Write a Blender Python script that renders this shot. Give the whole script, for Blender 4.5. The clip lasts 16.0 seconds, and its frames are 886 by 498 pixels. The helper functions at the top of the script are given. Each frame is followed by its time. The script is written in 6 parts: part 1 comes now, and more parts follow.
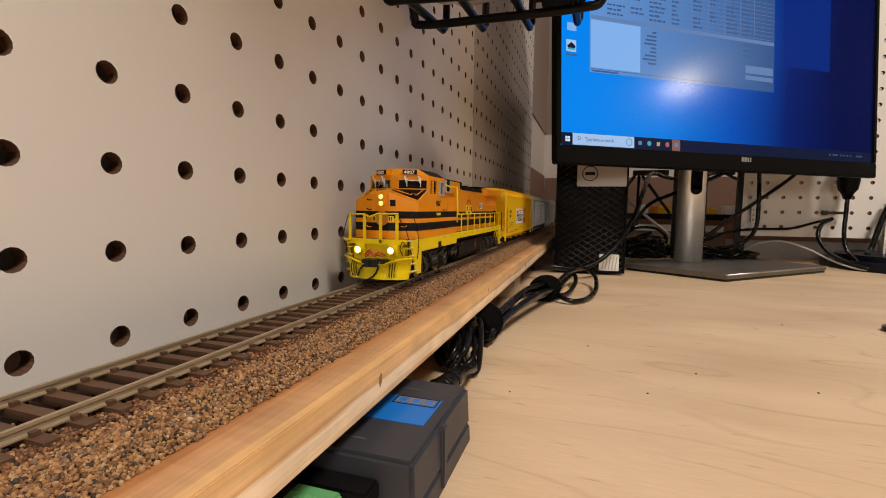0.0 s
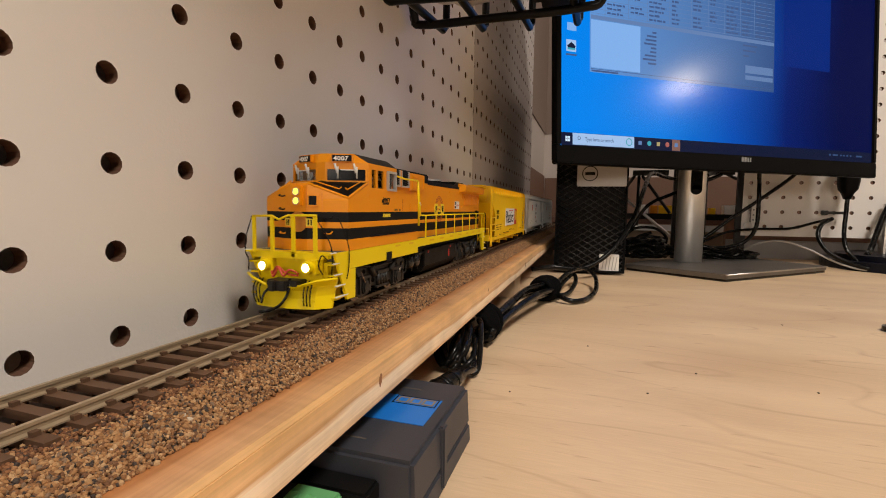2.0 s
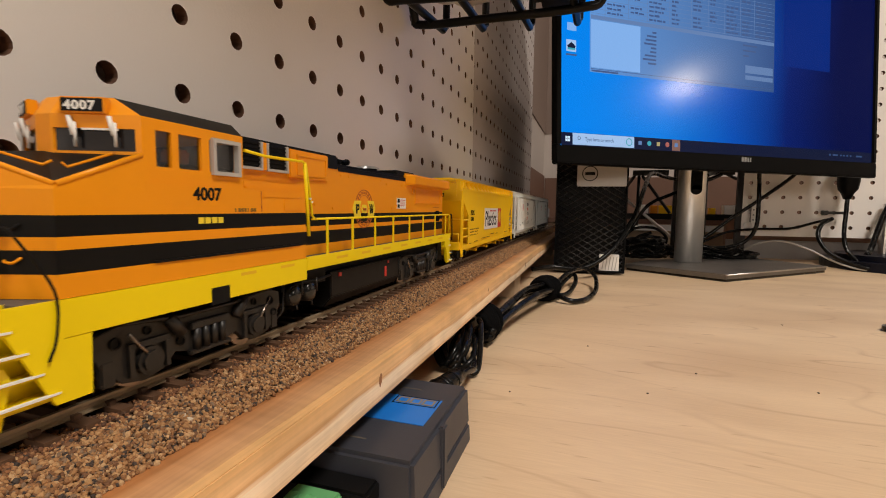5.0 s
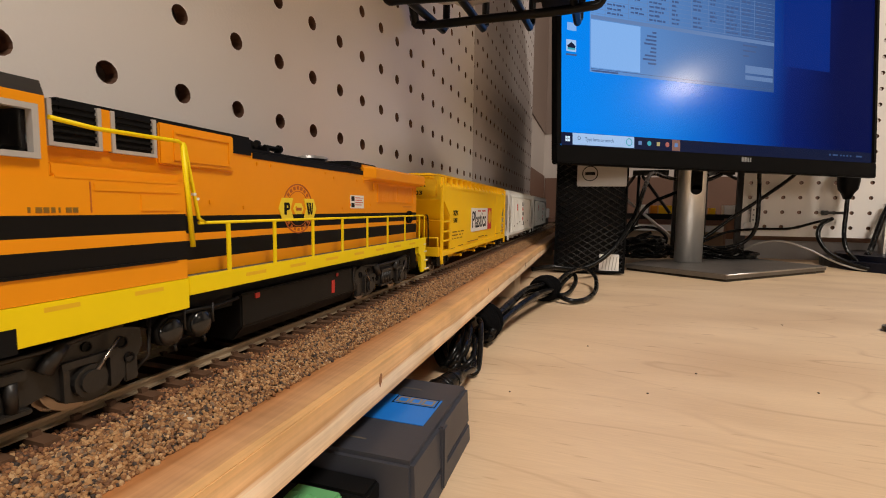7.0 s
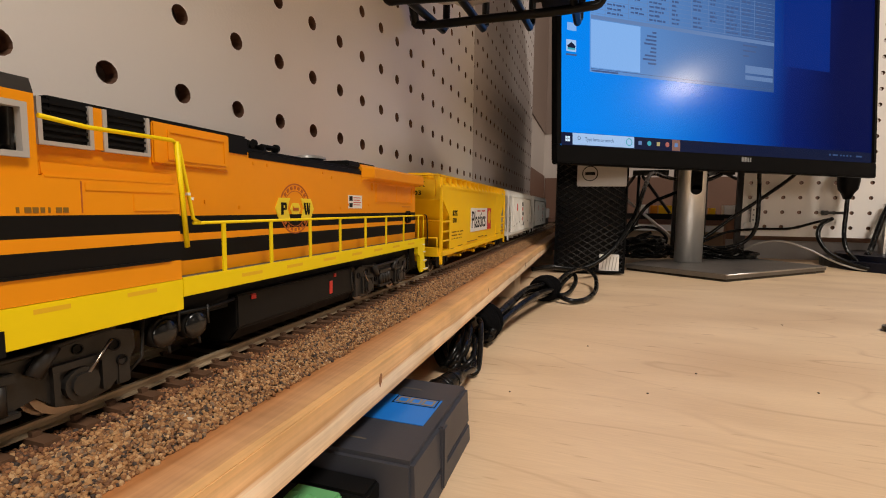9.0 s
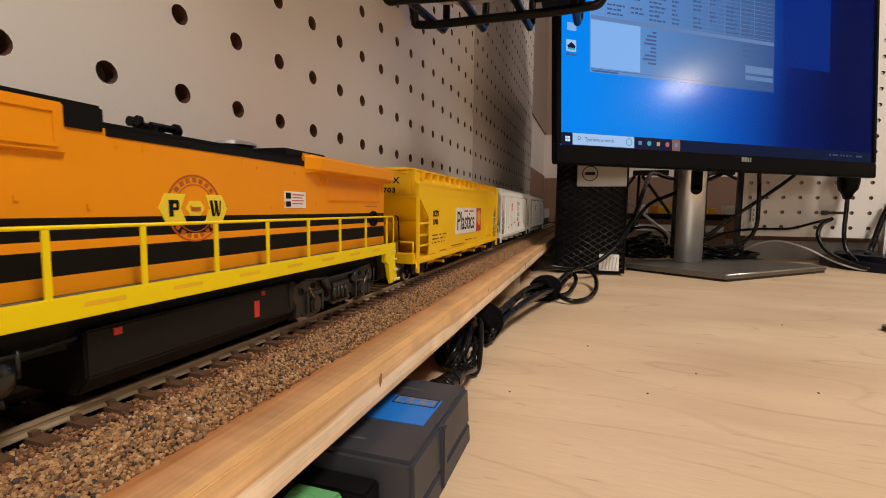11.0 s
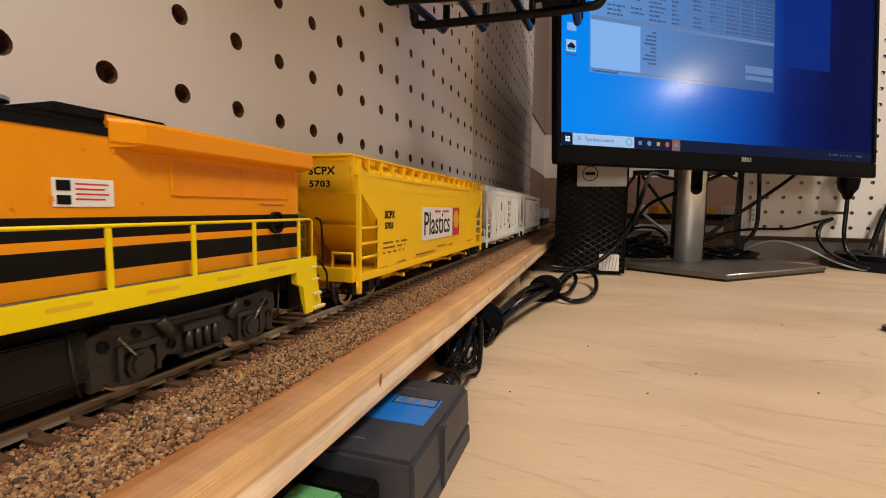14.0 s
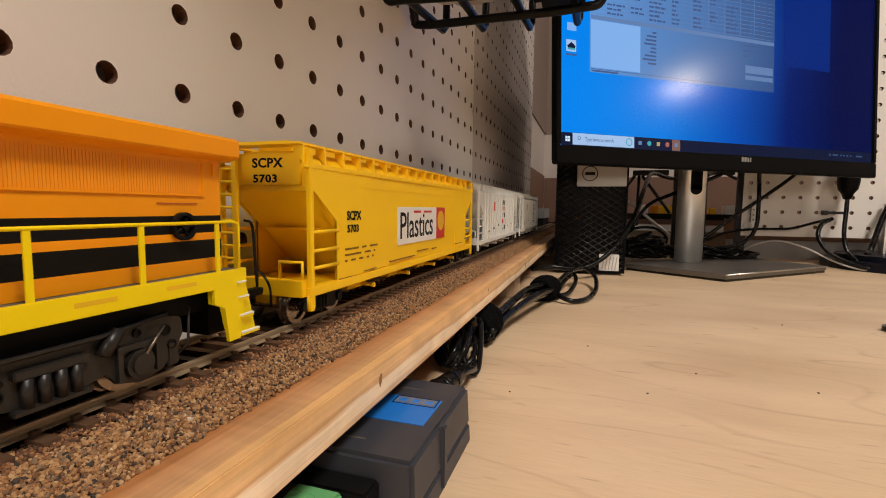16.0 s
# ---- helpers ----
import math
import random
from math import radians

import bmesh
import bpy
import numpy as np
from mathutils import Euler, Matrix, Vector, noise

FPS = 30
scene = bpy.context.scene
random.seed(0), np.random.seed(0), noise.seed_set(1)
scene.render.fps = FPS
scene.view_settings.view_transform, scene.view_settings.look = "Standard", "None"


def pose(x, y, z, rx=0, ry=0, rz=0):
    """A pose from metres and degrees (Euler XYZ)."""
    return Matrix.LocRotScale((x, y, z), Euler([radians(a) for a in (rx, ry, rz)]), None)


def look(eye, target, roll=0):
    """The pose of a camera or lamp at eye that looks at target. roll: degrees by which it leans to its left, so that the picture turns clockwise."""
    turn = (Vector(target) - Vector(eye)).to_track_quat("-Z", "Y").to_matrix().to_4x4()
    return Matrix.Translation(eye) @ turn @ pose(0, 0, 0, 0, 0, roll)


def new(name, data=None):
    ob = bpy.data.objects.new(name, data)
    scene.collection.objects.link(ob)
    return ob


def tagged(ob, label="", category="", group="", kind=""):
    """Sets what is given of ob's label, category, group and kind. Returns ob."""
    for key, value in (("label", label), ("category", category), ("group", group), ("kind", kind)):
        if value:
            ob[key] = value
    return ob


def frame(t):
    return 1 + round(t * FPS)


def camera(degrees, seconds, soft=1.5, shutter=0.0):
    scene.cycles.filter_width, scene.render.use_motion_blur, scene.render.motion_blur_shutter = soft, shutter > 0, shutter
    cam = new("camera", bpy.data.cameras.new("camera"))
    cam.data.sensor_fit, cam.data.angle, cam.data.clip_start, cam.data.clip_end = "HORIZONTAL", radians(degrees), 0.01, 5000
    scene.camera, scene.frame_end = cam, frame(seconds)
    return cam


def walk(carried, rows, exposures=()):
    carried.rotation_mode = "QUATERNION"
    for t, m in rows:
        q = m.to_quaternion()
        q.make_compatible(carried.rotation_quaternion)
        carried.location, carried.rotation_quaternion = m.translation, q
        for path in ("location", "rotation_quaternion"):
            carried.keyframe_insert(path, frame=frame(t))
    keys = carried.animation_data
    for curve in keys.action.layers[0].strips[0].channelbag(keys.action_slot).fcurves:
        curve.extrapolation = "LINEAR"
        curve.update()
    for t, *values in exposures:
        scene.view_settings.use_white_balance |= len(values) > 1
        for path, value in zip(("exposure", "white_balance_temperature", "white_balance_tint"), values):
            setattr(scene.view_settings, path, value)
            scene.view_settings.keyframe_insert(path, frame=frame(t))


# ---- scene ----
import itertools

# World: x = distance from the pegboard, y = along the track away from the camera, z = height over the desk top.
PITCH = 0.0254          # pegboard hole pitch
RAIL_Z = 0.0518         # top of the rails
TRACK_X = 0.0312        # centre of the track
SHELF_Z = 0.0418        # top of the plank

cam = camera(87.79, 16.0, soft=1.0, shutter=0.5)


def camera_pose(x, y, z, yaw, pitch, roll):
    """Yaw to the left from +y, pitch up, roll as look() has it; radians."""
    f = Vector((-math.sin(yaw) * math.cos(pitch), math.cos(yaw) * math.cos(pitch), math.sin(pitch)))
    r = Vector((math.cos(yaw), math.sin(yaw), 0))
    u = r.cross(f)
    r2 = r * math.cos(roll) + u * math.sin(roll)
    u2 = u * math.cos(roll) - r * math.sin(roll)
    m = Matrix((r2, u2, -f)).transposed().to_4x4()
    m.translation = (x, y, z)
    return m


EYE = camera_pose(0.13207, 0.0, 0.090, 0.31207, -0.08909, 0.01240)
walk(cam, [(0.0, EYE), (16.0, EYE)])

# ---- light ----
world = bpy.data.worlds.new("room_air")
scene.world = world
world.use_nodes = True
world.node_tree.nodes["Background"].inputs[0].default_value = (0.95, 0.86, 0.76, 1)
world.node_tree.nodes["Background"].inputs[1].default_value = 0.005
scene.view_settings.exposure = 0.0


def lamp(name, eye, target, size, watts, colour):
    data = bpy.data.lights.new(name, "AREA")
    data.shape, data.size, data.energy, data.color = "DISK", size, watts, colour
    ob = new(name, data)
    ob.matrix_world = look(eye, target)
    return ob


lamp("ceiling_lamp", (0.82, -0.18, 1.42), (0.2, 0.35, 0.0), 0.42, 22.4, (1.0, 0.90, 0.79))
lamp("side_lamp", (2.05, 0.34, 0.86), (0.2, 0.5, 0.1), 0.090, 2.0, (1.0, 0.82, 0.62))
lamp("room_lamp", (0.35, -1.5, 0.45), (0.28, 0.8, 0.1), 0.38, 6.0, (1.0, 0.88, 0.77))
# Added fill that brightens the far end of the room; no known lamp.
lamp("far_fill", (1.35, 1.45, 0.46), (0.3, 1.62, 0.10), 0.20, 2.3, (1.0, 0.86, 0.74))

# ---- materials ----
def nodes_of(name):
    m = bpy.data.materials.new(name)
    m.use_nodes = True
    nt = m.node_tree
    return m, nt, nt.nodes["Principled BSDF"]


def plain(name, colour, rough=0.5, metal=0.0, var=0.12, scale=60.0, bump=0.0, bump_scale=400.0, rough_var=0.1, emit=0.0, spec=0.5):
    """Paint, plastic or metal with faint mottling, uneven gloss and fine relief."""
    m, nt, b = nodes_of(name)
    n = nt.nodes
    tc = n.new("ShaderNodeTexCoord")
    nz = n.new("ShaderNodeTexNoise")
    nz.inputs["Scale"].default_value, nz.inputs["Detail"].default_value = scale, 6
    nt.links.new(tc.outputs["Object"], nz.inputs["Vector"])
    mix = n.new("ShaderNodeMix")
    mix.data_type = "RGBA"
    mix.inputs[6].default_value = (*[c * (1 - var) for c in colour], 1)
    mix.inputs[7].default_value = (*[min(1, c * (1 + var)) for c in colour], 1)
    nt.links.new(nz.outputs["Fac"], mix.inputs[0])
    nt.links.new(mix.outputs[2], b.inputs["Base Color"])
    mr = n.new("ShaderNodeMapRange")
    mr.inputs[3].default_value, mr.inputs[4].default_value = max(0.02, rough - rough_var), min(1, rough + rough_var)
    nt.links.new(nz.outputs["Fac"], mr.inputs[0])
    nt.links.new(mr.outputs[0], b.inputs["Roughness"])
    b.inputs["Metallic"].default_value, b.inputs["Specular IOR Level"].default_value = metal, spec
    if bump:
        n2 = n.new("ShaderNodeTexNoise")
        n2.inputs["Scale"].default_value, n2.inputs["Detail"].default_value = bump_scale, 4
        nt.links.new(tc.outputs["Object"], n2.inputs["Vector"])
        bp = n.new("ShaderNodeBump")
        bp.inputs["Strength"].default_value, bp.inputs["Distance"].default_value = bump, 0.0005
        nt.links.new(n2.outputs["Fac"], bp.inputs["Height"])
        nt.links.new(bp.outputs[0], b.inputs["Normal"])
    if emit:
        b.inputs["Emission Color"].default_value = (*colour, 1)
        b.inputs["Emission Strength"].default_value = emit
    return m


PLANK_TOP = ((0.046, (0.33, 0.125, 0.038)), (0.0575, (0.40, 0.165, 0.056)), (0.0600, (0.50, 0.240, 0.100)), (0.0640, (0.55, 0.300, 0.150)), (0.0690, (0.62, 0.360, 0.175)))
PLANK_EDGE = ((0.0290, (0.66, 0.370, 0.165)), (0.0312, (0.88, 0.680, 0.470)), (0.0345, (0.92, 0.750, 0.560)), (0.0356, (0.62, 0.350, 0.155)), (0.0372, (0.78, 0.500, 0.255)), (0.0420, (0.72, 0.430, 0.190)))


def banded_pine(name, axis, bands, wander, chatter):
    """Sawn pine: bands of growth across one axis that wander along the plank, fine fibre, blotches and faint saw marks."""
    m, nt, b = nodes_of(name)
    n = nt.nodes
    tc, sep = n.new("ShaderNodeTexCoord"), n.new("ShaderNodeSeparateXYZ")
    nt.links.new(tc.outputs["Object"], sep.inputs[0])

    def grain(scale, noise_scale, detail, turn=0.0):
        mp, nz = n.new("ShaderNodeMapping"), n.new("ShaderNodeTexNoise")
        mp.inputs["Scale"].default_value, mp.inputs["Rotation"].default_value = scale, (0, 0, turn)
        nz.inputs["Scale"].default_value, nz.inputs["Detail"].default_value = noise_scale, detail
        nt.links.new(tc.outputs["Object"], mp.inputs["Vector"])
        nt.links.new(mp.outputs[0], nz.inputs["Vector"])
        return nz.outputs["Fac"]

    def calc(op, a, c):
        k = n.new("ShaderNodeMath")
        k.operation = op
        for at, v in ((0, a), (1, c)):
            if isinstance(v, float):
                k.inputs[at].default_value = v
            else:
                nt.links.new(v, k.inputs[at])
        return k.outputs[0]

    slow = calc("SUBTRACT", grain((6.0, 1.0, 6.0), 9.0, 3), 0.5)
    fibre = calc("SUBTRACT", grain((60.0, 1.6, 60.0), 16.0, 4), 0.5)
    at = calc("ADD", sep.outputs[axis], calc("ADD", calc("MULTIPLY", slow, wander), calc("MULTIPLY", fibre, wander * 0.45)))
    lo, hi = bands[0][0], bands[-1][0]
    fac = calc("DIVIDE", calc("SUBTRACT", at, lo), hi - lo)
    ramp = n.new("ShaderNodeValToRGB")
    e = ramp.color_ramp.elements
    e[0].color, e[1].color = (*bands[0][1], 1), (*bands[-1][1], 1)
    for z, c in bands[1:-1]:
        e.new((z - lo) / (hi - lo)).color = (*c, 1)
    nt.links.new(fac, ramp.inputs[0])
    blotch = grain((1.0, 0.6, 1.0), 70.0, 4)
    saw = grain((3.0, 40.0, 3.0), 9.0, 2, 0.5)
    shade = calc("ADD", calc("MULTIPLY", calc("SUBTRACT", blotch, 0.5), 0.75), calc("MULTIPLY", calc("SUBTRACT", saw, 0.5), chatter))
    gain = calc("ADD", calc("ADD", shade, calc("MULTIPLY", fibre, 0.5)), 1.0)
    mix = n.new("ShaderNodeVectorMath")
    mix.operation = "SCALE"
    nt.links.new(ramp.outputs[0], mix.inputs[0])
    nt.links.new(gain, mix.inputs["Scale"])
    nt.links.new(mix.outputs[0], b.inputs["Base Color"])
    b.inputs["Roughness"].default_value = 0.5
    bp = n.new("ShaderNodeBump")
    bp.inputs["Strength"].default_value, bp.inputs["Distance"].default_value = 0.25, 0.0003
    nt.links.new(fibre, bp.inputs["Height"])
    nt.links.new(bp.outputs[0], b.inputs["Normal"])
    return m


def plywood(name, light, dark, line):
    """Rotary-cut veneer: soft broad tone, fine fibre, a few thin curved growth lines and short dark flecks."""
    m, nt, b = nodes_of(name)
    n = nt.nodes
    tc = n.new("ShaderNodeTexCoord")

    def mapped(scale):
        mp = n.new("ShaderNodeMapping")
        mp.inputs["Rotation"].default_value = (0, 0, radians(15))
        mp.inputs["Scale"].default_value = scale
        nt.links.new(tc.outputs["Object"], mp.inputs["Vector"])
        return mp.outputs[0]

    def grain(vec, scale, detail, twist=0.0):
        nz = n.new("ShaderNodeTexNoise")
        nz.inputs["Scale"].default_value, nz.inputs["Detail"].default_value, nz.inputs["Distortion"].default_value = scale, detail, twist
        nt.links.new(vec, nz.inputs["Vector"])
        return nz.outputs["Fac"]

    def spread(value, a, z, lo, hi):
        mr = n.new("ShaderNodeMapRange")
        mr.inputs[1].default_value, mr.inputs[2].default_value, mr.inputs[3].default_value, mr.inputs[4].default_value = a, z, lo, hi
        nt.links.new(value, mr.inputs[0])
        return mr.outputs[0]

    def calc(op, a, c):
        k = n.new("ShaderNodeMath")
        k.operation = op
        nt.links.new(a, k.inputs[0])
        if isinstance(c, float):
            k.inputs[1].default_value = c
        else:
            nt.links.new(c, k.inputs[1])
        return k.outputs[0]

    def blend(fac, a, c):
        k = n.new("ShaderNodeMix")
        k.data_type = "RGBA"
        nt.links.new(fac, k.inputs[0])
        for at, v in ((6, a), (7, c)):
            if isinstance(v, tuple):
                k.inputs[at].default_value = (*v, 1)
            else:
                nt.links.new(v, k.inputs[at])
        return k.outputs[2]

    broad = grain(mapped((1.0, 3.2, 1.0)), 5.5, 4, 0.3)
    fibre = grain(mapped((1.0, 14.0, 1.0)), 75.0, 5)
    tone = calc("ADD", calc("MULTIPLY", broad, 0.75), calc("MULTIPLY", fibre, 0.35))
    col = blend(spread(tone, 0.38, 0.70, 0.0, 1.0), dark, light)
    figure = grain(mapped((1.0, 4.6, 1.0)), 2.4, 1, 0.12)
    bands = calc("PINGPONG", calc("MULTIPLY", figure, 13.0), 0.5)
    thin = spread(bands, 0.0, 0.055, 1.0, 0.0)
    worn = spread(grain(mapped((1.0, 2.5, 1.0)), 9.0, 3), 0.38, 0.66, 0.05, 0.42)
    col = blend(calc("MULTIPLY", thin, worn), col, line)
    flecks = spread(grain(mapped((1.0, 6.0, 1.0)), 42.0, 2), 0.665, 0.75, 0.0, 0.50)
    col = blend(flecks, col, line)
    nt.links.new(col, b.inputs["Base Color"])
    nt.links.new(spread(fibre, 0.3, 0.7, 0.40, 0.52), b.inputs["Roughness"])
    bp = n.new("ShaderNodeBump")
    bp.inputs["Strength"].default_value, bp.inputs["Distance"].default_value = 0.22, 0.0002
    nt.links.new(fibre, bp.inputs["Height"])
    nt.links.new(bp.outputs[0], b.inputs["Normal"])
    return m


M_BOARD = plain("white_hardboard", (0.755, 0.722, 0.69), 0.4, var=0.04, scale=9, bump=0.15, bump_scale=900)
# Darker copy of the white board: greyer panel, with shade mixed into the paint.
M_BOARD_B = plain("greyer_shaded_hardboard", (0.52, 0.47, 0.455), 0.5, var=0.05, scale=9, bump=0.15, bump_scale=900)
M_HARD = plain("brown_hardboard", (0.13, 0.062, 0.035), 0.85, var=0.35, scale=500)
M_DESK = plywood("birch_plywood", (0.775, 0.578, 0.378), (0.61, 0.425, 0.262), (0.36, 0.19, 0.09))
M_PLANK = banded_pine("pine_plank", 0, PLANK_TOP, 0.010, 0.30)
M_PLANK_EDGE = banded_pine("pine_edge", 2, PLANK_EDGE, 0.007, 0.12)
M_TIE = plain("brown_tie_plastic", (0.098, 0.048, 0.024), 0.6, var=0.25, scale=300)
M_RAIL = plain("weathered_rail", (0.38, 0.29, 0.19), 0.42, metal=0.35, var=0.15, scale=120)
M_BALLAST = plain("ballast", (0.055, 0.028, 0.014), 0.9, var=0.4, scale=700)
M_ORANGE = plain("orange_paint", (0.81, 0.296, 0.003), 0.4, var=0.05, scale=90, spec=0.28)
M_BLACK = plain("black_paint", (0.006, 0.006, 0.0065), 0.5, var=0.2, spec=0.12)
M_YELLOW = plain("yellow_paint", (0.85, 0.645, 0.002), 0.42, var=0.05, scale=90, spec=0.25)
M_HOPPER = plain("golden_yellow_paint", (0.95, 0.585, 0.008), 0.42, var=0.05, scale=90, spec=0.28)
M_GREY = plain("pale_grey_paint", (0.72, 0.72, 0.69), 0.5, var=0.07, scale=90)
M_PLASTIC = plain("black_plastic", (0.0035, 0.0034, 0.0036), 0.5, var=0.2, bump=0.2, spec=0.08)
# Unseen walls and ceiling, kept near black to cut bounce and screen haze.
M_ROOM = plain("low_bounce_paint", (0.075, 0.068, 0.062), 0.9, var=0.08, scale=5)
M_ALU = plain("brushed_aluminium", (0.62, 0.60, 0.58), 0.32, metal=1.0, var=0.06)
M_POLE = plain("satin_silver_metal", (0.93, 0.92, 0.905), 0.38, metal=0.75, var=0.05, scale=30, bump=0.08, bump_scale=2500)
M_BROWN = plain("brown_panel", (0.15, 0.075, 0.047), 0.6, var=0.2, scale=8)
M_WALL_SHADE = plain("taupe_wall_shade", (0.24, 0.175, 0.145), 0.7, var=0.12, scale=8)
M_WALL = plain("white_wall", (0.52, 0.46, 0.42), 0.8, var=0.05, scale=6)
M_BOX = plain("dark_grey_plastic", (0.040, 0.042, 0.054), 0.5, bump=0.08, bump_scale=1500)


M_PRINT = plain("dark_print", (0.20, 0.10, 0.008), 0.6)
M_GRILLE = plain("shaded_orange_paint", (0.78, 0.275, 0.004), 0.5, var=0.05)
M_LATTICE = plain("satin_black_plastic", (0.020, 0.020, 0.021), 0.34, var=0.2)
M_STRIPE = plain("black_stripe_paint", (0.0055, 0.005, 0.0048), 0.48, var=0.2, spec=0.15)
M_DECK = plain("grey_walkway", (0.10, 0.085, 0.07), 0.8, var=0.25, scale=300)
M_TRUCK = plain("dark_truck_plastic", (0.007, 0.0066, 0.0062), 0.5, var=0.3, scale=200, spec=0.18)
M_FRAME_GREY = plain("pale_grey_window_trim", (0.44, 0.42, 0.40), 0.45, metal=0.1, var=0.06)
M_SIDEFRAME = plain("dusty_brown_black_plastic", (0.015, 0.013, 0.0115), 0.42, var=0.4, scale=260, bump=0.3, spec=0.4)
M_GLOSS = plain("glossy_black_plastic", (0.010, 0.010, 0.010), 0.16, var=0.2, rough_var=0.04, spec=0.5)
M_LOGO_TAN = plain("tan_logo_print", (0.24, 0.20, 0.16), 0.5)
M_SILLMARK = plain("ochre_sill_print", (0.76, 0.46, 0.008), 0.5)
M_EMBLEM = plain("amber_emblem_paint", (0.52, 0.20, 0.015), 0.5)
M_STEEL = plain("wheel_steel", (0.30, 0.25, 0.21), 0.28, metal=1.0, var=0.2, scale=200)
M_WHITE = plain("white_paint", (0.78, 0.77, 0.74), 0.5, var=0.05)
M_SILVER = plain("silver_trim", (0.55, 0.55, 0.55), 0.35, metal=0.7, var=0.06)
M_RED = plain("red_paint", (0.55, 0.03, 0.02), 0.5)
M_WIRE_RED = plain("red_wire", (0.55, 0.06, 0.03), 0.45)
M_GOLD = plain("gold_logo_paint", (0.72, 0.40, 0.02), 0.5)
M_RUST = plain("dark_orange_paint", (0.42, 0.10, 0.012), 0.5)
M_LOGO_Y = plain("bright_yellow_logo", (0.85, 0.66, 0.03), 0.5)
M_GLOW = plain("lit_bulb", (1.0, 0.86, 0.36), 0.3, emit=10.0)
M_GLOW_Y = plain("lit_yellow_bulb", (1.0, 0.62, 0.05), 0.3, emit=3.0)
M_CABLE = plain("black_cable_rubber", (0.005, 0.005, 0.005), 0.26, var=0.2, spec=0.30)
M_CLOTH = plain("black_hook_tape", (0.004, 0.004, 0.0045), 0.95, var=0.3, spec=0.05, bump=0.8, bump_scale=1500)
M_WHITE_CABLE = plain("white_cable_rubber", (0.46, 0.44, 0.41), 0.4)
M_STAND = plain("grey_stand_metal", (0.20, 0.19, 0.18), 0.38, metal=0.75, var=0.06, scale=30, bump=0.1, bump_scale=2500)
M_WIRE = plain("black_coated_wire", (0.006, 0.006, 0.0065), 0.32, var=0.1, spec=0.18)
M_BLUE = plain("blue_label", (0.01, 0.17, 0.62), 0.4)
M_GREEN = plain("green_terminal_plastic", (0.13, 0.40, 0.16), 0.45)
M_BEIGE = plain("beige_board", (0.50, 0.36, 0.23), 0.6, var=0.15, scale=20)
M_GREYBOARD = plain("grey_board", (0.20, 0.20, 0.20), 0.7, var=0.15, scale=15)
M_BACKBOARD = plain("scuffed_grey_board", (0.33, 0.32, 0.31), 0.7, var=0.18, scale=25)
M_TRIMWOOD = plain("brown_stained_rail", (0.21, 0.105, 0.06), 0.6, var=0.3, scale=20)
M_DARKWOOD = plain("dark_brown_wood", (0.11, 0.05, 0.03), 0.6, var=0.3, scale=20)
M_POST = plain("dark_grey_steel", (0.05, 0.048, 0.047), 0.5, metal=0.3, var=0.15, spec=0.15)
M_NAVY = plain("dark_navy_plastic", (0.006, 0.007, 0.014), 0.4, spec=0.22)
M_KNOT = plain("brown_knot", (0.30, 0.13, 0.05), 0.6)
M_SPECK = plain("dark_speck", (0.05, 0.03, 0.02), 0.8)


def clear(name, colour, rough, ior=1.45):
    m, nt, b = nodes_of(name)
    b.inputs["Base Color"].default_value = (*colour, 1)
    b.inputs["Roughness"].default_value, b.inputs["IOR"].default_value = rough, ior
    b.inputs["Transmission Weight"].default_value = 1.0
    return m


M_GLASS = clear("cab_glass", (0.75, 0.78, 0.78), 0.03)
M_BAG = plain("milky_plastic_bag", (0.80, 0.74, 0.66), 0.3, var=0.08, scale=40)
M_BAG.node_tree.nodes["Principled BSDF"].inputs["Transmission Weight"].default_value = 0.55
M_DARKGLASS = plain("dark_cab_glass", (0.012, 0.012, 0.014), 0.12, var=0.1)


def screen_material():
    """A lit matte panel: azure picture that falls off to navy, brightest at the lower near side."""
    m, nt, b = nodes_of("lit_blue_screen_picture")
    n = nt.nodes
    tc = n.new("ShaderNodeTexCoord")
    sep = n.new("ShaderNodeSeparateXYZ")
    nt.links.new(tc.outputs["Object"], sep.inputs[0])
    mr = n.new("ShaderNodeMapRange")
    mr.inputs[1].default_value, mr.inputs[2].default_value = 0.03, 0.52
    nt.links.new(sep.outputs[0], mr.inputs[0])
    nz = n.new("ShaderNodeTexNoise")
    nz.inputs["Scale"].default_value = 4
    nt.links.new(tc.outputs["Object"], nz.inputs["Vector"])
    ma = n.new("ShaderNodeMath")
    ma.operation = "MULTIPLY_ADD"
    ma.inputs[1].default_value = 0.12
    nt.links.new(nz.outputs["Fac"], ma.inputs[0])
    nt.links.new(mr.outputs[0], ma.inputs[2])
    ramp = n.new("ShaderNodeValToRGB")
    e = ramp.color_ramp.elements
    e[0].position, e[0].color = 0.04, (0.0, 0.262, 0.98, 1)
    e[1].position, e[1].color = 0.95, (0.0, 0.004, 0.060, 1)
    for at, c in ((0.30, (0.0, 0.225, 0.86, 1)), (0.54, (0.0, 0.088, 0.52, 1)), (0.75, (0.0, 0.013, 0.15, 1))):
        k = e.new(at)
        k.color = c
    nt.links.new(ma.outputs[0], ramp.inputs[0])
    nt.links.new(ramp.outputs[0], b.inputs["Emission Color"])
    b.inputs["Emission Strength"].default_value = 0.88
    b.inputs["Base Color"].default_value = (0.003, 0.003, 0.004, 1)
    b.inputs["Roughness"].default_value, b.inputs["Specular IOR Level"].default_value = 0.165, 0.24
    return m


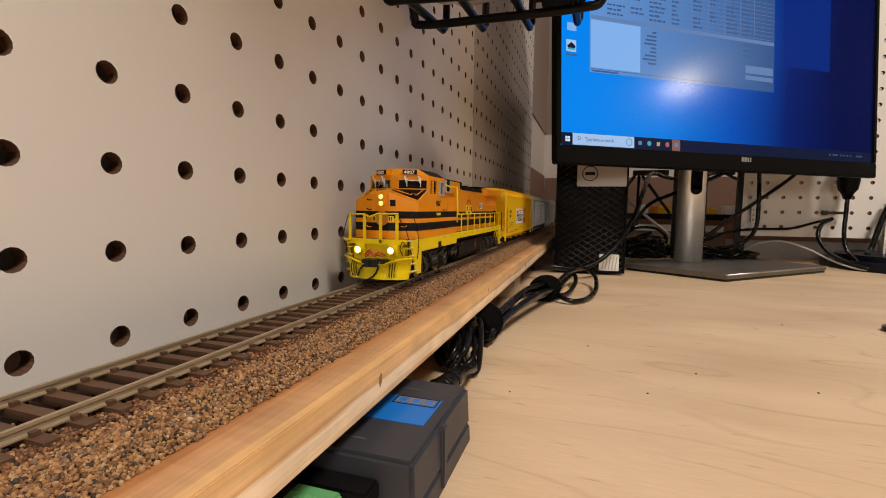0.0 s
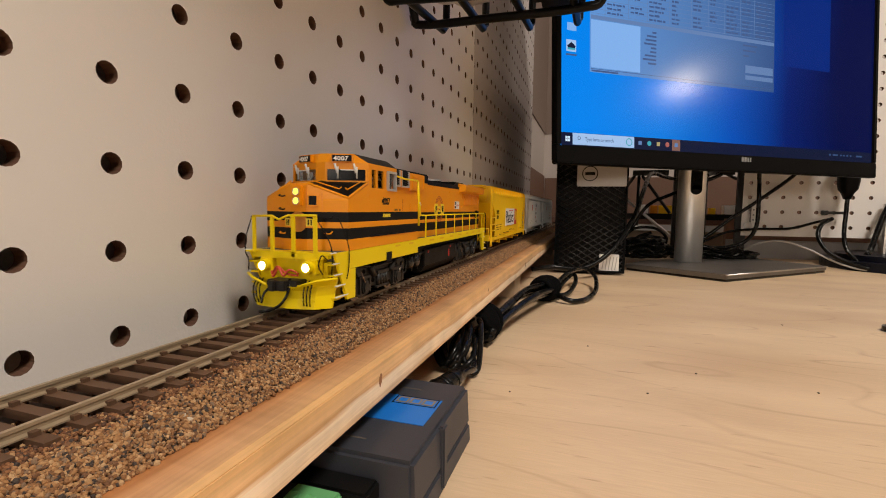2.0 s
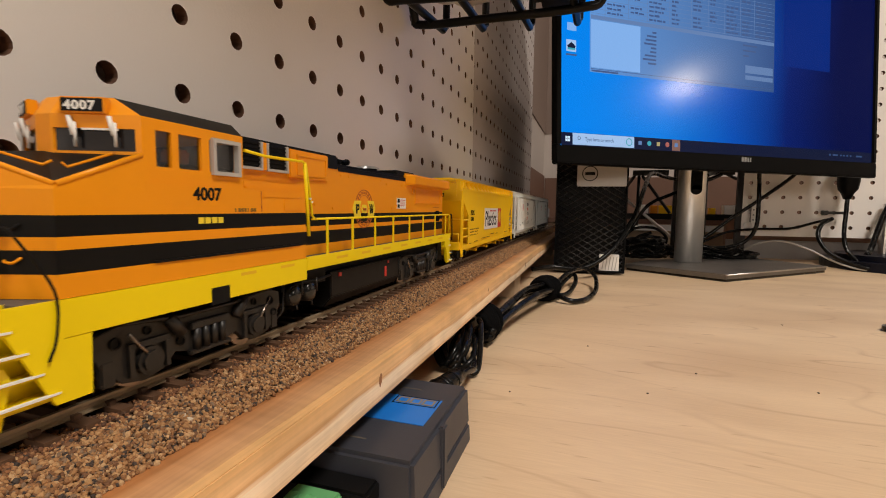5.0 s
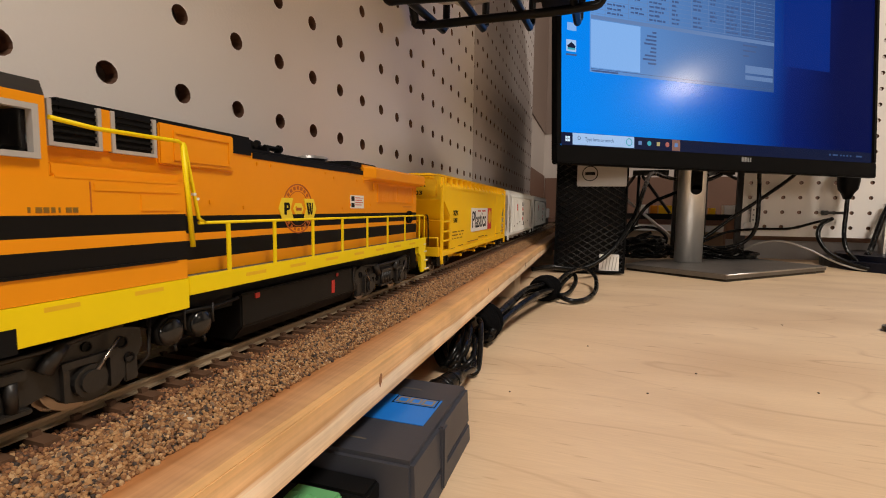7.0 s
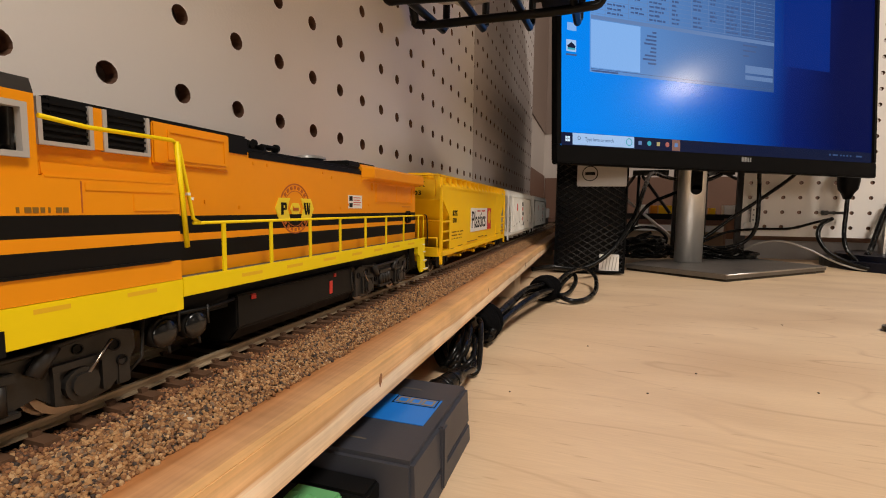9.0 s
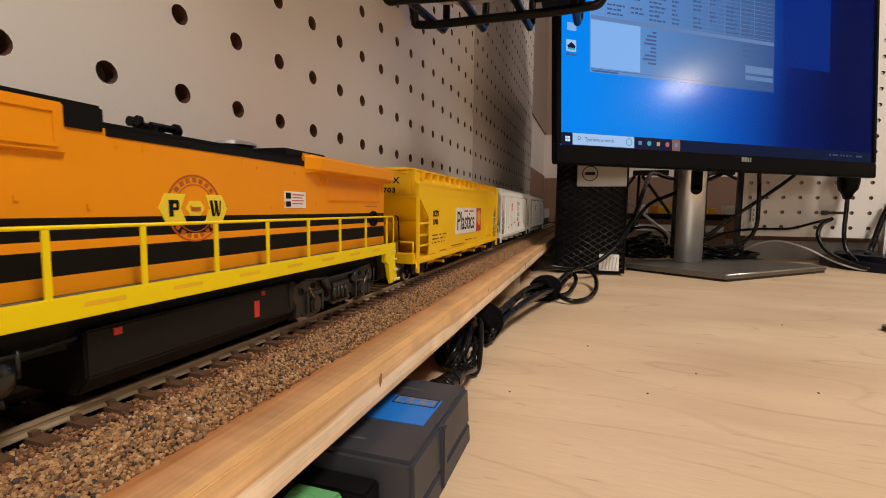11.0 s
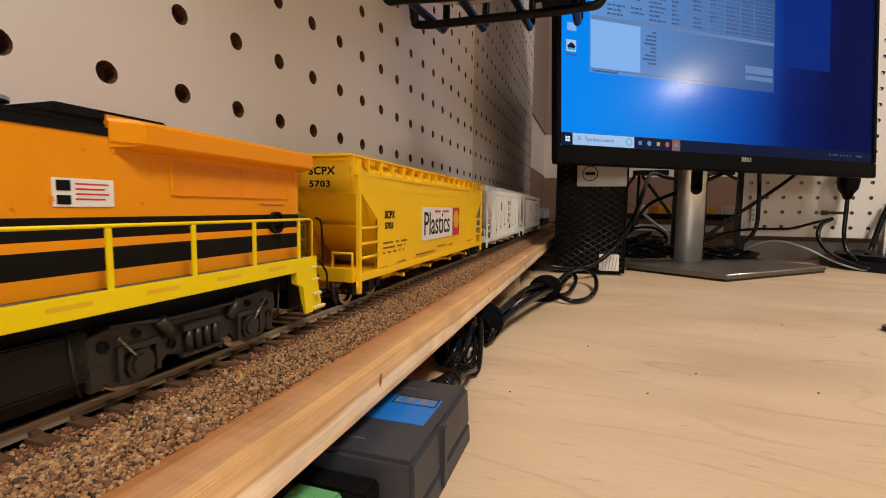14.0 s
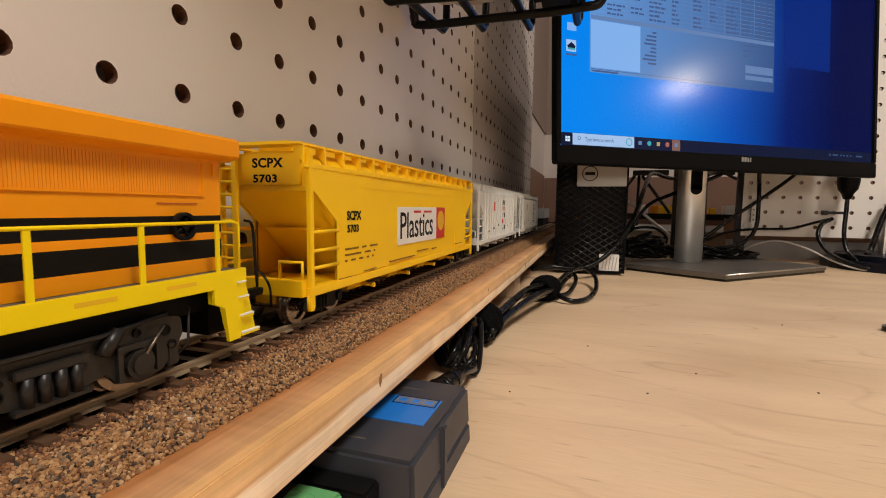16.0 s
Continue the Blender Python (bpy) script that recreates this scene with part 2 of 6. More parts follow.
def lit(name, colour, strength=1.0):
    m, nt, b = nodes_of(name)
    b.inputs["Base Color"].default_value = (0.003, 0.003, 0.004, 1)
    b.inputs["Roughness"].default_value, b.inputs["Specular IOR Level"].default_value = 0.165, 0.24
    b.inputs["Emission Color"].default_value = (*colour, 1)
    b.inputs["Emission Strength"].default_value = strength
    return m


def lit_fading(name, near, far, x0, x1):
    """Lit picture area seen ever more obliquely: it fades along the panel."""
    m = lit(name, near)
    nt = m.node_tree
    n, b = nt.nodes, nt.nodes["Principled BSDF"]
    tc, sep, mr, mix = n.new("ShaderNodeTexCoord"), n.new("ShaderNodeSeparateXYZ"), n.new("ShaderNodeMapRange"), n.new("ShaderNodeMix")
    mix.data_type = "RGBA"
    nt.links.new(tc.outputs["Object"], sep.inputs[0])
    mr.inputs[1].default_value, mr.inputs[2].default_value = x0, x1
    nt.links.new(sep.outputs[0], mr.inputs[0])
    nt.links.new(mr.outputs[0], mix.inputs[0])
    mix.inputs[6].default_value, mix.inputs[7].default_value = (*near, 1), (*far, 1)
    nt.links.new(mix.outputs[2], b.inputs["Emission Color"])
    return m


M_PICTURE = screen_material()
M_PIX_WINDOW = lit_fading("lit_window_grey", (0.12, 0.29, 0.64), (0.035, 0.085, 0.24), 0.05, 0.335)
M_PIX_PALE = lit("lit_window_pale", (0.22, 0.43, 0.82))
M_PIX_LINE = lit("lit_window_line", (0.055, 0.10, 0.24))
M_PIX_BAR = lit("lit_taskbar", (0.006, 0.010, 0.035))
M_PIX_SEARCH = lit("lit_search_box", (0.36, 0.53, 0.80))
M_PIX_GRID = lit("lit_window_grid", (0.12, 0.21, 0.42))
M_PIX_TRAY = lit("lit_tray_mark", (0.035, 0.07, 0.17))
M_PIX_WHITE = lit("lit_white", (0.6, 0.75, 0.9))
M_PIX_GOLD = lit("lit_gold", (0.42, 0.34, 0.16))
M_PIX_RED = lit("lit_red", (0.40, 0.12, 0.10))
M_PIX_TEAL = lit("lit_teal", (0.05, 0.35, 0.45))
M_PIX_ORANGE = lit("lit_orange", (0.22, 0.11, 0.085))
M_PIX_GHOST = lit("lit_ghost_panel", (0.0, 0.020, 0.19))


def stone_material(name, first, bands):
    """Crushed stone: each grain takes one colour of a mixed lot."""
    m, nt, b = nodes_of(name)
    n = nt.nodes
    g = n.new("ShaderNodeNewGeometry")
    ramp = n.new("ShaderNodeValToRGB")
    ramp.color_ramp.interpolation = "CONSTANT"
    e = ramp.color_ramp.elements
    e[0].position, e[0].color = 0.0, (*first, 1)
    e[1].position, e[1].color = bands[-1][0], (*bands[-1][1], 1)
    for at, c in bands[:-1]:
        e.new(at).color = (*c, 1)
    nt.links.new(g.outputs["Random Per Island"], ramp.inputs[0])
    nt.links.new(ramp.outputs[0], b.inputs["Base Color"])
    b.inputs["Roughness"].default_value = 0.85
    return m


M_STONE = stone_material("ballast_stone", (0.34, 0.175, 0.070), ((0.22, (0.23, 0.108, 0.042)), (0.42, (0.40, 0.225, 0.098)), (0.58, (0.16, 0.074, 0.033)), (0.70, (0.21, 0.132, 0.078)), (0.80, (0.46, 0.285, 0.140)), (0.89, (0.05, 0.036, 0.028)), (0.993, (0.56, 0.47, 0.36))))
M_STONE_RUST = stone_material("rust_stained_stone", (0.24, 0.100, 0.038), ((0.28, (0.15, 0.062, 0.026)), (0.52, (0.31, 0.150, 0.062)), (0.66, (0.09, 0.042, 0.022)), (0.86, (0.42, 0.250, 0.115)), (0.93, (0.04, 0.028, 0.022))))


# ---- mesh helpers ----
def box(bm, x0, x1, y0, y1, z0, z1):
    vs = [bm.verts.new((x, y, z)) for z in (z0, z1) for y in (y0, y1) for x in (x0, x1)]
    for f in ((0, 2, 3, 1), (4, 5, 7, 6), (0, 1, 5, 4), (2, 6, 7, 3), (0, 4, 6, 2), (1, 3, 7, 5)):
        bm.faces.new([vs[i] for i in f])
    return vs


def boxes(*dims):
    bm = bmesh.new()
    for d in dims:
        box(bm, *d)
    return bm


def mesh_object(name, bm, mat, bevel=0.0, smooth=False):
    me = bpy.data.meshes.new(name)
    if bevel:
        bmesh.ops.bevel(bm, geom=bm.edges[:], offset=bevel, segments=2, affect="EDGES", clamp_overlap=True)
    bmesh.ops.recalc_face_normals(bm, faces=bm.faces[:])
    bm.to_mesh(me)
    bm.free()
    for m in (mat if isinstance(mat, (list, tuple)) else [mat]):
        me.materials.append(m)
    if smooth:
        for p in me.polygons:
            p.use_smooth = True
    return new(name, me)


def part(name, bm, mat, parent, label="", bevel=0.0, smooth=False):
    ob = mesh_object(name, bm, mat, bevel, smooth)
    ob.parent = parent
    if label:
        ob["label"] = label
    return ob


def thing(name, label, category, at=(0, 0, 0), group="", rz=0.0):
    ob = new(name)
    ob.empty_display_size = 0.02
    ob.matrix_basis = pose(*at, 0, 0, rz)
    return tagged(ob, label, category, group)


# ---- setting ----
def pegboard_mesh(ys, zs, y0, y1, z0, z1, radius=0.0032, depth=0.0048, seg=14):
    """A board in the plane x = 0 with round holes through it, at all ys and zs."""
    bm = bmesh.new()
    ye = [y0] + [(a + b) / 2 for a, b in zip(ys, ys[1:])] + [y1]
    ze = [z0] + [(a + b) / 2 for a, b in zip(zs, zs[1:])] + [z1]
    for i, cy in enumerate(ys):
        for j, cz in enumerate(zs):
            a, b, c, d = ye[i], ye[i + 1], ze[j], ze[j + 1]
            outer, inner, back = [], [], []
            for k in range(seg):
                ang = 2 * math.pi * (k + 0.5) / seg
                u, v = math.cos(ang), math.sin(ang)
                s = min((b - cy if u > 0 else cy - a) / max(1e-9, abs(u)), (d - cz if v > 0 else cz - c) / max(1e-9, abs(v)))
                outer.append(bm.verts.new((0, cy + u * s, cz + v * s)))
                inner.append(bm.verts.new((0, cy + u * radius, cz + v * radius)))
                back.append(bm.verts.new((-depth, cy + u * radius * 0.96, cz + v * radius * 0.96)))
            corners = {}
            for k in range(seg):
                l = (k + 1) % seg
                bm.faces.new((outer[k], outer[l], inner[l], inner[k]))
                f = bm.faces.new((inner[k], inner[l], back[l], back[k]))
                f.material_index = 1
                p, q = outer[k].co, outer[l].co
                if abs(p.y - q.y) > 1e-7 and abs(p.z - q.z) > 1e-7:
                    w = bm.verts.new((0, b if max(p.y, q.y) > cy + (b - cy) * 0.99 else a, d if max(p.z, q.z) > cz + (d - cz) * 0.99 else c))
                    bm.faces.new((outer[k], w, outer[l]))
    return bm


ROW0, COL0 = 0.0508, 0.0727


def pegboard(name, y0, y1, label, paint):
    cols = [COL0 + PITCH * i for i in range(-8, 40) if y0 < COL0 + PITCH * i < y1]
    rows = [ROW0 + PITCH * j for j in range(0, 22)]
    bm = pegboard_mesh(cols, rows, y0, y1, 0.0385, rows[-1] + 0.0127)
    ob = mesh_object(name, bm, [paint, M_HARD])
    return tagged(ob, label, "pegboard", kind="structure")


pegboard("wall_left", -0.118, 0.5144, "white pegboard wall with round holes behind the track", M_BOARD)
pegboard("wall_left_far", 0.5156, 1.0239, "second pegboard panel behind the track, greyer, with shade in its paint", M_BOARD_B)
def prism(bm, plan, z0, z1, mat=0):
    """An upright prism over a plan outline of (x, y), counter-clockwise."""
    lo = [bm.verts.new((x, y, z0)) for x, y in plan]
    hi = [bm.verts.new((x, y, z1)) for x, y in plan]
    faces = [bm.faces.new(lo[::-1]), bm.faces.new(hi)]
    for k in range(len(plan)):
        l = (k + 1) % len(plan)
        faces.append(bm.faces.new((lo[k], lo[l], hi[l], hi[k])))
    for f in faces:
        f.material_index = mat


def layers(plan, levels, mats):
    """One upright body with paint bands, one over another."""
    bm = bmesh.new()
    rings = [[bm.verts.new((x, y, z)) for x, y in plan] for z in levels]
    n = len(plan)
    for a, b, m in zip(rings, rings[1:], mats):
        for k in range(n):
            bm.faces.new((a[k], a[(k + 1) % n], b[(k + 1) % n], b[k])).material_index = m
    bm.faces.new(rings[0][::-1]).material_index = mats[0]
    bm.faces.new(rings[-1]).material_index = mats[-1]
    return bm


def side_plate(x0, x1, outline):
    """A plate in a plane of constant x, over an outline of (y, z)."""
    bm = bmesh.new()
    lo, hi = [bm.verts.new((x0, y, z)) for y, z in outline], [bm.verts.new((x1, y, z)) for y, z in outline]
    bm.faces.new(lo)
    bm.faces.new(hi)
    for k in range(len(outline)):
        l = (k + 1) % len(outline)
        bm.faces.new((lo[k], lo[l], hi[l], hi[k]))
    return bm


def loft_y(sections):
    """A closed body through cross-sections: (y, [(x, z), ...]) with equal counts."""
    bm = bmesh.new()
    rings = [[bm.verts.new((x, y, z)) for x, z in ring] for y, ring in sections]
    for a, b in zip(rings, rings[1:]):
        for k in range(len(a)):
            l = (k + 1) % len(a)
            bm.faces.new((a[k], a[l], b[l], b[k]))
    bm.faces.new(rings[0])
    bm.faces.new(rings[-1][::-1])
    return bm


def bend(points, steps=8):
    """Catmull-Rom curve through the points."""
    p = [Vector(v) for v in points]
    p = [p[0] * 2 - p[1]] + p + [p[-1] * 2 - p[-2]]
    out = []
    for a, b, c, d in zip(p, p[1:], p[2:], p[3:]):
        for k in range(steps):
            t = k / steps
            out.append(0.5 * ((2 * b) + (c - a) * t + (2 * a - 5 * b + 4 * c - d) * t * t + (3 * b - a - 3 * c + d) * t ** 3))
    out.append(p[-2])
    return out


def tube(bm, points, radius, seg=8, steps=8, curved=True):
    pts = bend(points, steps) if curved else [Vector(v) for v in points]
    side, rings = None, []
    for k, q in enumerate(pts):
        d = (pts[min(k + 1, len(pts) - 1)] - pts[max(k - 1, 0)]).normalized()
        if side is None:
            side = d.orthogonal().normalized()
        side = (side - d * side.dot(d)).normalized()
        up = d.cross(side)
        rings.append([bm.verts.new(q + (side * math.cos(2 * math.pi * j / seg) + up * math.sin(2 * math.pi * j / seg)) * radius) for j in range(seg)])
    for a, b in zip(rings, rings[1:]):
        for j in range(seg):
            l = (j + 1) % seg
            bm.faces.new((a[j], a[l], b[l], b[j])).smooth = True
    bm.faces.new(rings[0][::-1])
    bm.faces.new(rings[-1])
    return bm


def wires(*runs, seg=6, curved=False):
    """Straight rods: each run is (radius, points)."""
    bm = bmesh.new()
    for radius, pts in runs:
        tube(bm, pts, radius, seg, 6, curved)
    return bm


def disc(bm, centre, axis, radius, depth, seg=18, inner=0.0, mat=0):
    """A round plate (or ring) with its axis along 'x', 'y' or 'z'."""
    def put(a, r, h):
        u, v = r * math.cos(a), r * math.sin(a)
        o = {"x": (h, u, v), "y": (u, h, v), "z": (u, v, h)}[axis]
        return bm.verts.new(Vector(centre) + Vector(o))
    angs = [2 * math.pi * k / seg for k in range(seg)]
    lo, hi = [put(a, radius, 0) for a in angs], [put(a, radius, depth) for a in angs]
    faces = []
    for k in range(seg):
        l = (k + 1) % seg
        faces.append(bm.faces.new((lo[k], lo[l], hi[l], hi[k])))
    if inner:
        lo2, hi2 = [put(a, inner, 0) for a in angs], [put(a, inner, depth) for a in angs]
        for k in range(seg):
            l = (k + 1) % seg
            faces += [bm.faces.new((lo2[k], lo2[l], hi2[l], hi2[k])), bm.faces.new((lo[k], lo[l], lo2[l], lo2[k])), bm.faces.new((hi[k], hi[l], hi2[l], hi2[k]))]
    else:
        faces += [bm.faces.new(lo), bm.faces.new(hi)]
    for f in faces:
        f.material_index = mat
    return bm


SIDE = Matrix(((0, 0, 1, 0), (1, 0, 0, 0), (0, 1, 0, 0), (0, 0, 0, 1)))      # lettering that faces +x
FRONT = Matrix(((1, 0, 0, 0), (0, 0, -1, 0), (0, 1, 0, 0), (0, 0, 0, 1)))    # lettering that faces -y


def lettering(name, body, size, mat, parent, turn, at, stretch=1.0, spacing=1.0, thick=0.00006, label="", bold=0.0):
    """Raised lettering in the built-in font, its lower left corner at the place given."""
    cu = bpy.data.curves.new(name, "FONT")
    cu.body, cu.size, cu.extrude, cu.space_character, cu.offset = body, size, thick, spacing, bold
    cu.resolution_u = 3
    tmp = new(name, cu)
    bpy.context.view_layer.update()
    me = bpy.data.meshes.new_from_object(tmp.evaluated_get(bpy.context.evaluated_depsgraph_get()))
    bpy.data.objects.remove(tmp)
    me.transform(Matrix.Translation(at) @ turn @ Matrix.Diagonal((stretch, 1, 1, 1)))
    me.materials.clear()
    me.materials.append(mat)
    ob = new(name, me)
    ob.parent = parent
    if label:
        ob["label"] = label
    return ob


# ---- room ----
def structure(name, bm, mat, label, category, bevel=0.0):
    return tagged(mesh_object(name, bm, mat, bevel), label, category, kind="structure")


structure("wall_behind", boxes((-0.060, -0.034, -1.6, 1.63, -0.75, 1.9)), M_WALL, "plain white wall behind the pegboard", "wall")
structure("wall_panel_left", boxes((-0.034, -0.030, 1.03, 1.626, -0.1, 0.203)), M_BROWN, "brown lower wall panel beyond the pegboard", "wall panel")
# Taupe sheets put the shade on the upper far walls into colour.
structure("wall_shade_upper", boxes((-0.034, -0.030, 1.03, 1.6255, 0.345, 0.95), (-0.030, 0.45, 1.626, 1.63, 0.345, 0.95)), M_WALL_SHADE, "thin taupe sheets standing in for shade on the upper far walls", "wall panel")
structure("wall_far", boxes((-0.034, 2.6, 1.63, 1.70, -0.75, 1.9)), M_WALL, "white wall at the end of the room", "wall")
structure("wall_panel_far", boxes((-0.028, 2.6, 1.626, 1.63, -0.75, 0.196)), M_BROWN, "brown lower wall panel at the end of the room", "wall panel")
structure("wall_right", boxes((2.6, 2.66, -1.6, 1.70, -0.75, 1.9)), M_ROOM, "plain unseen side wall, near black to cut bounce light", "wall")
structure("wall_near", boxes((-0.060, 2.66, -1.66, -1.6, -0.75, 1.9)), M_ROOM, "plain unseen near wall, near black to cut bounce light", "wall")
structure("ceiling", boxes((-0.060, 2.66, -1.66, 1.70, 1.9, 1.96)), M_ROOM, "plain unseen ceiling, near black to cut bounce light", "ceiling")
structure("floor", boxes((-0.060, 2.66, -1.66, 1.70, -0.81, -0.75)), M_GREYBOARD, "plain grey floor of the room", "floor")
structure("desk_top", boxes((-0.03, 1.9, -0.7, 1.0423, -0.03, 0.0)), M_DESK, "pale birch plywood desk top with fine grain", "desk")
structure("desk_backboard", boxes((0.39, 1.9, 1.0425, 1.06, -0.03, 0.0345)), M_BACKBOARD, "low grey board along the back of the desk", "board")
structure("trim", boxes((0.39, 1.9, 1.0602, 1.080, 0.0225, 0.075)), M_TRIMWOOD, "dark brown wooden rail behind the desk", "trim")
# Out of view; its size is set by the shade on the upper pegboard.
structure("overhead_shelf", boxes((-0.029, 0.250, 0.024, 0.80, 0.480, 0.498)), M_BEIGE, "plain wooden shelf over the desk, out of view, sized for its shade", "shelf")

# pegboard at the back of the desk
cols = [PITCH * i for i in range(-1, 30)]
rows = [0.0898 + PITCH * j for j in range(-1, 18)]
board = mesh_object("wall_back", pegboard_mesh(cols, rows, -0.0365, cols[-1] + 0.0127, 0.0475, rows[-1] + 0.0127), [M_BOARD, M_HARD])
board.matrix_basis = pose(0.4215, 0.948, 0, 0, 0, -87)
tagged(board, "white pegboard panel at the back of the desk", "pegboard", kind="structure")
for cx, cz in ((0.3905, 0.066),):
    bm = bmesh.new()
    disc(bm, (cx + 0.004, 0.9425, cz), "y", 0.0065, 0.002, 20)
    disc(bm, (cx + 0.004, 0.9415, cz), "y", 0.003, 0.0012, 14)
    tagged(mesh_object("mounting_screw", bm, M_SILVER), "steel screw with washer in the pegboard corner", "screw")
bm = boxes((0.397, 0.399, 0.9438, 0.9446, 0.070, 0.104))
for k in range(6):
    box(bm, 0.4015 + (k % 2) * 0.0045, 0.4035 + (k % 2) * 0.0045, 0.9438, 0.9446, 0.074 + k * 0.0045, 0.077 + k * 0.0045)
tagged(mesh_object("board_sticker", bm, M_GREYBOARD), "small grey printed marks on the pegboard corner", "sticker")

# ---- shelf plank ----
plank = thing("shelf_plank", "raw pine plank with a knot carrying the track", "shelf")
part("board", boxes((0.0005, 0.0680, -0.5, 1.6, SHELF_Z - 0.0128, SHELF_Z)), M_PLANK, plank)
part("front_edge", boxes((0.0672, 0.0708, -0.499, 1.599, SHELF_Z - 0.01276, SHELF_Z - 0.00004)), M_PLANK_EDGE, plank, "streaky cream front edge", bevel=0.0003)


def knot(y, z, length, height, label=""):
    """A small uneven oval of darker wood, a hair proud of the edge."""
    rnd = random.Random(int(y * 1e4))
    ring = []
    for k in range(14):
        a, q = 2 * math.pi * k / 14, rnd.uniform(0.78, 1.12)
        ring.append((y + length * q * math.cos(a) + 0.25 * length * math.sin(a), z + height * q * math.sin(a)))
    part("knot", side_plate(0.0706, 0.07085, ring), M_KNOT, plank, label)


knot(0.1277, SHELF_Z - 0.0058, 0.0011, 0.0021, "small brown knot")
knot(0.4570, SHELF_Z - 0.0070, 0.0018, 0.0026)
knot(0.2850, SHELF_Z - 0.0035, 0.0010, 0.0012)
for y in (-0.2, 0.30, 0.46, 0.9):
    tagged(mesh_object("shelf_block", boxes((0.012, 0.060, y, y + 0.04, 0.0, SHELF_Z - 0.0128)), M_BEIGE, bevel=0.0006), "small wooden block holding up the plank", "block", "plank supports")
for x, y in ((0.2795, 0.427), (0.1614, 0.2405), (0.1903, 0.2798), (0.1325, 0.313), (0.0967, 0.2197), (0.243, 0.27), (0.37, 0.46)):
    bm = bmesh.new()
    disc(bm, (x, y, 0.0), "z", 0.0002 + 0.0013 * y, 0.0004, 6)
    tagged(mesh_object("speck", bm, M_SPECK), "tiny dark crumb lying on the desk top", "crumb", "crumbs on the desk")


# Small stepped disc for the dark blob at the desk's right edge.
bm = bmesh.new()
disc(bm, (0.3560, 0.434, 0.0), "z", 0.0085, 0.004, 22)
disc(bm, (0.3560, 0.434, 0.004), "z", 0.006, 0.003, 22)
tagged(mesh_object("dark_disc", bm, M_CABLE), "small black stepped disc at the right edge of the desk", "knob")


# ---- track and ballast ----
def rail_track():
    t = thing("model_track", "model railway track with brown ties on ballast", "track", (TRACK_X, 0, 0))
    for side in (-1, 1):
        x = side * 0.0087
        z = RAIL_Z
        ring = [(x - 0.0011, z - 0.0021), (x + 0.0011, z - 0.0021), (x + 0.0011, z - 0.0018), (x + 0.0003, z - 0.0015), (x + 0.0003, z - 0.0008),
                (x + 0.00052, z - 0.0006), (x + 0.0005, z), (x - 0.0005, z), (x - 0.00052, z - 0.0006), (x - 0.0003, z - 0.0008), (x - 0.0003, z - 0.0015), (x - 0.0011, z - 0.0018)]
        part("rail", loft_y([(-0.3, ring), (1.6, ring)]), M_RAIL, t, "weathered brown nickel rail")
    bm = boxes((-0.0146, 0.0146, -0.00135, 0.00135, RAIL_Z - 0.0040, RAIL_Z - 0.0021))
    for x in (-0.0087, 0.0087):
        for d in (-1, 1):
            box(bm, x + d * 0.0014 - 0.0006, x + d * 0.0014 + 0.0006, -0.0007, 0.0007, RAIL_Z - 0.0022, RAIL_Z - 0.0012)
    first = part("tie", bm, M_TIE, t)
    first.location = (0, 0.0581 - 20 * 0.00676, 0)
    for k in range(1, 248):
        o = new("tie", first.data)
        o.parent, o.location = t, (random.uniform(-0.0002, 0.0002), 0.0581 + (k - 20) * 0.00676, 0)


rail_track()


def ballast_height(x):
    """Height of the stone bed over the plank across the track."""
    table = [(0.0015, 0.001), (0.006, 0.0030), (0.014, 0.0042), (0.0312, 0.0048), (0.0385, 0.0056), (0.0410, 0.0066), (0.0462, 0.0070), (0.0490, 0.0058), (0.0535, 0.0026), (0.0562, 0.0003)]
    return float(np.interp(x, [a for a, b in table], [b for a, b in table]))


xs = [0.0015, 0.006, 0.014, 0.0312, 0.0385, 0.0410, 0.0462, 0.0490, 0.0535, 0.0560]
bm = loft_y([(y, [(x, SHELF_Z + ballast_height(x) - 0.0004) for x in xs] + [(0.0560, SHELF_Z - 0.0005), (0.0015, SHELF_Z - 0.0005)]) for y in (-0.3, 1.6)])
tagged(mesh_object("ballast_bed", bm, M_BALLAST), "brown glued bed under the ballast stones", "ballast", kind="stuff")


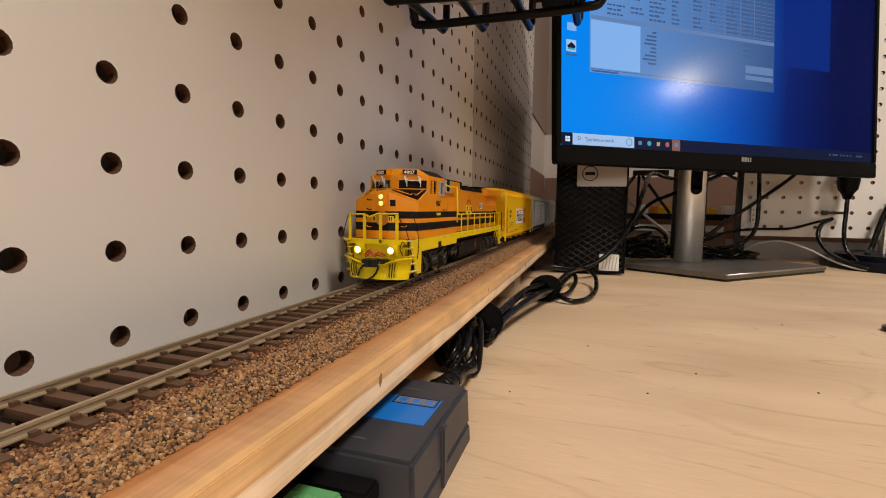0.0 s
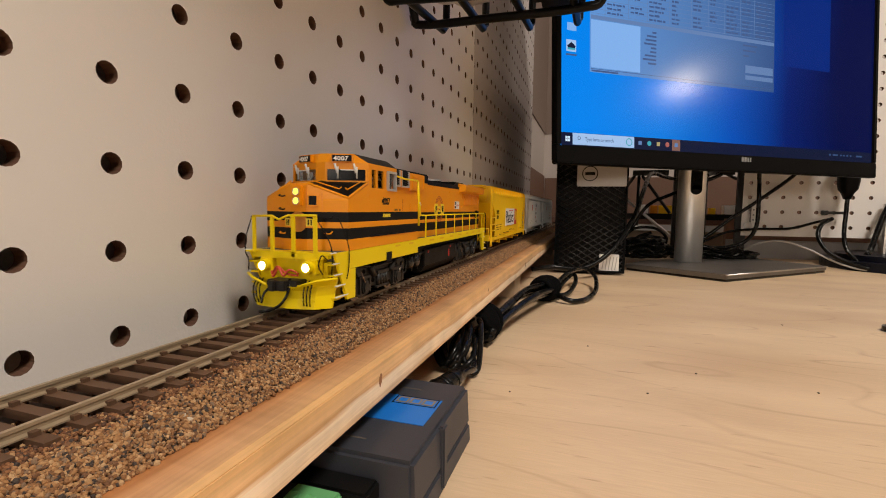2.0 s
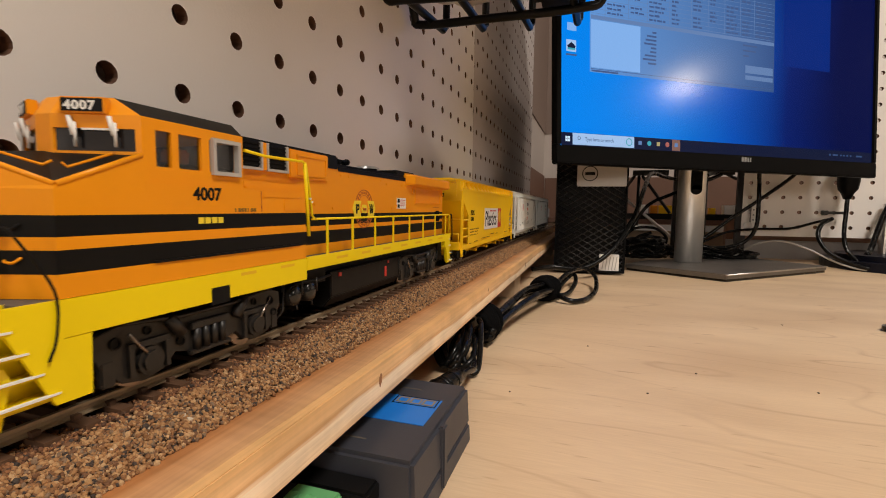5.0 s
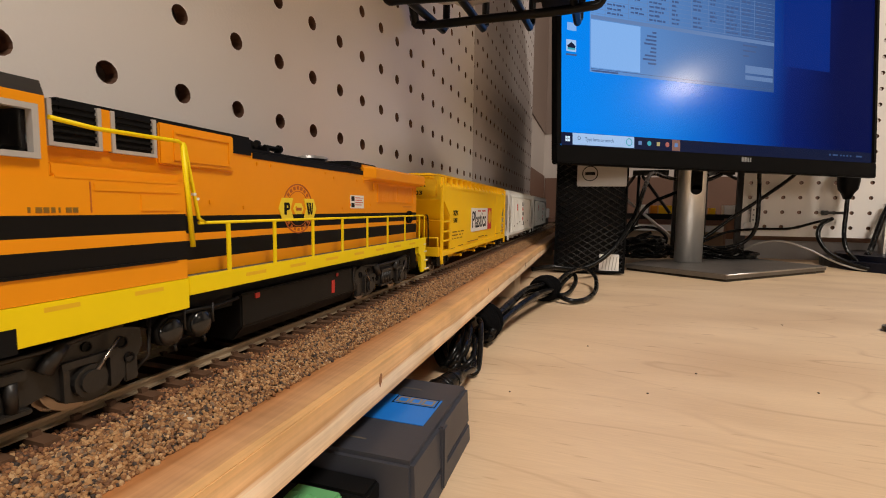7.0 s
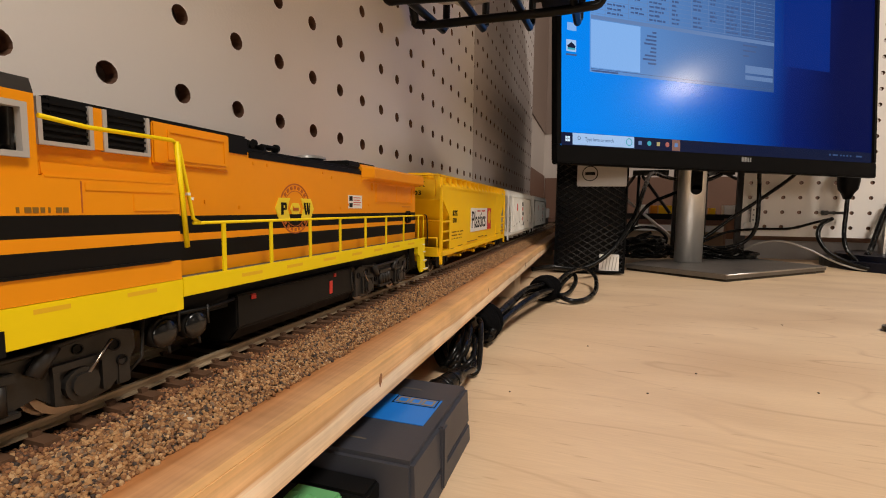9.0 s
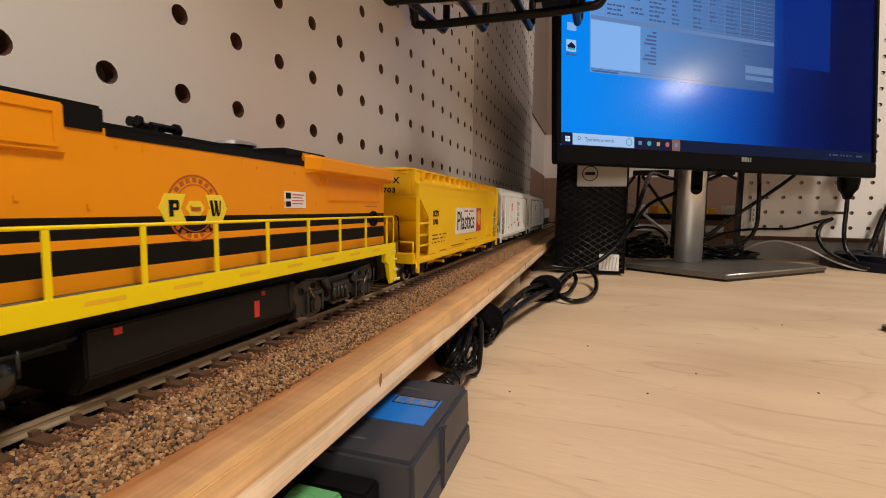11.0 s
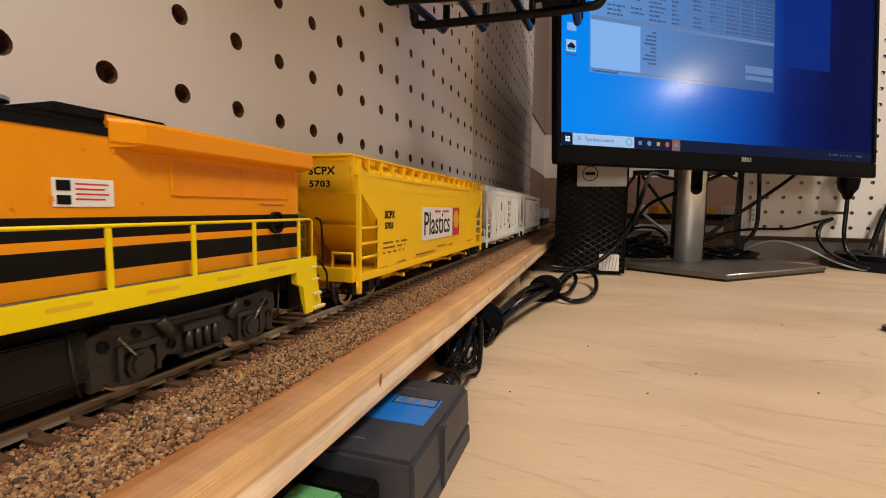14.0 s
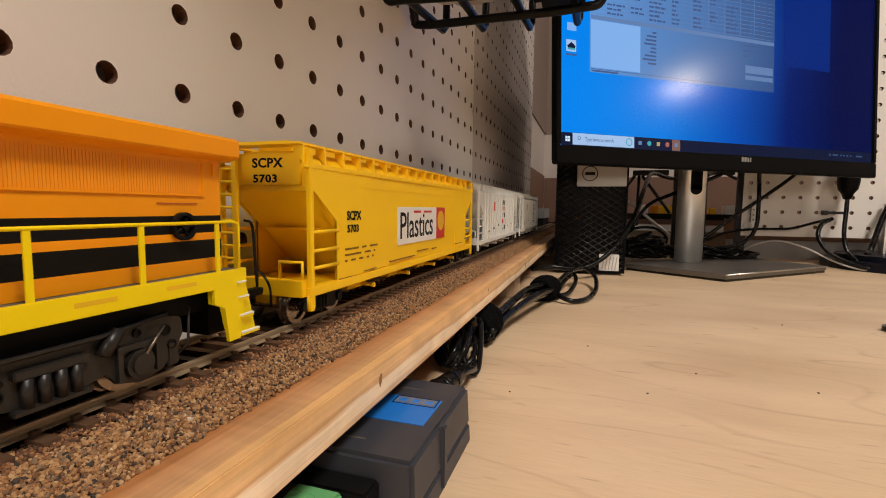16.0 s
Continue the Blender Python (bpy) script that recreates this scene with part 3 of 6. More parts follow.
def stones(count, y0, y1, x0, x1, r0, r1, power=1.0):
    rng = np.random.default_rng(5)
    g = (1 + 5 ** 0.5) / 2
    base = np.array([(a * x, b * y, 0) for a in (-1, 1) for b in (-1, 1) for x, y in ((1, g),)] + [(0, a, b * g) for a in (-1, 1) for b in (-1, 1)] + [(a * g, 0, b) for a in (-1, 1) for b in (-1, 1)], float)
    base /= np.linalg.norm(base[0])
    tri = np.array([t for t in itertools.combinations(range(12), 3) if all(np.linalg.norm(base[p] - base[q]) < 1.2 for p, q in itertools.combinations(t, 2))])
    tri = np.array([t if np.dot(np.cross(base[t[1]] - base[t[0]], base[t[2]] - base[t[0]]), base[t[0]]) > 0 else t[::-1] for t in tri])
    ys = y0 + (y1 - y0) * rng.random(count) ** power
    xs = rng.uniform(x0, x1, count)
    r = rng.uniform(r0, r1, count)
    z = np.array([ballast_height(x) for x in xs]) + SHELF_Z + r * rng.uniform(-0.5, 0.45, count)
    z = np.maximum(z, SHELF_Z + r * 0.35)
    a, b = rng.uniform(0, 6.28, count), rng.uniform(0, 6.28, count)
    v = base[None] * rng.uniform(0.78, 1.2, (count, 12, 1)) * rng.uniform(0.75, 1.2, (count, 1, 3)) * r[:, None, None]
    ca, sa, cb, sb = (f(q)[:, None] for q in (a, b) for f in (np.cos, np.sin))
    x, y, w = v[..., 0], v[..., 1], v[..., 2]
    x, y = x * ca - y * sa, x * sa + y * ca
    y, w = y * cb - w * sb, y * sb + w * cb
    v = np.stack([x + xs[:, None], y + ys[:, None], w + z[:, None]], -1)
    return v.reshape(-1, 3), (tri[None] + 12 * np.arange(count)[:, None, None]).reshape(-1, 3)


def stone_heap(name, mat, label, heaps):
    vs, fs, total = [], [], 0
    for args in heaps:
        v, f = stones(*args)
        vs.append(v)
        fs.append(f + total)
        total += len(v)
    me = bpy.data.meshes.new(name)
    me.from_pydata(np.concatenate(vs).tolist(), [], np.concatenate(fs).tolist())
    me.materials.append(mat)
    tagged(new(name, me), label, "ballast", kind="stuff")


stone_heap("ballast_stones", M_STONE, "tan, brown and grey crushed stone ballast beside the ties",
           ((40000, 0.02, 1.45, 0.0474, 0.0564, 0.00026, 0.00056, 1.9), (2500, 0.02, 1.2, 0.0466, 0.0572, 0.0005, 0.0007, 1.7)))
stone_heap("ballast_fines", M_STONE_RUST, "rust-brown fine ballast between the ties",
           ((4200, 0.03, 1.2, 0.024, 0.038, 0.0003, 0.0006, 1.7), (16000, 0.02, 1.2, 0.0405, 0.0482, 0.00026, 0.0005, 1.9), (1200, 0.05, 1.2, 0.004, 0.016, 0.0004, 0.0008, 1.5)))


# ---- desk things ----
def side_plate_y(y0, y1, x, z, width, height):
    """A thin leaning bar that faces along y."""
    bm = bmesh.new()
    plan = [(x, z), (x + width, z), (x + width + height * 0.12, z + height), (x + height * 0.12, z + height)]
    lo, hi = [bm.verts.new((a, y0, b)) for a, b in plan], [bm.verts.new((a, y1, b)) for a, b in plan]
    bm.faces.new(lo)
    bm.faces.new(hi)
    for k in range(4):
        l = (k + 1) % 4
        bm.faces.new((lo[k], lo[l], hi[l], hi[k]))
    return bm


def desktop_computer():
    t = thing("desktop_computer", "black desktop computer tower with a lattice front standing on the desk", "computer", (0.0825, 0.668, 0), rz=3)
    w = 0.0945
    part("case", boxes((0, w, 0.006, 0.29, 0.003, 0.29)), M_PLASTIC, t, bevel=0.0025)
    rim = boxes((0, 0.002, 0, 0.0058, 0.003, 0.29), (w - 0.002, w, 0, 0.0058, 0.003, 0.29), (0.002, w - 0.002, 0, 0.0058, 0.003, 0.006), (0.002, w - 0.002, 0, 0.0058, 0.286, 0.29))
    part("front_frame", rim, M_PLASTIC, t)
    bm = bmesh.new()
    z0, z1, x0, x1, k = 0.006, 0.155, 0.0025, w - 0.0025, 0.62
    for sgn in (-1, 1):
        c = -0.08
        while c < 0.3:
            pts = []
            for i in range(49):
                x = x0 + (x1 - x0) * i / 48
                z = c + sgn * k * (x - x0)
                if z0 <= z <= z1 and not (x > 0.027 and z > 0.1215):
                    pts.append((x, 0.0026 + 0.0006 * sgn, z))
            if len(pts) > 1:
                tube(bm, [pts[0], pts[-1]], 0.0010, 4, 1, False)
            c += 0.0088
    part("front_lattice", bm, M_LATTICE, t, "black diamond lattice grille")
    part("badge_panel", boxes((0.0275, w - 0.0022, 0.0004, 0.005, 0.122, 0.16)), M_FRAME_GREY, t, "plain silver panel", bevel=0.0006)
    bm = bmesh.new()
    disc(bm, (0.0445, 0.0001, 0.1395), "y", 0.0105, 0.0004, 28, 0.0093)
    box(bm, 0.038, 0.051, 0.0001, 0.0005, 0.1375, 0.1415)
    part("round_logo", bm, M_BLACK, t, "black ring logo")
    part("sticker", boxes((0.061, 0.0870, 0.0008, 0.0018, 0.0035, 0.029)), M_WHITE, t, "square silver foil sticker", bevel=0.0003)
    for k in range(5):
        part("sticker_print", side_plate_y(0.0004, 0.0010, 0.0645 + k * 0.0042, 0.0075, 0.0012, 0.018), M_FRAME_GREY, t)
    for x in (0.012, 0.082):
        part("foot", boxes((x - 0.006, x + 0.006, 0.02, 0.27, 0.0, 0.003)), M_CABLE, t)


desktop_computer()


def monitor():
    t = thing("monitor", "black flat monitor on a silver stand showing a blue desktop", "monitor")
    head = part("screen_frame", boxes((0, 0.538, 0.0, 0.010, 0.0, 0.0215), (0, 0.0075, 0.0, 0.010, 0.0215, 0.325), (0.5305, 0.538, 0.0, 0.010, 0.0215, 0.325), (0.0075, 0.5305, 0.0, 0.010, 0.3175, 0.325)), M_PLASTIC, t, "black bezel with a deep lower chin", bevel=0.0012)
    head.matrix_basis = Matrix.Translation((0.0902, 0.5461, 0.1425)) @ pose(0, 0, 0, 0, 0, 35) @ pose(0, 0, 0, -3.5)
    part("back_cover", boxes((0.003, 0.535, 0.0102, 0.018, 0.003, 0.322), (0.10, 0.44, 0.018, 0.045, 0.05, 0.28)), M_PLASTIC, head, bevel=0.003)
    part("display", boxes((0.0075, 0.5305, 0.0025, 0.0098, 0.0215, 0.3175)), M_PICTURE, head, "lit panel with a blue desktop picture")
    y = 0.0025

    def patch(name, u0, u1, v0, v1, mat, lift, label=""):
        part(name, boxes((u0, u1, y - lift, y - lift + 0.00012, v0, v1)), mat, head, label)

    patch("taskbar", 0.0080, 0.5300, 0.0211, 0.0365, M_PIX_BAR, 0.0003, "dark strip along the foot of the picture")
    patch("search_box", 0.0230, 0.1085, 0.0228, 0.0362, M_PIX_SEARCH, 0.0005, "pale search box")
    lettering("search_text", "Type here to search", 0.0060, M_PIX_LINE, head, FRONT, (0.0395, y - 0.0007, 0.0278), 0.80, label="small grey words Type here to search")
    bm = bmesh.new()
    disc(bm, (0.0315, y - 0.0007, 0.0305), "y", 0.0021, 0.0001, 14, 0.0015)
    part("search_lens", bm, M_PIX_LINE, head)
    bm = bmesh.new()
    disc(bm, (0.1010, y - 0.0007, 0.0296), "y", 0.0046, 0.0001, 18, 0.0036)
    part("round_icon", bm, M_PIX_TEAL, head)
    for a, b in ((0, 0), (1, 0), (0, 1), (1, 1)):
        patch("start_square", 0.0135 + a * 0.0032, 0.0163 + a * 0.0032, 0.0262 + b * 0.0032, 0.0290 + b * 0.0032, M_PIX_WHITE, 0.0005)
    for k, m in enumerate((M_PIX_GRID, M_PIX_TEAL, M_PIX_GOLD, M_PIX_RED, M_PIX_GRID)):
        u = 0.1172 + k * 0.0136
        if k == 4:
            patch("icon_back", u - 0.0062, u + 0.0062, 0.0226, 0.0362, M_PIX_ORANGE, 0.0004)
        if k in (1, 3):
            bm = bmesh.new()
            disc(bm, (u, y - 0.0005, 0.0295), "y", 0.0030, 0.0001, 16)
            part("taskbar_icon", bm, m, head)
        else:
            patch("taskbar_icon", u - 0.0024, u + 0.0024, 0.0272, 0.0318, m, 0.0005)
    for u, w in ((0.4415, 0.004), (0.4490, 0.010), (0.464, 0.003), (0.470, 0.003), (0.477, 0.003), (0.484, 0.003), (0.497, 0.012)):
        patch("tray_mark", u, u + w, 0.0288, 0.0312, M_PIX_TRAY, 0.0005)
    patch("program_window", 0.0458, 0.3340, 0.1085, 0.3100, M_PIX_WINDOW, 0.0003, "pale program window")
    patch("window_pane", 0.0470, 0.1164, 0.1140, 0.1690, M_PIX_PALE, 0.0005)
    patch("window_band", 0.0470, 0.3330, 0.1700, 0.1745, M_PIX_GRID, 0.0005)
    patch("window_foot", 0.0470, 0.3330, 0.1120, 0.1126, M_PIX_LINE, 0.0005)
    rnd = random.Random(3)
    for r in range(9):
        v = 0.1780 + r * 0.0053
        for u, w in ((0.0690, 0.028), (0.1020, 0.022), (0.1290, 0.026), (0.1630, 0.012), (0.1960, 0.016), (0.2230, 0.011), (0.2500, 0.020), (0.2760, 0.019), (0.3000, 0.026)):
            if rnd.random() < 0.8:
                end = u + w * rnd.uniform(0.6, 1)
                while u < end:
                    step = rnd.uniform(0.003, 0.008)
                    patch("table_mark", u, min(end, u + step), v, v + rnd.uniform(0.0018, 0.0027), M_PIX_LINE, 0.0005)
                    u += step + 0.0013
    for u in (0.0660, 0.0990, 0.1265, 0.1595, 0.1930, 0.2200, 0.2470, 0.2735, 0.2975):
        patch("column_line", u, u + 0.0005, 0.1760, 0.2300, M_PIX_GRID, 0.0004)
    for r in range(10):
        patch("row_line", 0.0480, 0.3320, 0.1766 + r * 0.0053, 0.1770 + r * 0.0053, M_PIX_GRID, 0.0004)
    for r in range(9):
        w = (0.006, 0.014, 0.016, 0.018, 0.008, 0.009, 0.017, 0.020, 0.012)[r]
        patch("form_label", 0.1400 - w, 0.1400, 0.1630 - r * 0.0047, 0.1652 - r * 0.0047, M_PIX_LINE, 0.0005)
    for r, w in enumerate((0.024, 0.022, 0.010)):
        patch("option_mark", 0.2790, 0.2790 + w, 0.1645 - r * 0.0068, 0.1666 - r * 0.0068, M_PIX_LINE, 0.0005)
    patch("window_button", 0.2834, 0.3316, 0.1300, 0.1400, M_PIX_GRID, 0.00045)
    patch("window_button", 0.2834, 0.3316, 0.1215, 0.1270, M_PIX_GRID, 0.00045)
    patch("status_mark", 0.0480, 0.0850, 0.1092, 0.1112, M_PIX_LINE, 0.0005)
    patch("desktop_icon", 0.0145, 0.0274, 0.1290, 0.1425, M_PIX_SEARCH, 0.0003, "small white house icon")
    part("icon_roof", layers([(0.0160, y - 0.0006), (0.0259, y - 0.0006), (0.0259, y - 0.0005), (0.0160, y - 0.0005)], [0.1310, 0.1332, 0.1350], [0, 1]), [M_PIX_TEAL, M_PIX_BAR], head)
    bm = bmesh.new()
    va = [bm.verts.new((u, y - 0.0006, v)) for u, v in ((0.0150, 0.1350), (0.0269, 0.1350), (0.0210, 0.1398))]
    vb = [bm.verts.new((q.co.x, y - 0.0005, q.co.z)) for q in va]
    bm.faces.new(va)
    bm.faces.new(vb)
    for k in range(3):
        bm.faces.new((va[k], va[(k + 1) % 3], vb[(k + 1) % 3], vb[k]))
    part("icon_gable", bm, M_PIX_BAR, head)
    patch("icon_caption", 0.0140, 0.0280, 0.1245, 0.1265, M_PIX_LINE, 0.0003)
    patch("desktop_icon", 0.0155, 0.0275, 0.1530, 0.1620, M_PIX_PALE, 0.0003)
    patch("ghost_panel", 0.3505, 0.4395, 0.146, 0.31, M_PIX_GHOST, 0.0002, "faint lighter blue area")
    part("maker_mark", boxes((0.2765, 0.2800, -0.0003, 0.0001, 0.0132, 0.0188), (0.2812, 0.2850, -0.0003, 0.0001, 0.0132, 0.0188), (0.2865, 0.2890, -0.0003, 0.0001, 0.0132, 0.0188), (0.2905, 0.2930, -0.0003, 0.0001, 0.0132, 0.0188)), M_SILVER, head, "small silver logo bars")
    # stand
    base = [(0.297, 0.663), (0.470, 0.831), (0.400, 0.915), (0.225, 0.820), (0.182, 0.742)]
    bm = bmesh.new()
    prism(bm, base, 0.0032, 0.0098)
    part("stand_base", bm, M_STAND, t, "flat grey metal foot plate", bevel=0.0012)
    # Bright tube along the front chamfer stands in for the light it catches.
    edge = bmesh.new()
    ring_ = base + [base[0]]
    tube(edge, [(x, y, 0.0090) for x, y in ring_[:3]], 0.0011, 6, 1, False)
    part("base_glint", edge, M_ALU, t, "bright metal line for the glint on the shiny front chamfer")
    cx, cy = sum(x for x, y in base) / 5, sum(y for x, y in base) / 5
    bm = bmesh.new()
    prism(bm, [(cx + (x - cx) * 0.985, cy + (y - cy) * 0.985) for x, y in base], 0.0, 0.0031)
    part("base_pad", bm, M_CABLE, t, "black rubber pad")
    ring = []
    for k in range(28):
        a = 2 * math.pi * k / 28
        ca, sa = math.cos(a), math.sin(a)
        ring.append((0.0208 * math.copysign(abs(ca) ** 0.85, ca), 0.0165 * math.copysign(abs(sa) ** 0.85, sa)))
    c, s_ = math.cos(radians(28)), math.sin(radians(28))
    bm = bmesh.new()
    prism(bm, [(0.2790 + x * c - y * s_, 0.8130 + x * s_ + y * c) for x, y in ring], 0.0100, 0.36)
    part("stand_pole", bm, M_POLE, t, "satin silver upright", smooth=True)
    bm = bmesh.new()
    disc(bm, (0.2815, 0.7905, 0.1225), "y", 0.0075, 0.010, 20)
    box(bm, 0.2740, 0.2890, 0.7905, 0.8005, 0.1225, 0.20)
    slot = part("cable_slot", bm, M_PLASTIC, t, "dark round-ended cable slot")
    part("neck", boxes((0.262, 0.312, 0.748, 0.803, 0.25, 0.31)), M_PLASTIC, t, bevel=0.004)


monitor()


def controller_box():
    t = thing("controller_box", "dark grey plastic railway controller box under the plank edge", "controller")
    def tapered(z0, z1):
        """A slice of the box, whose sides lean in towards the top."""
        bm = bmesh.new()
        rings = []
        for z in (z0, z1):
            q = (0.0222 - z) * 0.045
            rings.append([bm.verts.new((x, y, z)) for x, y in ((0.0, 0.1085 - q), (0.0893 + q, 0.1085 - q), (0.0893 + q, 0.1662 + q), (0.0, 0.1662 + q))])
        bm.faces.new(rings[0][::-1])
        bm.faces.new(rings[1])
        for k in range(4):
            bm.faces.new((rings[0][k], rings[0][(k + 1) % 4], rings[1][(k + 1) % 4], rings[1][k]))
        return bm

    part("lid", tapered(0.0075, 0.0222), M_BOX, t, bevel=0.0013)
    part("tray", tapered(0.0, 0.0072), M_BOX, t, bevel=0.0006)
    part("clip", boxes((0.0888, 0.0910, 0.1312, 0.1350, 0.0012, 0.0219)), M_BOX, t, "raised snap clip", bevel=0.0006)
    part("blue_label", boxes((0.0500, 0.0845, 0.1295, 0.1490, 0.0221, 0.0224)), M_BLUE, t, "bright blue square label")
    for x0, x1 in ((0.0690, 0.0734), (0.0739, 0.0780), (0.0785, 0.0828)):
        part("logo_bar", boxes((x0, x1, 0.1434, 0.1440, 0.02235, 0.0226), (x0, x1, 0.1472, 0.1478, 0.02235, 0.0226), (x0, x0 + 0.0007, 0.1440, 0.1472, 0.02235, 0.0226), (x1 - 0.0007, x1, 0.1440, 0.1472, 0.02235, 0.0226)), M_LOGO_TAN, t, "tan logo outline")
    part("logo_frame", boxes((0.0680, 0.0838, 0.1424, 0.1428, 0.02235, 0.0225), (0.0680, 0.0838, 0.1484, 0.1488, 0.02235, 0.0225), (0.0680, 0.0684, 0.1428, 0.1484, 0.02235, 0.0225), (0.0834, 0.0838, 0.1428, 0.1484, 0.02235, 0.0225)), M_BLACK, t)
    part("print_line", boxes((0.0615, 0.0715, 0.1163, 0.1170, 0.0221, 0.0223)), M_DECK, t)
    part("print_line", boxes((0.0640, 0.0740, 0.1560, 0.1567, 0.0221, 0.0223)), M_DECK, t)
    part("socket_block", boxes((0.040, 0.0800, 0.1000, 0.1082, 0.0, 0.0165)), M_BLACK, t, bevel=0.0008)
    term = part("terminal_block", boxes((0.0598, 0.0735, 0.0895, 0.0999, 0.004, 0.0166)), M_GREEN, t, "green screw terminal block", bevel=0.0008)
    for k in range(3):
        bm = bmesh.new()
        disc(bm, (0.0622 + k * 0.0045, 0.0950, 0.0164), "z", 0.0016, 0.0004, 14, 0.0010)
        part("screw", bm, M_GREEN, term)
    plug = wires((0.0062, [(0.0735, 0.1668, 0.0135), (0.0742, 0.176, 0.0135)]), (0.0050, [(0.0742, 0.176, 0.0135), (0.0752, 0.186, 0.0135)]), (0.0036, [(0.0752, 0.186, 0.0135), (0.0762, 0.200, 0.0130)]), *[(0.0056 - 0.0003 * k, [(0.0745 + 0.0002 * k, 0.1775 + 0.003 * k, 0.0135), (0.0746 + 0.0002 * k, 0.1788 + 0.003 * k, 0.0135)]) for k in range(5)], seg=14)
    part("power_plug", plug, M_CABLE, t, "ribbed black power plug")


controller_box()


def cable(name, label, runs, radius, mat=M_CABLE, seg=8):
    for pts in runs:
        bm = bmesh.new()
        tube(bm, pts, radius, seg, 8)
        tagged(mesh_object(name, bm, mat, smooth=True), label, "cable", name.replace("_", " ") + "s" if len(runs) > 1 else "")


def loops(cx, cy, cz, a, b, turn, count, jitter, seed):
    """A hank of loose oval turns of cable."""
    rnd = random.Random(seed)
    pts = []
    for k in range(count * 9):
        q = 2 * math.pi * k / 9
        ra, rb = a * rnd.uniform(1 - jitter, 1 + jitter), b * rnd.uniform(1 - jitter, 1 + jitter)
        x, y = ra * math.cos(q), rb * math.sin(q)
        pts.append((cx + x * math.cos(turn) - y * math.sin(turn), cy + x * math.sin(turn) + y * math.cos(turn), max(0.003, cz + rnd.uniform(-1, 1) * 0.008)))
    return pts


# hank of cable beside the plank, tied with black tape
strands = []
for k in range(5):
    o = (k - 2) * 0.0042
    z = 0.006 + 0.004 * (k % 3)
    strands.append([(0.0705 + o * 0.3, 0.285, z + 0.001), (0.0755 + o * 0.5, 0.335, z + 0.005 + 0.002 * (k % 2)), (0.0820 + o, 0.390, z + 0.008), (0.0890 + o, 0.440, z + 0.004), (0.0960 + o * 0.6, 0.485, z)])
cable("power_cable", "thick black power cable bundled beside the plank", strands, 0.0026)
cable("cable_loop", "looped end of a black cable on the desk", [[(0.0960, 0.470, 0.010), (0.1085, 0.530, 0.019), (0.1250, 0.575, 0.020), (0.1375, 0.560, 0.013), (0.1385, 0.505, 0.006), (0.1300, 0.465, 0.0035), (0.1165, 0.448, 0.0035), (0.1030, 0.455, 0.007), (0.0950, 0.470, 0.010)],
                                                                       [(0.0990, 0.475, 0.006), (0.1070, 0.530, 0.012), (0.1135, 0.560, 0.014), (0.1170, 0.540, 0.009), (0.1120, 0.490, 0.004), (0.1010, 0.462, 0.004)]], 0.0024)


def cable_tie(label, centre, along, a, b, turns, spread, seed):
    """Hook tape wound unevenly round a bundle that runs along a direction of the plan."""
    rnd = random.Random(seed)
    c, d = Vector(centre), Vector((*along, 0)).normalized()
    side = Vector((d.y, -d.x, 0))
    bm = bmesh.new()
    path, lean = [], [rnd.uniform(-0.3, 0.3) for k in range(turns + 1)]
    for q in range(turns * 16 + 1):
        k, ang = q / 16, 2 * math.pi * q / 16
        f = k / turns
        fat = 1.0 - 0.28 * (2 * f - 1) ** 2 + 0.04 * math.sin(5.3 * k)
        p = c + side * (a * fat * math.cos(ang)) + d * (spread * (2 * f - 1) + lean[int(k)] * a * math.cos(ang)) + Vector((0, 0, b * fat * math.sin(ang)))
        p.z = max(p.z, 0.0026)
        path.append(p)
    tube(bm, path, 0.0023, 6, 1)
    tagged(mesh_object("cable_tie", bm, M_CLOTH), label, "cable tie")


cable_tie("fuzzy black hook tape round the cable hank", (0.0905, 0.458, 0.0125), (0.13, 1.0), 0.0128, 0.0108, 8, 0.0125, 4)
hank = []
rnd = random.Random(8)
for k in range(9):
    o = rnd.uniform(-0.010, 0.006)
    o -= 0.008
    hank.append([(0.0700 + o, 0.318, 0.004 + k * 0.002), (0.0695 + o, 0.282, 0.008 + k * 0.0015), (0.0745 + o * 0.8, 0.262 + rnd.uniform(-0.008, 0.008), 0.010 + k * 0.0012), (0.0805 + o, 0.244 + rnd.uniform(-0.012, 0.008), 0.004 + rnd.uniform(0, 0.010)), (0.0750 + o, 0.234, 0.004), (0.0650 + o, 0.250, 0.006 + k * 0.0012), (0.060 + o, 0.29, 0.010)])
hank.append([(0.0762, 0.199, 0.0130), (0.0775, 0.208, 0.0120), (0.0770, 0.225, 0.0080), (0.0690, 0.255, 0.006)])
cable("thin_cable", "tangled hank of thin black cable behind the controller", hank, 0.0016)
cable_tie("wide black hook tape round the thin cable hank", (0.0635, 0.296, 0.0140), (0.10, 1.0), 0.0125, 0.0115, 8, 0.0135, 6)
cable("monitor_cable", "black cable sagging in front of the computer tower", [[(0.060, 0.600, 0.012), (0.085, 0.600, 0.0165), (0.115, 0.612, 0.014), (0.140, 0.628, 0.022), (0.165, 0.655, 0.045), (0.190, 0.705, 0.085), (0.205, 0.76, 0.122), (0.222, 0.83, 0.150), (0.255, 0.90, 0.148), (0.30, 0.92, 0.140)]], 0.0032)

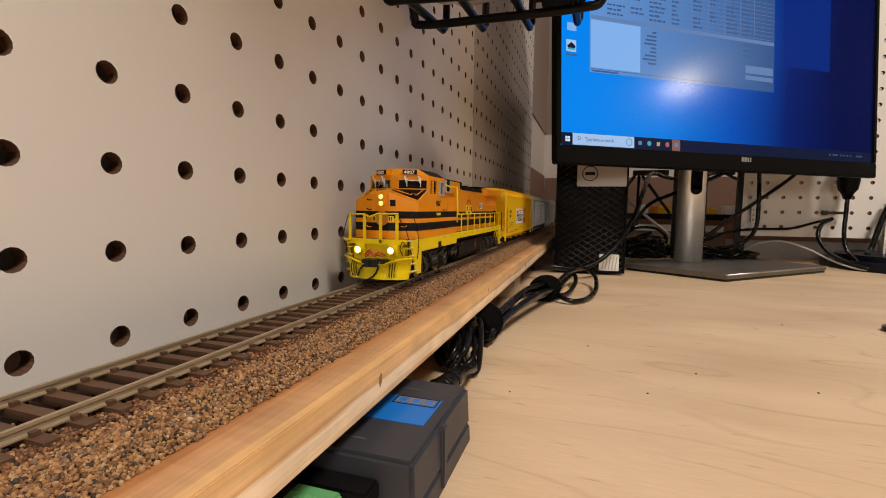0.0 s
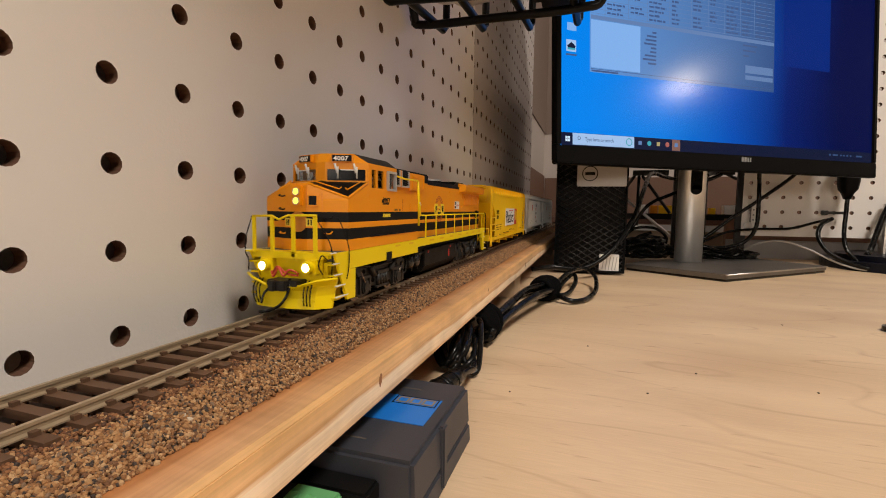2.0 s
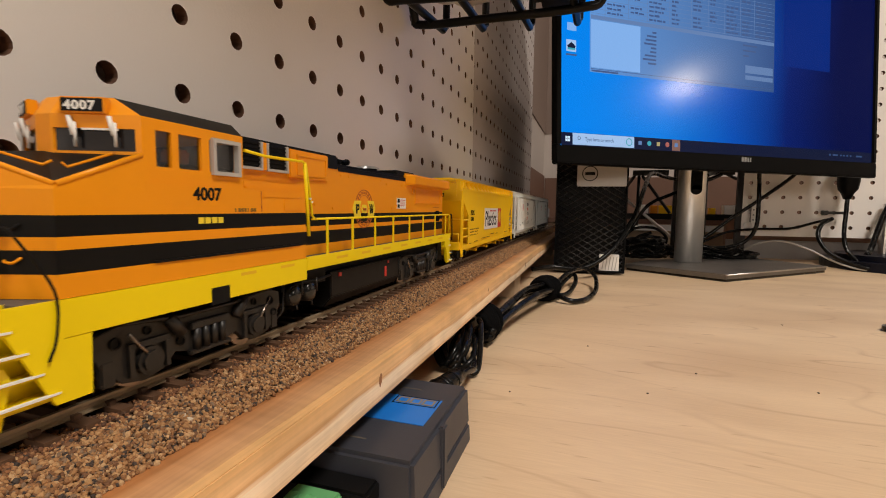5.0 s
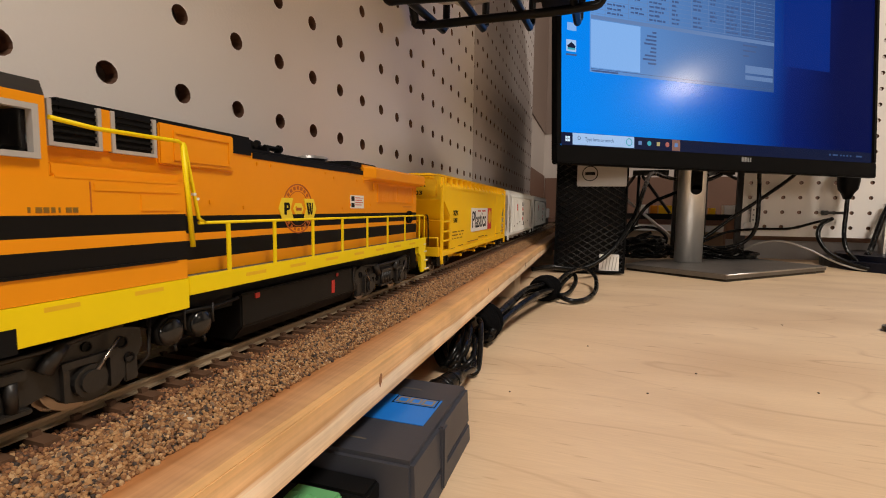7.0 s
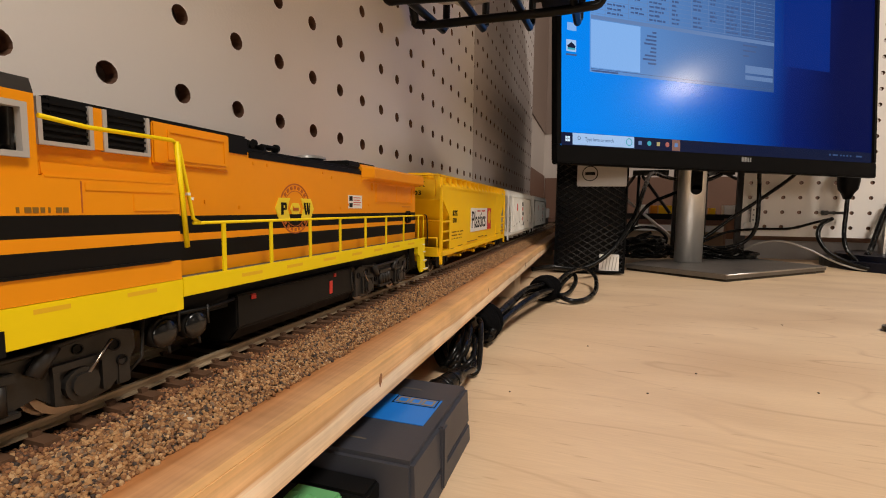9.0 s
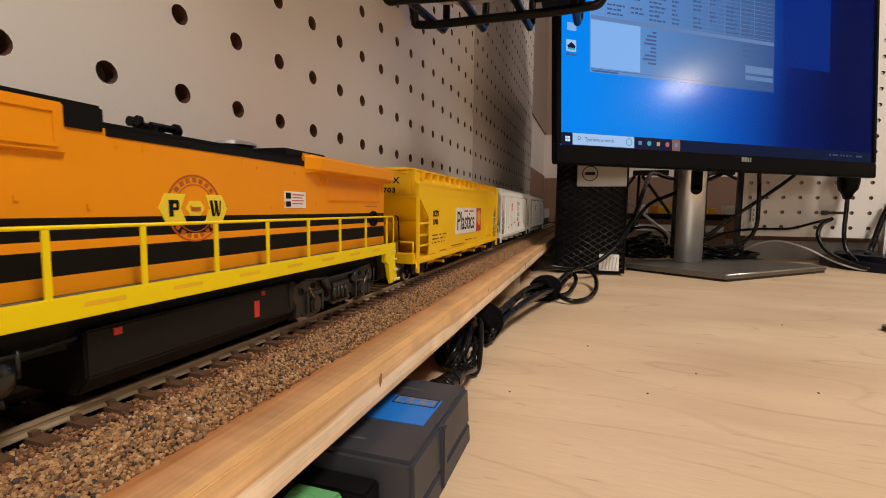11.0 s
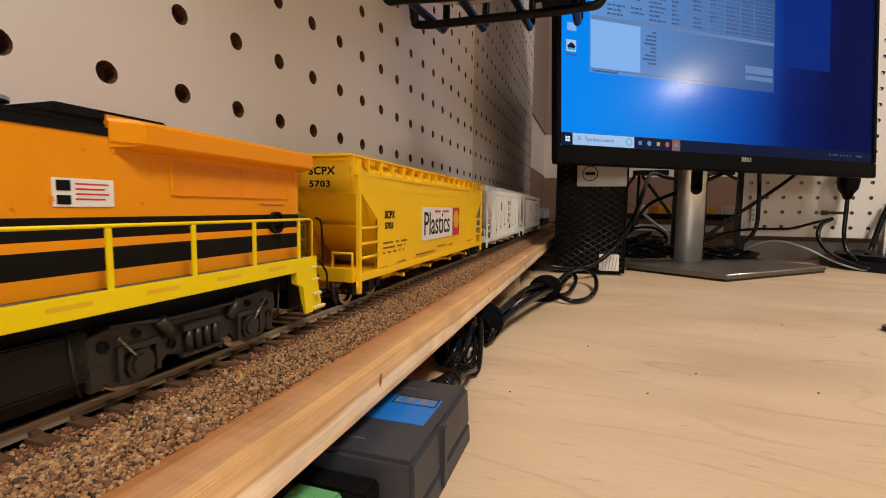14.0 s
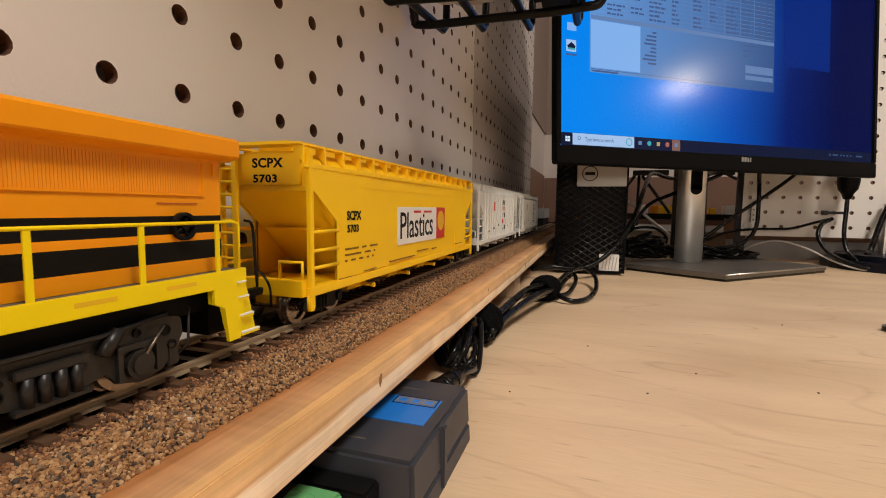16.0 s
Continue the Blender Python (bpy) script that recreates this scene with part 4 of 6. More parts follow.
# tangle behind the stand
tangle = [loops(0.222, 0.905, 0.034, 0.036, 0.026, 0.2, 3, 0.12, 5), loops(0.250, 0.910, 0.022, 0.046, 0.024, 0.1, 4, 0.15, 9), loops(0.335, 0.915, 0.022, 0.050, 0.020, 0.1, 3, 0.16, 12), loops(0.225, 0.900, 0.016, 0.040, 0.030, 0.4, 5, 0.18, 1), loops(0.360, 0.915, 0.012, 0.045, 0.022, 0.2, 4, 0.2, 2)]
cable("cable_tangle", "pile of loose black cables behind the monitor stand", tangle, 0.0028)
cable("cable_tangle", "loose black cable coil rising behind the monitor stand", [[(0.205, 0.90, 0.012), (0.190, 0.905, 0.035), (0.205, 0.91, 0.056), (0.24, 0.915, 0.058), (0.262, 0.92, 0.040), (0.25, 0.92, 0.020), (0.22, 0.91, 0.022), (0.21, 0.905, 0.040), (0.235, 0.91, 0.050)]], 0.0026)
cable("display_cable", "black cable hanging from the monitor to the desk", [[(0.365, 0.80, 0.19), (0.3925, 0.895, 0.160), (0.3960, 0.900, 0.11), (0.3950, 0.900, 0.065), (0.3820, 0.905, 0.040), (0.355, 0.91, 0.028), (0.32, 0.92, 0.024)]], 0.0032)
cable("display_cable", "black cable running diagonally behind the monitor", [[(0.47, 0.93, 0.175), (0.450, 0.925, 0.150), (0.405, 0.92, 0.112), (0.365, 0.92, 0.080), (0.325, 0.92, 0.045), (0.30, 0.92, 0.03)]], 0.0030)
cable("display_cable", "black cable running up behind the stand", [[(0.33, 0.86, 0.150), (0.30, 0.865, 0.136), (0.26, 0.885, 0.118), (0.225, 0.90, 0.098), (0.20, 0.90, 0.055)], [(0.30, 0.83, 0.145), (0.335, 0.87, 0.160), (0.37, 0.90, 0.175)]], 0.0030)
cable("wall_cable", "thin black cable along the back pegboard", [[(0.32, 0.92, 0.035), (0.36, 0.925, 0.054), (0.41, 0.932, 0.060), (0.455, 0.935, 0.062), (0.49, 0.935, 0.073), (0.510, 0.935, 0.079)]], 0.0022)
cable("wall_cable", "black cable bending down to the desk by the pegboard", [[(0.512, 0.93, 0.080), (0.494, 0.92, 0.070), (0.487, 0.91, 0.050), (0.495, 0.895, 0.028), (0.515, 0.880, 0.013), (0.54, 0.865, 0.005), (0.58, 0.86, 0.004), (0.64, 0.86, 0.004)]], 0.0034)
cable("white_cable", "thin white cable arched over the desk", [[(0.372, 0.930, 0.010), (0.395, 0.930, 0.028), (0.420, 0.928, 0.039), (0.445, 0.923, 0.040), (0.475, 0.910, 0.029), (0.500, 0.892, 0.014), (0.525, 0.872, 0.0040), (0.56, 0.862, 0.0018), (0.64, 0.87, 0.0018)]], 0.0016, M_WHITE_CABLE)

plug = thing("power_adapter", "black plug adapter hanging on the back pegboard", "plug")
def slab(z, w, d):
    return [(0.5255 + x * w, 0.920 + y * d, z) for x, y in ((-1, -0.6), (-0.6, -1), (0.6, -1), (1, -0.6), (1, 0.6), (0.6, 1), (-0.6, 1), (-1, 0.6))]


bm = bmesh.new()
rings = [[bm.verts.new(p) for p in slab(*q)] for q in ((0.175, 0.0125, 0.014), (0.140, 0.0125, 0.014), (0.128, 0.0110, 0.012), (0.121, 0.0068, 0.008), (0.112, 0.0045, 0.0045))]
for lower, upper in zip(rings, rings[1:]):
    for k in range(8):
        bm.faces.new((lower[k], lower[(k + 1) % 8], upper[(k + 1) % 8], upper[k]))
bm.faces.new(rings[0])
bm.faces.new(rings[-1])
part("body", bm, M_PLASTIC, plug, smooth=True)
part("cord", wires((0.0033, [(0.526, 0.92, 0.123), (0.525, 0.918, 0.09), (0.5235, 0.915, 0.055), (0.525, 0.905, 0.030), (0.535, 0.89, 0.012)]), curved=True, seg=8), M_CABLE, plug)
tagged(mesh_object("peg_hook", boxes((0.5015, 0.532, 0.936, 0.941, 0.0875, 0.092), (0.500, 0.508, 0.934, 0.9435, 0.086, 0.0935)), M_POST, bevel=0.001), "short black peg hook on the back pegboard", "hook")

dish = thing("dark_stand", "dark navy base with a silver column by the pegboard", "stand")
bm = bmesh.new()
disc(bm, (0.612, 0.935, 0.0), "z", 0.104, 0.014, 40)
disc(bm, (0.612, 0.935, 0.014), "z", 0.085, 0.009, 40)
part("base", bm, M_NAVY, dish, bevel=0.0)
bm = bmesh.new()
disc(bm, (0.592, 0.945, 0.023), "z", 0.0075, 0.032, 18)
disc(bm, (0.592, 0.945, 0.055), "z", 0.006, 0.05, 18)
part("column", bm, M_ALU, dish, "silver column")
part("arm", wires((0.0042, [(0.556, 0.915, 0.022), (0.566, 0.925, 0.034), (0.580, 0.930, 0.085), (0.592, 0.932, 0.115)]), curved=True, seg=10), M_CABLE, dish, "black angled arm")


def metal_rack():
    t = thing("metal_rack", "dark steel rack with diagonal braces behind the desk", "rack")
    for x0, x1 in ((0.276, 0.288), (0.381, 0.397)):
        part("post", boxes((x0, x1, 0.962, 0.974, 0.0, 0.20)), M_POST, t, bevel=0.001)
    part("top_bar", boxes((0.205, 0.269, 0.985, 0.995, 0.158, 0.168), (0.2845, 0.3805, 0.985, 0.995, 0.158, 0.168)), M_POST, t)
    for pts in ([(0.183, 0.99, 0.118), (0.212, 0.99, 0.163)], [(0.2165, 0.99, 0.06), (0.2165, 0.99, 0.16)], [(0.222, 0.99, 0.158), (0.275, 0.99, 0.085)], [(0.385, 0.99, 0.15), (0.35, 0.99, 0.17)], [(0.335, 0.99, 0.04), (0.335, 0.99, 0.165)], [(0.33, 0.99, 0.165), (0.28, 0.99, 0.10)]):
        part("brace", wires((0.003, pts), seg=6), M_POST, t)
    part("rod", wires((0.0028, [(0.190, 0.985, 0.115), (0.290, 0.985, 0.030)]), seg=8), M_ALU, t, "thin silver rod")
    t2 = thing("foot_clamp", "small dark clamp at the foot of the rack post", "clamp")
    part("plate", boxes((0.366, 0.408, 0.935, 0.960, 0.0, 0.007)), M_POST, t2, bevel=0.0015)


metal_rack()

# second layout along the far wall
shelf2 = thing("far_shelf", "far shelf with a white edge carrying a second track", "shelf")
part("board", boxes((-0.026, 1.6, 1.36, 1.6255, 0.054, 0.066)), M_DARKWOOD, shelf2)
part("edge_strip", boxes((0.10, 1.6, 1.352, 1.3598, 0.036, 0.052)), M_WHITE, shelf2, "white edge strip")
part("backboard", boxes((0.10, 1.6, 1.40, 1.41, -0.2, 0.053)), M_BEIGE, shelf2, "beige board under the shelf")
for x0, x1, h, m, lab in ((0.262, 0.280, 0.030, M_GREY, "small pale grey parked model wagon on the far shelf"), (0.285, 0.302, 0.028, M_ORANGE, "small orange parked model wagon on the far shelf"), (0.306, 0.345, 0.028, M_HOPPER, "small golden parked model wagon on the far shelf"), (0.350, 0.372, 0.026, M_RED, "small red parked model wagon on the far shelf"), (0.432, 0.445, 0.022, M_HOPPER, "small yellow parked model wagon on the far shelf"), (0.465, 0.525, 0.030, M_GREY, "long pale grey parked model wagon on the far shelf")):
    w = thing("parked_wagon", lab, "wagon", (0, 1.40, 0.066), "parked wagons")
    part("body", boxes((x0, x1, 0, 0.03, 0.010, 0.010 + h)), m, w, bevel=0.001)
    part("underframe", boxes((x0 + 0.001, x1 - 0.001, 0.002, 0.028, 0.0, 0.010)), M_BLACK, w)
part("ledge", boxes((0.10, 1.6, 1.362, 1.372, 0.0662, 0.082)), M_BLACK, shelf2, "dark low fence")
w = thing("parked_wagon", "small dark grey wagon parked beyond the pegboard", "wagon", (0, 0, 0), "parked wagons")
part("body", boxes((-0.012, 0.014, 1.21, 1.36, 0.066, 0.092)), M_GREYBOARD, w, bevel=0.001)
part("underframe", boxes((-0.010, 0.012, 1.215, 1.355, 0.0418, 0.0655)), M_BLACK, w)
tagged(mesh_object("side_shelf", boxes((-0.0295, -0.0002, 1.03, 1.35, SHELF_Z - 0.0128, SHELF_Z)), M_BEIGE), "beige shelf board widening beyond the pegboard", "shelf")


# ---- wire basket under the shelf ----
def basket():
    t = thing("wire_basket", "black wire basket hanging over the track holding a plastic bag", "basket")
    r = 0.0029
    part("cross_bar", wires((r, [(0.010, 0.294, 0.250), (0.006, 0.318, 0.226), (0.011, 0.3215, 0.2205), (0.06, 0.3225, 0.220), (0.118, 0.3235, 0.2205), (0.1335, 0.3235, 0.226), (0.137, 0.3235, 0.262)]), curved=True, seg=10), M_WIRE, t)
    part("cross_bar", wires((r * 1.15, [(-0.004, 0.270, 0.236), (0.002, 0.2805, 0.223), (0.012, 0.2835, 0.2225), (0.06, 0.2905, 0.2225), (0.13, 0.299, 0.2225)]), curved=True, seg=10), M_WIRE, t)
    for xa, xb, ye in ((0.0125, 0.0205, 0.3405), (0.0455, 0.0497, 0.3455), (0.0780, 0.0830, 0.3525), (0.1145, 0.1167, 0.3525)):
        part("wire", wires((r * 0.95, [(xa - 0.004, 0.25, 0.2245), (xa, 0.290, 0.2245), (xb, ye, 0.2225), (xb + 0.001, ye + 0.003, 0.226), (xb + 0.0015, ye + 0.0035, 0.27)]), seg=10), M_WIRE, t)
    part("rim", wires((r, [(-0.001, 0.25, 0.272), (0.0, 0.357, 0.272), (0.137, 0.357, 0.272), (0.137, 0.25, 0.272)]), seg=10), M_WIRE, t)
    for x in (0.004, 0.100):
        part("hanger", wires((r, [(x, 0.30, 0.271), (x, 0.30, 0.4795)]), seg=10), M_WIRE, t)


basket()
bag = bmesh.new()
bmesh.ops.create_icosphere(bag, subdivisions=4, radius=1.0)
for v in bag.verts:
    n = noise.noise(v.co * 2.3) * 0.35 + noise.noise(v.co * 6.0) * 0.14
    v.co = Vector((0.045, 0.305, 0.2455)) + Vector((v.co.x * 0.036, v.co.y * 0.036, v.co.z * 0.020)) * (0.92 + n * 0.5)
    v.co.z = max(v.co.z, 0.2280)
tagged(mesh_object("plastic_bag", bag, M_BAG, smooth=True), "crumpled clear plastic bag lying in the wire basket", "bag")
tagged(mesh_object("dark_pouch", boxes((0.088, 0.128, 0.272, 0.345, 0.2275, 0.262)), M_PLASTIC, bevel=0.006), "dark soft pouch lying in the wire basket", "pouch")


# ---- the train ----
def wheelset(parent, y, radius, shine=M_STEEL):
    """Two wheels on an axle."""
    bm = bmesh.new()
    for s_ in (-1, 1):
        disc(bm, (s_ * 0.0072, 0, 0), "x", radius + 0.0006, s_ * 0.0006, 24)
        disc(bm, (s_ * 0.0078, 0, 0), "x", radius, s_ * 0.0022, 24, radius * 0.78)
        disc(bm, (s_ * 0.0078, 0, 0), "x", radius * 0.78, s_ * 0.0012, 20)
        disc(bm, (s_ * 0.0085, 0, 0), "x", radius * 0.3, s_ * 0.0018, 12)
    tube(bm, [(-0.0135, 0, 0), (0.0135, 0, 0)], 0.0011, 8, 1, False)
    w = part("wheelset", bm, shine, parent)
    w.location = (0, y, radius)
    WHEELS.append((w, y, radius))
    return w


WHEELS = []


def loco_truck(parent, yc):
    half = [(0.0050, 0.0046), (0.0092, 0.0060), (0.0118, 0.0030), (0.0165, 0.0018), (0.0215, 0.0028), (0.0248, 0.0060), (0.0270, 0.0095), (0.0266, 0.0132), (0.0205, 0.0148), (0.0110, 0.0128)]
    outline = [(yc + y, z) for y, z in half] + [(yc - y, z) for y, z in half[::-1]]
    truck = part("truck", boxes((-0.0105, 0.0105, yc - 0.020, yc + 0.020, 0.0095, 0.0150)), M_BLACK, parent, "dusty black truck with springs")
    for s_ in (-1, 1):
        part("sideframe", side_plate(*sorted((s_ * 0.0122, s_ * 0.0140)), outline), M_SIDEFRAME, truck, bevel=0.0002)
        for o in (-0.0158, 0.0158):
            det = bmesh.new()
            disc(det, (s_ * 0.0140, yc + o, 0.0060), "x", 0.0030, s_ * 0.0012, 16, 0.0021)
            disc(det, (s_ * 0.0140, yc + o, 0.0060), "x", 0.0021, s_ * 0.0018, 14)
            box(det, *sorted((s_ * 0.0139, s_ * 0.0149)), yc + o - 0.0046, yc + o + 0.0046, 0.0092, 0.0104)
            for e in (-0.0046, 0.0036):
                box(det, *sorted((s_ * 0.0139, s_ * 0.0150)), yc + o + e, yc + o + e + 0.0010, 0.0036, 0.0092)
            part("journal_box", det, M_SIDEFRAME, truck)
            # Rimmed holes: flush black discs stand in for the dark inside.
            for dy, dz, rr in ((-0.0068, 0.0112, 0.0009), (0.0066, 0.0112, 0.0009), (0.0, 0.0122, 0.0007), (0.0080, 0.0078, 0.0008)):
                hole = bmesh.new()
                disc(hole, (s_ * 0.01398, yc + o + dy, dz), "x", rr, s_ * 0.0001, 12)
                disc(hole, (s_ * 0.0139, yc + o + dy, dz), "x", rr * 1.35, s_ * 0.0005, 12, rr * 1.02)
                part("hole_mark", hole, M_BLACK, truck)
            part("brake_rod", wires((0.00032, [(s_ * 0.0156, yc + o * 1.32, 0.0128), (s_ * 0.0152, yc + o * 0.92, 0.0050)]), seg=6), M_STEEL, truck, "thin worn steel brake rod")
            part("brake_cylinder", wires((0.0013, [(s_ * 0.0150, yc + o * 0.72, 0.0142), (s_ * 0.0150, yc + o * 0.52, 0.0098)]), seg=10), M_SIDEFRAME, truck)
            part("brake_shoe", boxes((*sorted((s_ * 0.0126, s_ * 0.0142)), *sorted((yc + o * 1.44, yc + o * 1.62)), 0.0030, 0.0082)), M_SIDEFRAME, truck, bevel=0.0003)
        for o in (-0.0038, -0.0013, 0.0013, 0.0038):
            part("spring", wires((0.00095, [(s_ * 0.0146, yc + o, 0.0050), (s_ * 0.0146, yc + o, 0.0098)]), seg=8), M_SIDEFRAME, truck)
        part("spring_cap", boxes((*sorted((s_ * 0.0139, s_ * 0.0154)), yc - 0.0058, yc + 0.0058, 0.0098, 0.0114)), M_SIDEFRAME, truck, bevel=0.0002)
        part("spring_plank", boxes((*sorted((s_ * 0.0139, s_ * 0.0154)), yc - 0.0062, yc + 0.0062, 0.0040, 0.0050)), M_SIDEFRAME, truck, bevel=0.0002)
        det = bmesh.new()
        tube(det, [(s_ * 0.0150, yc - 0.022, 0.0150), (s_ * 0.0150, yc - 0.008, 0.0136), (s_ * 0.0150, yc + 0.008, 0.0136), (s_ * 0.0150, yc + 0.022, 0.0150)], 0.0005, 6, 1, False)
        part("air_pipe", det, M_SIDEFRAME, truck)
        for e in (-1, 1):
            part("sand_pipe", wires((0.00032, [(s_ * 0.0142, yc + e * 0.0285, 0.0150), (s_ * 0.0142, yc + e * 0.0280, 0.0070), (s_ * 0.0110, yc + e * 0.0250, 0.0020)]), seg=6), M_SIDEFRAME, truck)
    for o in (-0.0158, 0.0158):
        wheelset(truck, yc + o, 0.0058)


def locomotive():
    t = thing("locomotive", "orange, black and yellow model diesel locomotive with lit headlights", "locomotive", (TRACK_X, 0, RAIL_Z))
    paints = [M_ORANGE, M_STRIPE]
    # underframe, sills and steps
    part("underframe", boxes((-0.0112, 0.0112, 0.012, 0.2255, 0.0125, 0.0186), (-0.0135, 0.0135, 0.0745, 0.0985, 0.0125, 0.0186), (-0.0115, 0.0115, 0.2256, 0.2335, 0.0060, 0.0186)), M_BLACK, t)
    part("deck", boxes((-0.0168, 0.0168, 0.0065, 0.2320, 0.0188, 0.0222)), M_DECK, t, "grey walkway")
    for s_ in (-1, 1):
        a, b = sorted((s_ * 0.0169, s_ * 0.0178))
        part("sill", boxes((a, b, 0.0125, 0.0815, 0.0157, 0.0222)), M_YELLOW, t, "deep yellow side sill", bevel=0.0001)
        part("sill", boxes((a, b, 0.0816, 0.2320, 0.0184, 0.0225)), M_YELLOW, t, bevel=0.0001)
        part("sill_notch", boxes((a - 0.00005, b + 0.00005, 0.0440, 0.0496, 0.0150, 0.0190)), M_BLACK, t)
        for y in (0.099, 0.117, 0.136, 0.155, 0.173, 0.191, 0.209):
            part("sill_mark", boxes((a - 0.00003, b + 0.00003, y, y + 0.0075, 0.0203, 0.0212)), M_SILLMARK, t)
        for y0, y1 in ((0.0535, 0.0590), (0.0690, 0.0752)):
            part("sill_mark", boxes((a - 0.00003, b + 0.00003, y0, y1, 0.0206, 0.0214)), M_SILLMARK, t)
        # front steps: side plate with a sloping edge, deeper treads towards the foot
        part("step_plate", side_plate(a, b, [(0.0024, 0.0222), (0.0126, 0.0222), (0.0126, 0.0156), (0.0170, 0.0156), (0.0166, 0.0048), (0.0108, 0.0048)]), M_YELLOW, t)
        part("step_well", boxes((*sorted((s_ * 0.0110, s_ * 0.0140)), 0.0040, 0.0125, 0.0044, 0.0186)), M_YELLOW, t)
        for z, y0, y1 in ((0.0222, 0.0004, 0.0034), (0.0184, 0.0016, 0.0052), (0.0145, 0.0026, 0.0072), (0.0105, 0.0030, 0.0092), (0.0066, 0.0030, 0.0114)):
            part("step_tread", boxes((*sorted((s_ * 0.0141, s_ * 0.0176)), y0 + 0.0002, y1, z - 0.0005, z)), M_YELLOW, t)
            part("tread_edge", boxes((*sorted((s_ * 0.0173, s_ * 0.0180)), y0, y1, z, z + 0.00035)), M_WHITE, t, "white step edge")
        # rear steps
        part("step_plate", side_plate(*sorted((s_ * 0.0158, s_ * 0.0166)), [(0.2215, 0.0186), (0.2320, 0.0225), (0.2332, 0.0180), (0.2364, 0.0050), (0.2285, 0.0050), (0.2262, 0.0080), (0.2250, 0.0135), (0.2215, 0.0150)]), M_YELLOW, t)
        part("step_plate", side_plate(a, b, [(0.2215, 0.0186), (0.2318, 0.0186), (0.2294, 0.0050), (0.2258, 0.0050), (0.2246, 0.0135), (0.2215, 0.0150)]), M_YELLOW, t)
        for z, y0, y1 in ((0.0190, 0.2286, 0.2316), (0.0152, 0.2290, 0.2326), (0.0105, 0.2294, 0.2342), (0.0060, 0.2296, 0.2362)):
            part("step_tread", boxes((*sorted((s_ * 0.0150, s_ * 0.0180)), y0, y1, z - 0.0006, z)), M_YELLOW, t)
            part("tread_edge", boxes((*sorted((s_ * 0.0172, s_ * 0.0181)), y0, y1, z, z + 0.0004)), M_WHITE, t)
    # pilot: bent plough plate with raised wings
    bm = bmesh.new()
    cols_ = [(-0.0172, 0.0042), (-0.0125, 0.0000), (-0.006, -0.0014), (0.006, -0.0014), (0.0125, 0.0000), (0.0172, 0.0042)]
    top = [0.0134, 0.0128, 0.0106, 0.0106, 0.0128, 0.0134]
    rows_ = ((1.075, -0.0016, 1.0), (1.0, -0.0002, 0.80), (0.95, -0.0003, 0.45), (0.93, -0.0012, 0.0))
    fr = []
    for (x, y), z in zip(cols_, top):
        front = [(x * w, y + d, 0.0030 + (z - 0.0030) * h) for w, d, h in rows_]
        fr.append([bm.verts.new(p) for p in front + [(px, py + 0.0010, pz) for px, py, pz in front[::-1]]])
    for p, q in zip(fr, fr[1:]):
        for k in range(8):
            l = (k + 1) % 8
            bm.faces.new((p[k], p[l], q[l], q[k]))
    bm.faces.new(fr[0])
    bm.faces.new(fr[-1])
    part("plough", bm, M_YELLOW, t, "yellow snow plough pilot")
    part("plough_lip", wires((0.0005, [(-0.0186, 0.0028, 0.0136), (-0.0134, -0.0014, 0.0130), (-0.0064, -0.0028, 0.0108)]), (0.0005, [(0.0064, -0.0028, 0.0108), (0.0134, -0.0014, 0.0130), (0.0186, 0.0028, 0.0136)])), M_YELLOW, t)
    part("pilot_bracket", boxes((-0.012, 0.012, -0.0008, 0.0008, 0.0055, 0.0062)), M_YELLOW, t)
    part("front_plate", boxes((-0.0125, 0.0125, 0.0034, 0.0060, 0.0070, 0.0200), (-0.0118, -0.0066, 0.0010, 0.0034, 0.0146, 0.0198), (0.0062, 0.0114, 0.0010, 0.0034, 0.0146, 0.0198)), M_YELLOW, t, bevel=0.0002)
    bm = bmesh.new()
    prism(bm, [(-0.0166, 0.0032), (-0.0120, 0.0020), (-0.006, 0.0012), (0.006, 0.0012), (0.0120, 0.0020), (0.0140, 0.0042), (0.0140, 0.0070), (-0.0166, 0.0070)], 0.0198, 0.0222)
    part("front_platform", bm, M_YELLOW, t)
    part("coupler", boxes((-0.0066, 0.0060, -0.0024, 0.004, 0.0096, 0.0126), (-0.0030, 0.0024, -0.0046, -0.0024, 0.0092, 0.0128), (-0.0034, -0.0010, -0.0060, -0.0046, 0.0092, 0.0128)), M_SIDEFRAME, t, "dark knuckle coupler", bevel=0.0003)
    part("coupler", boxes((-0.0018, 0.0018, 0.232, 0.242, 0.0098, 0.0122), (-0.0030, 0.0042, 0.2405, 0.2445, 0.0094, 0.0126)), M_TRUCK, t, bevel=0.0003)
    for x in (-0.0118, -0.0105, -0.0092, 0.0085, 0.0098, 0.0111):
        hoses = bmesh.new()
        tube(hoses, [(x, -0.0006, 0.0128), (x * 1.02, -0.0024, 0.0098), (x * 1.0, -0.0026, 0.0065), (x * 0.97, -0.0020, 0.0042)], 0.00024, 6, 5)
        part("brake_hose", hoses, M_CABLE, t, "thin black brake hose")
    part("air_hose", wires((0.0005, [(0.0020, -0.001, 0.0130), (0.0030, -0.0035, 0.0085), (0.0008, -0.0050, 0.0045), (-0.0035, -0.0060, 0.0024), (-0.0065, -0.0065, 0.0020)]), (0.00045, [(-0.004, -0.001, 0.0115), (-0.0065, -0.0035, 0.0080), (-0.0072, -0.0045, 0.0045)]), curved=True), M_CABLE, t)
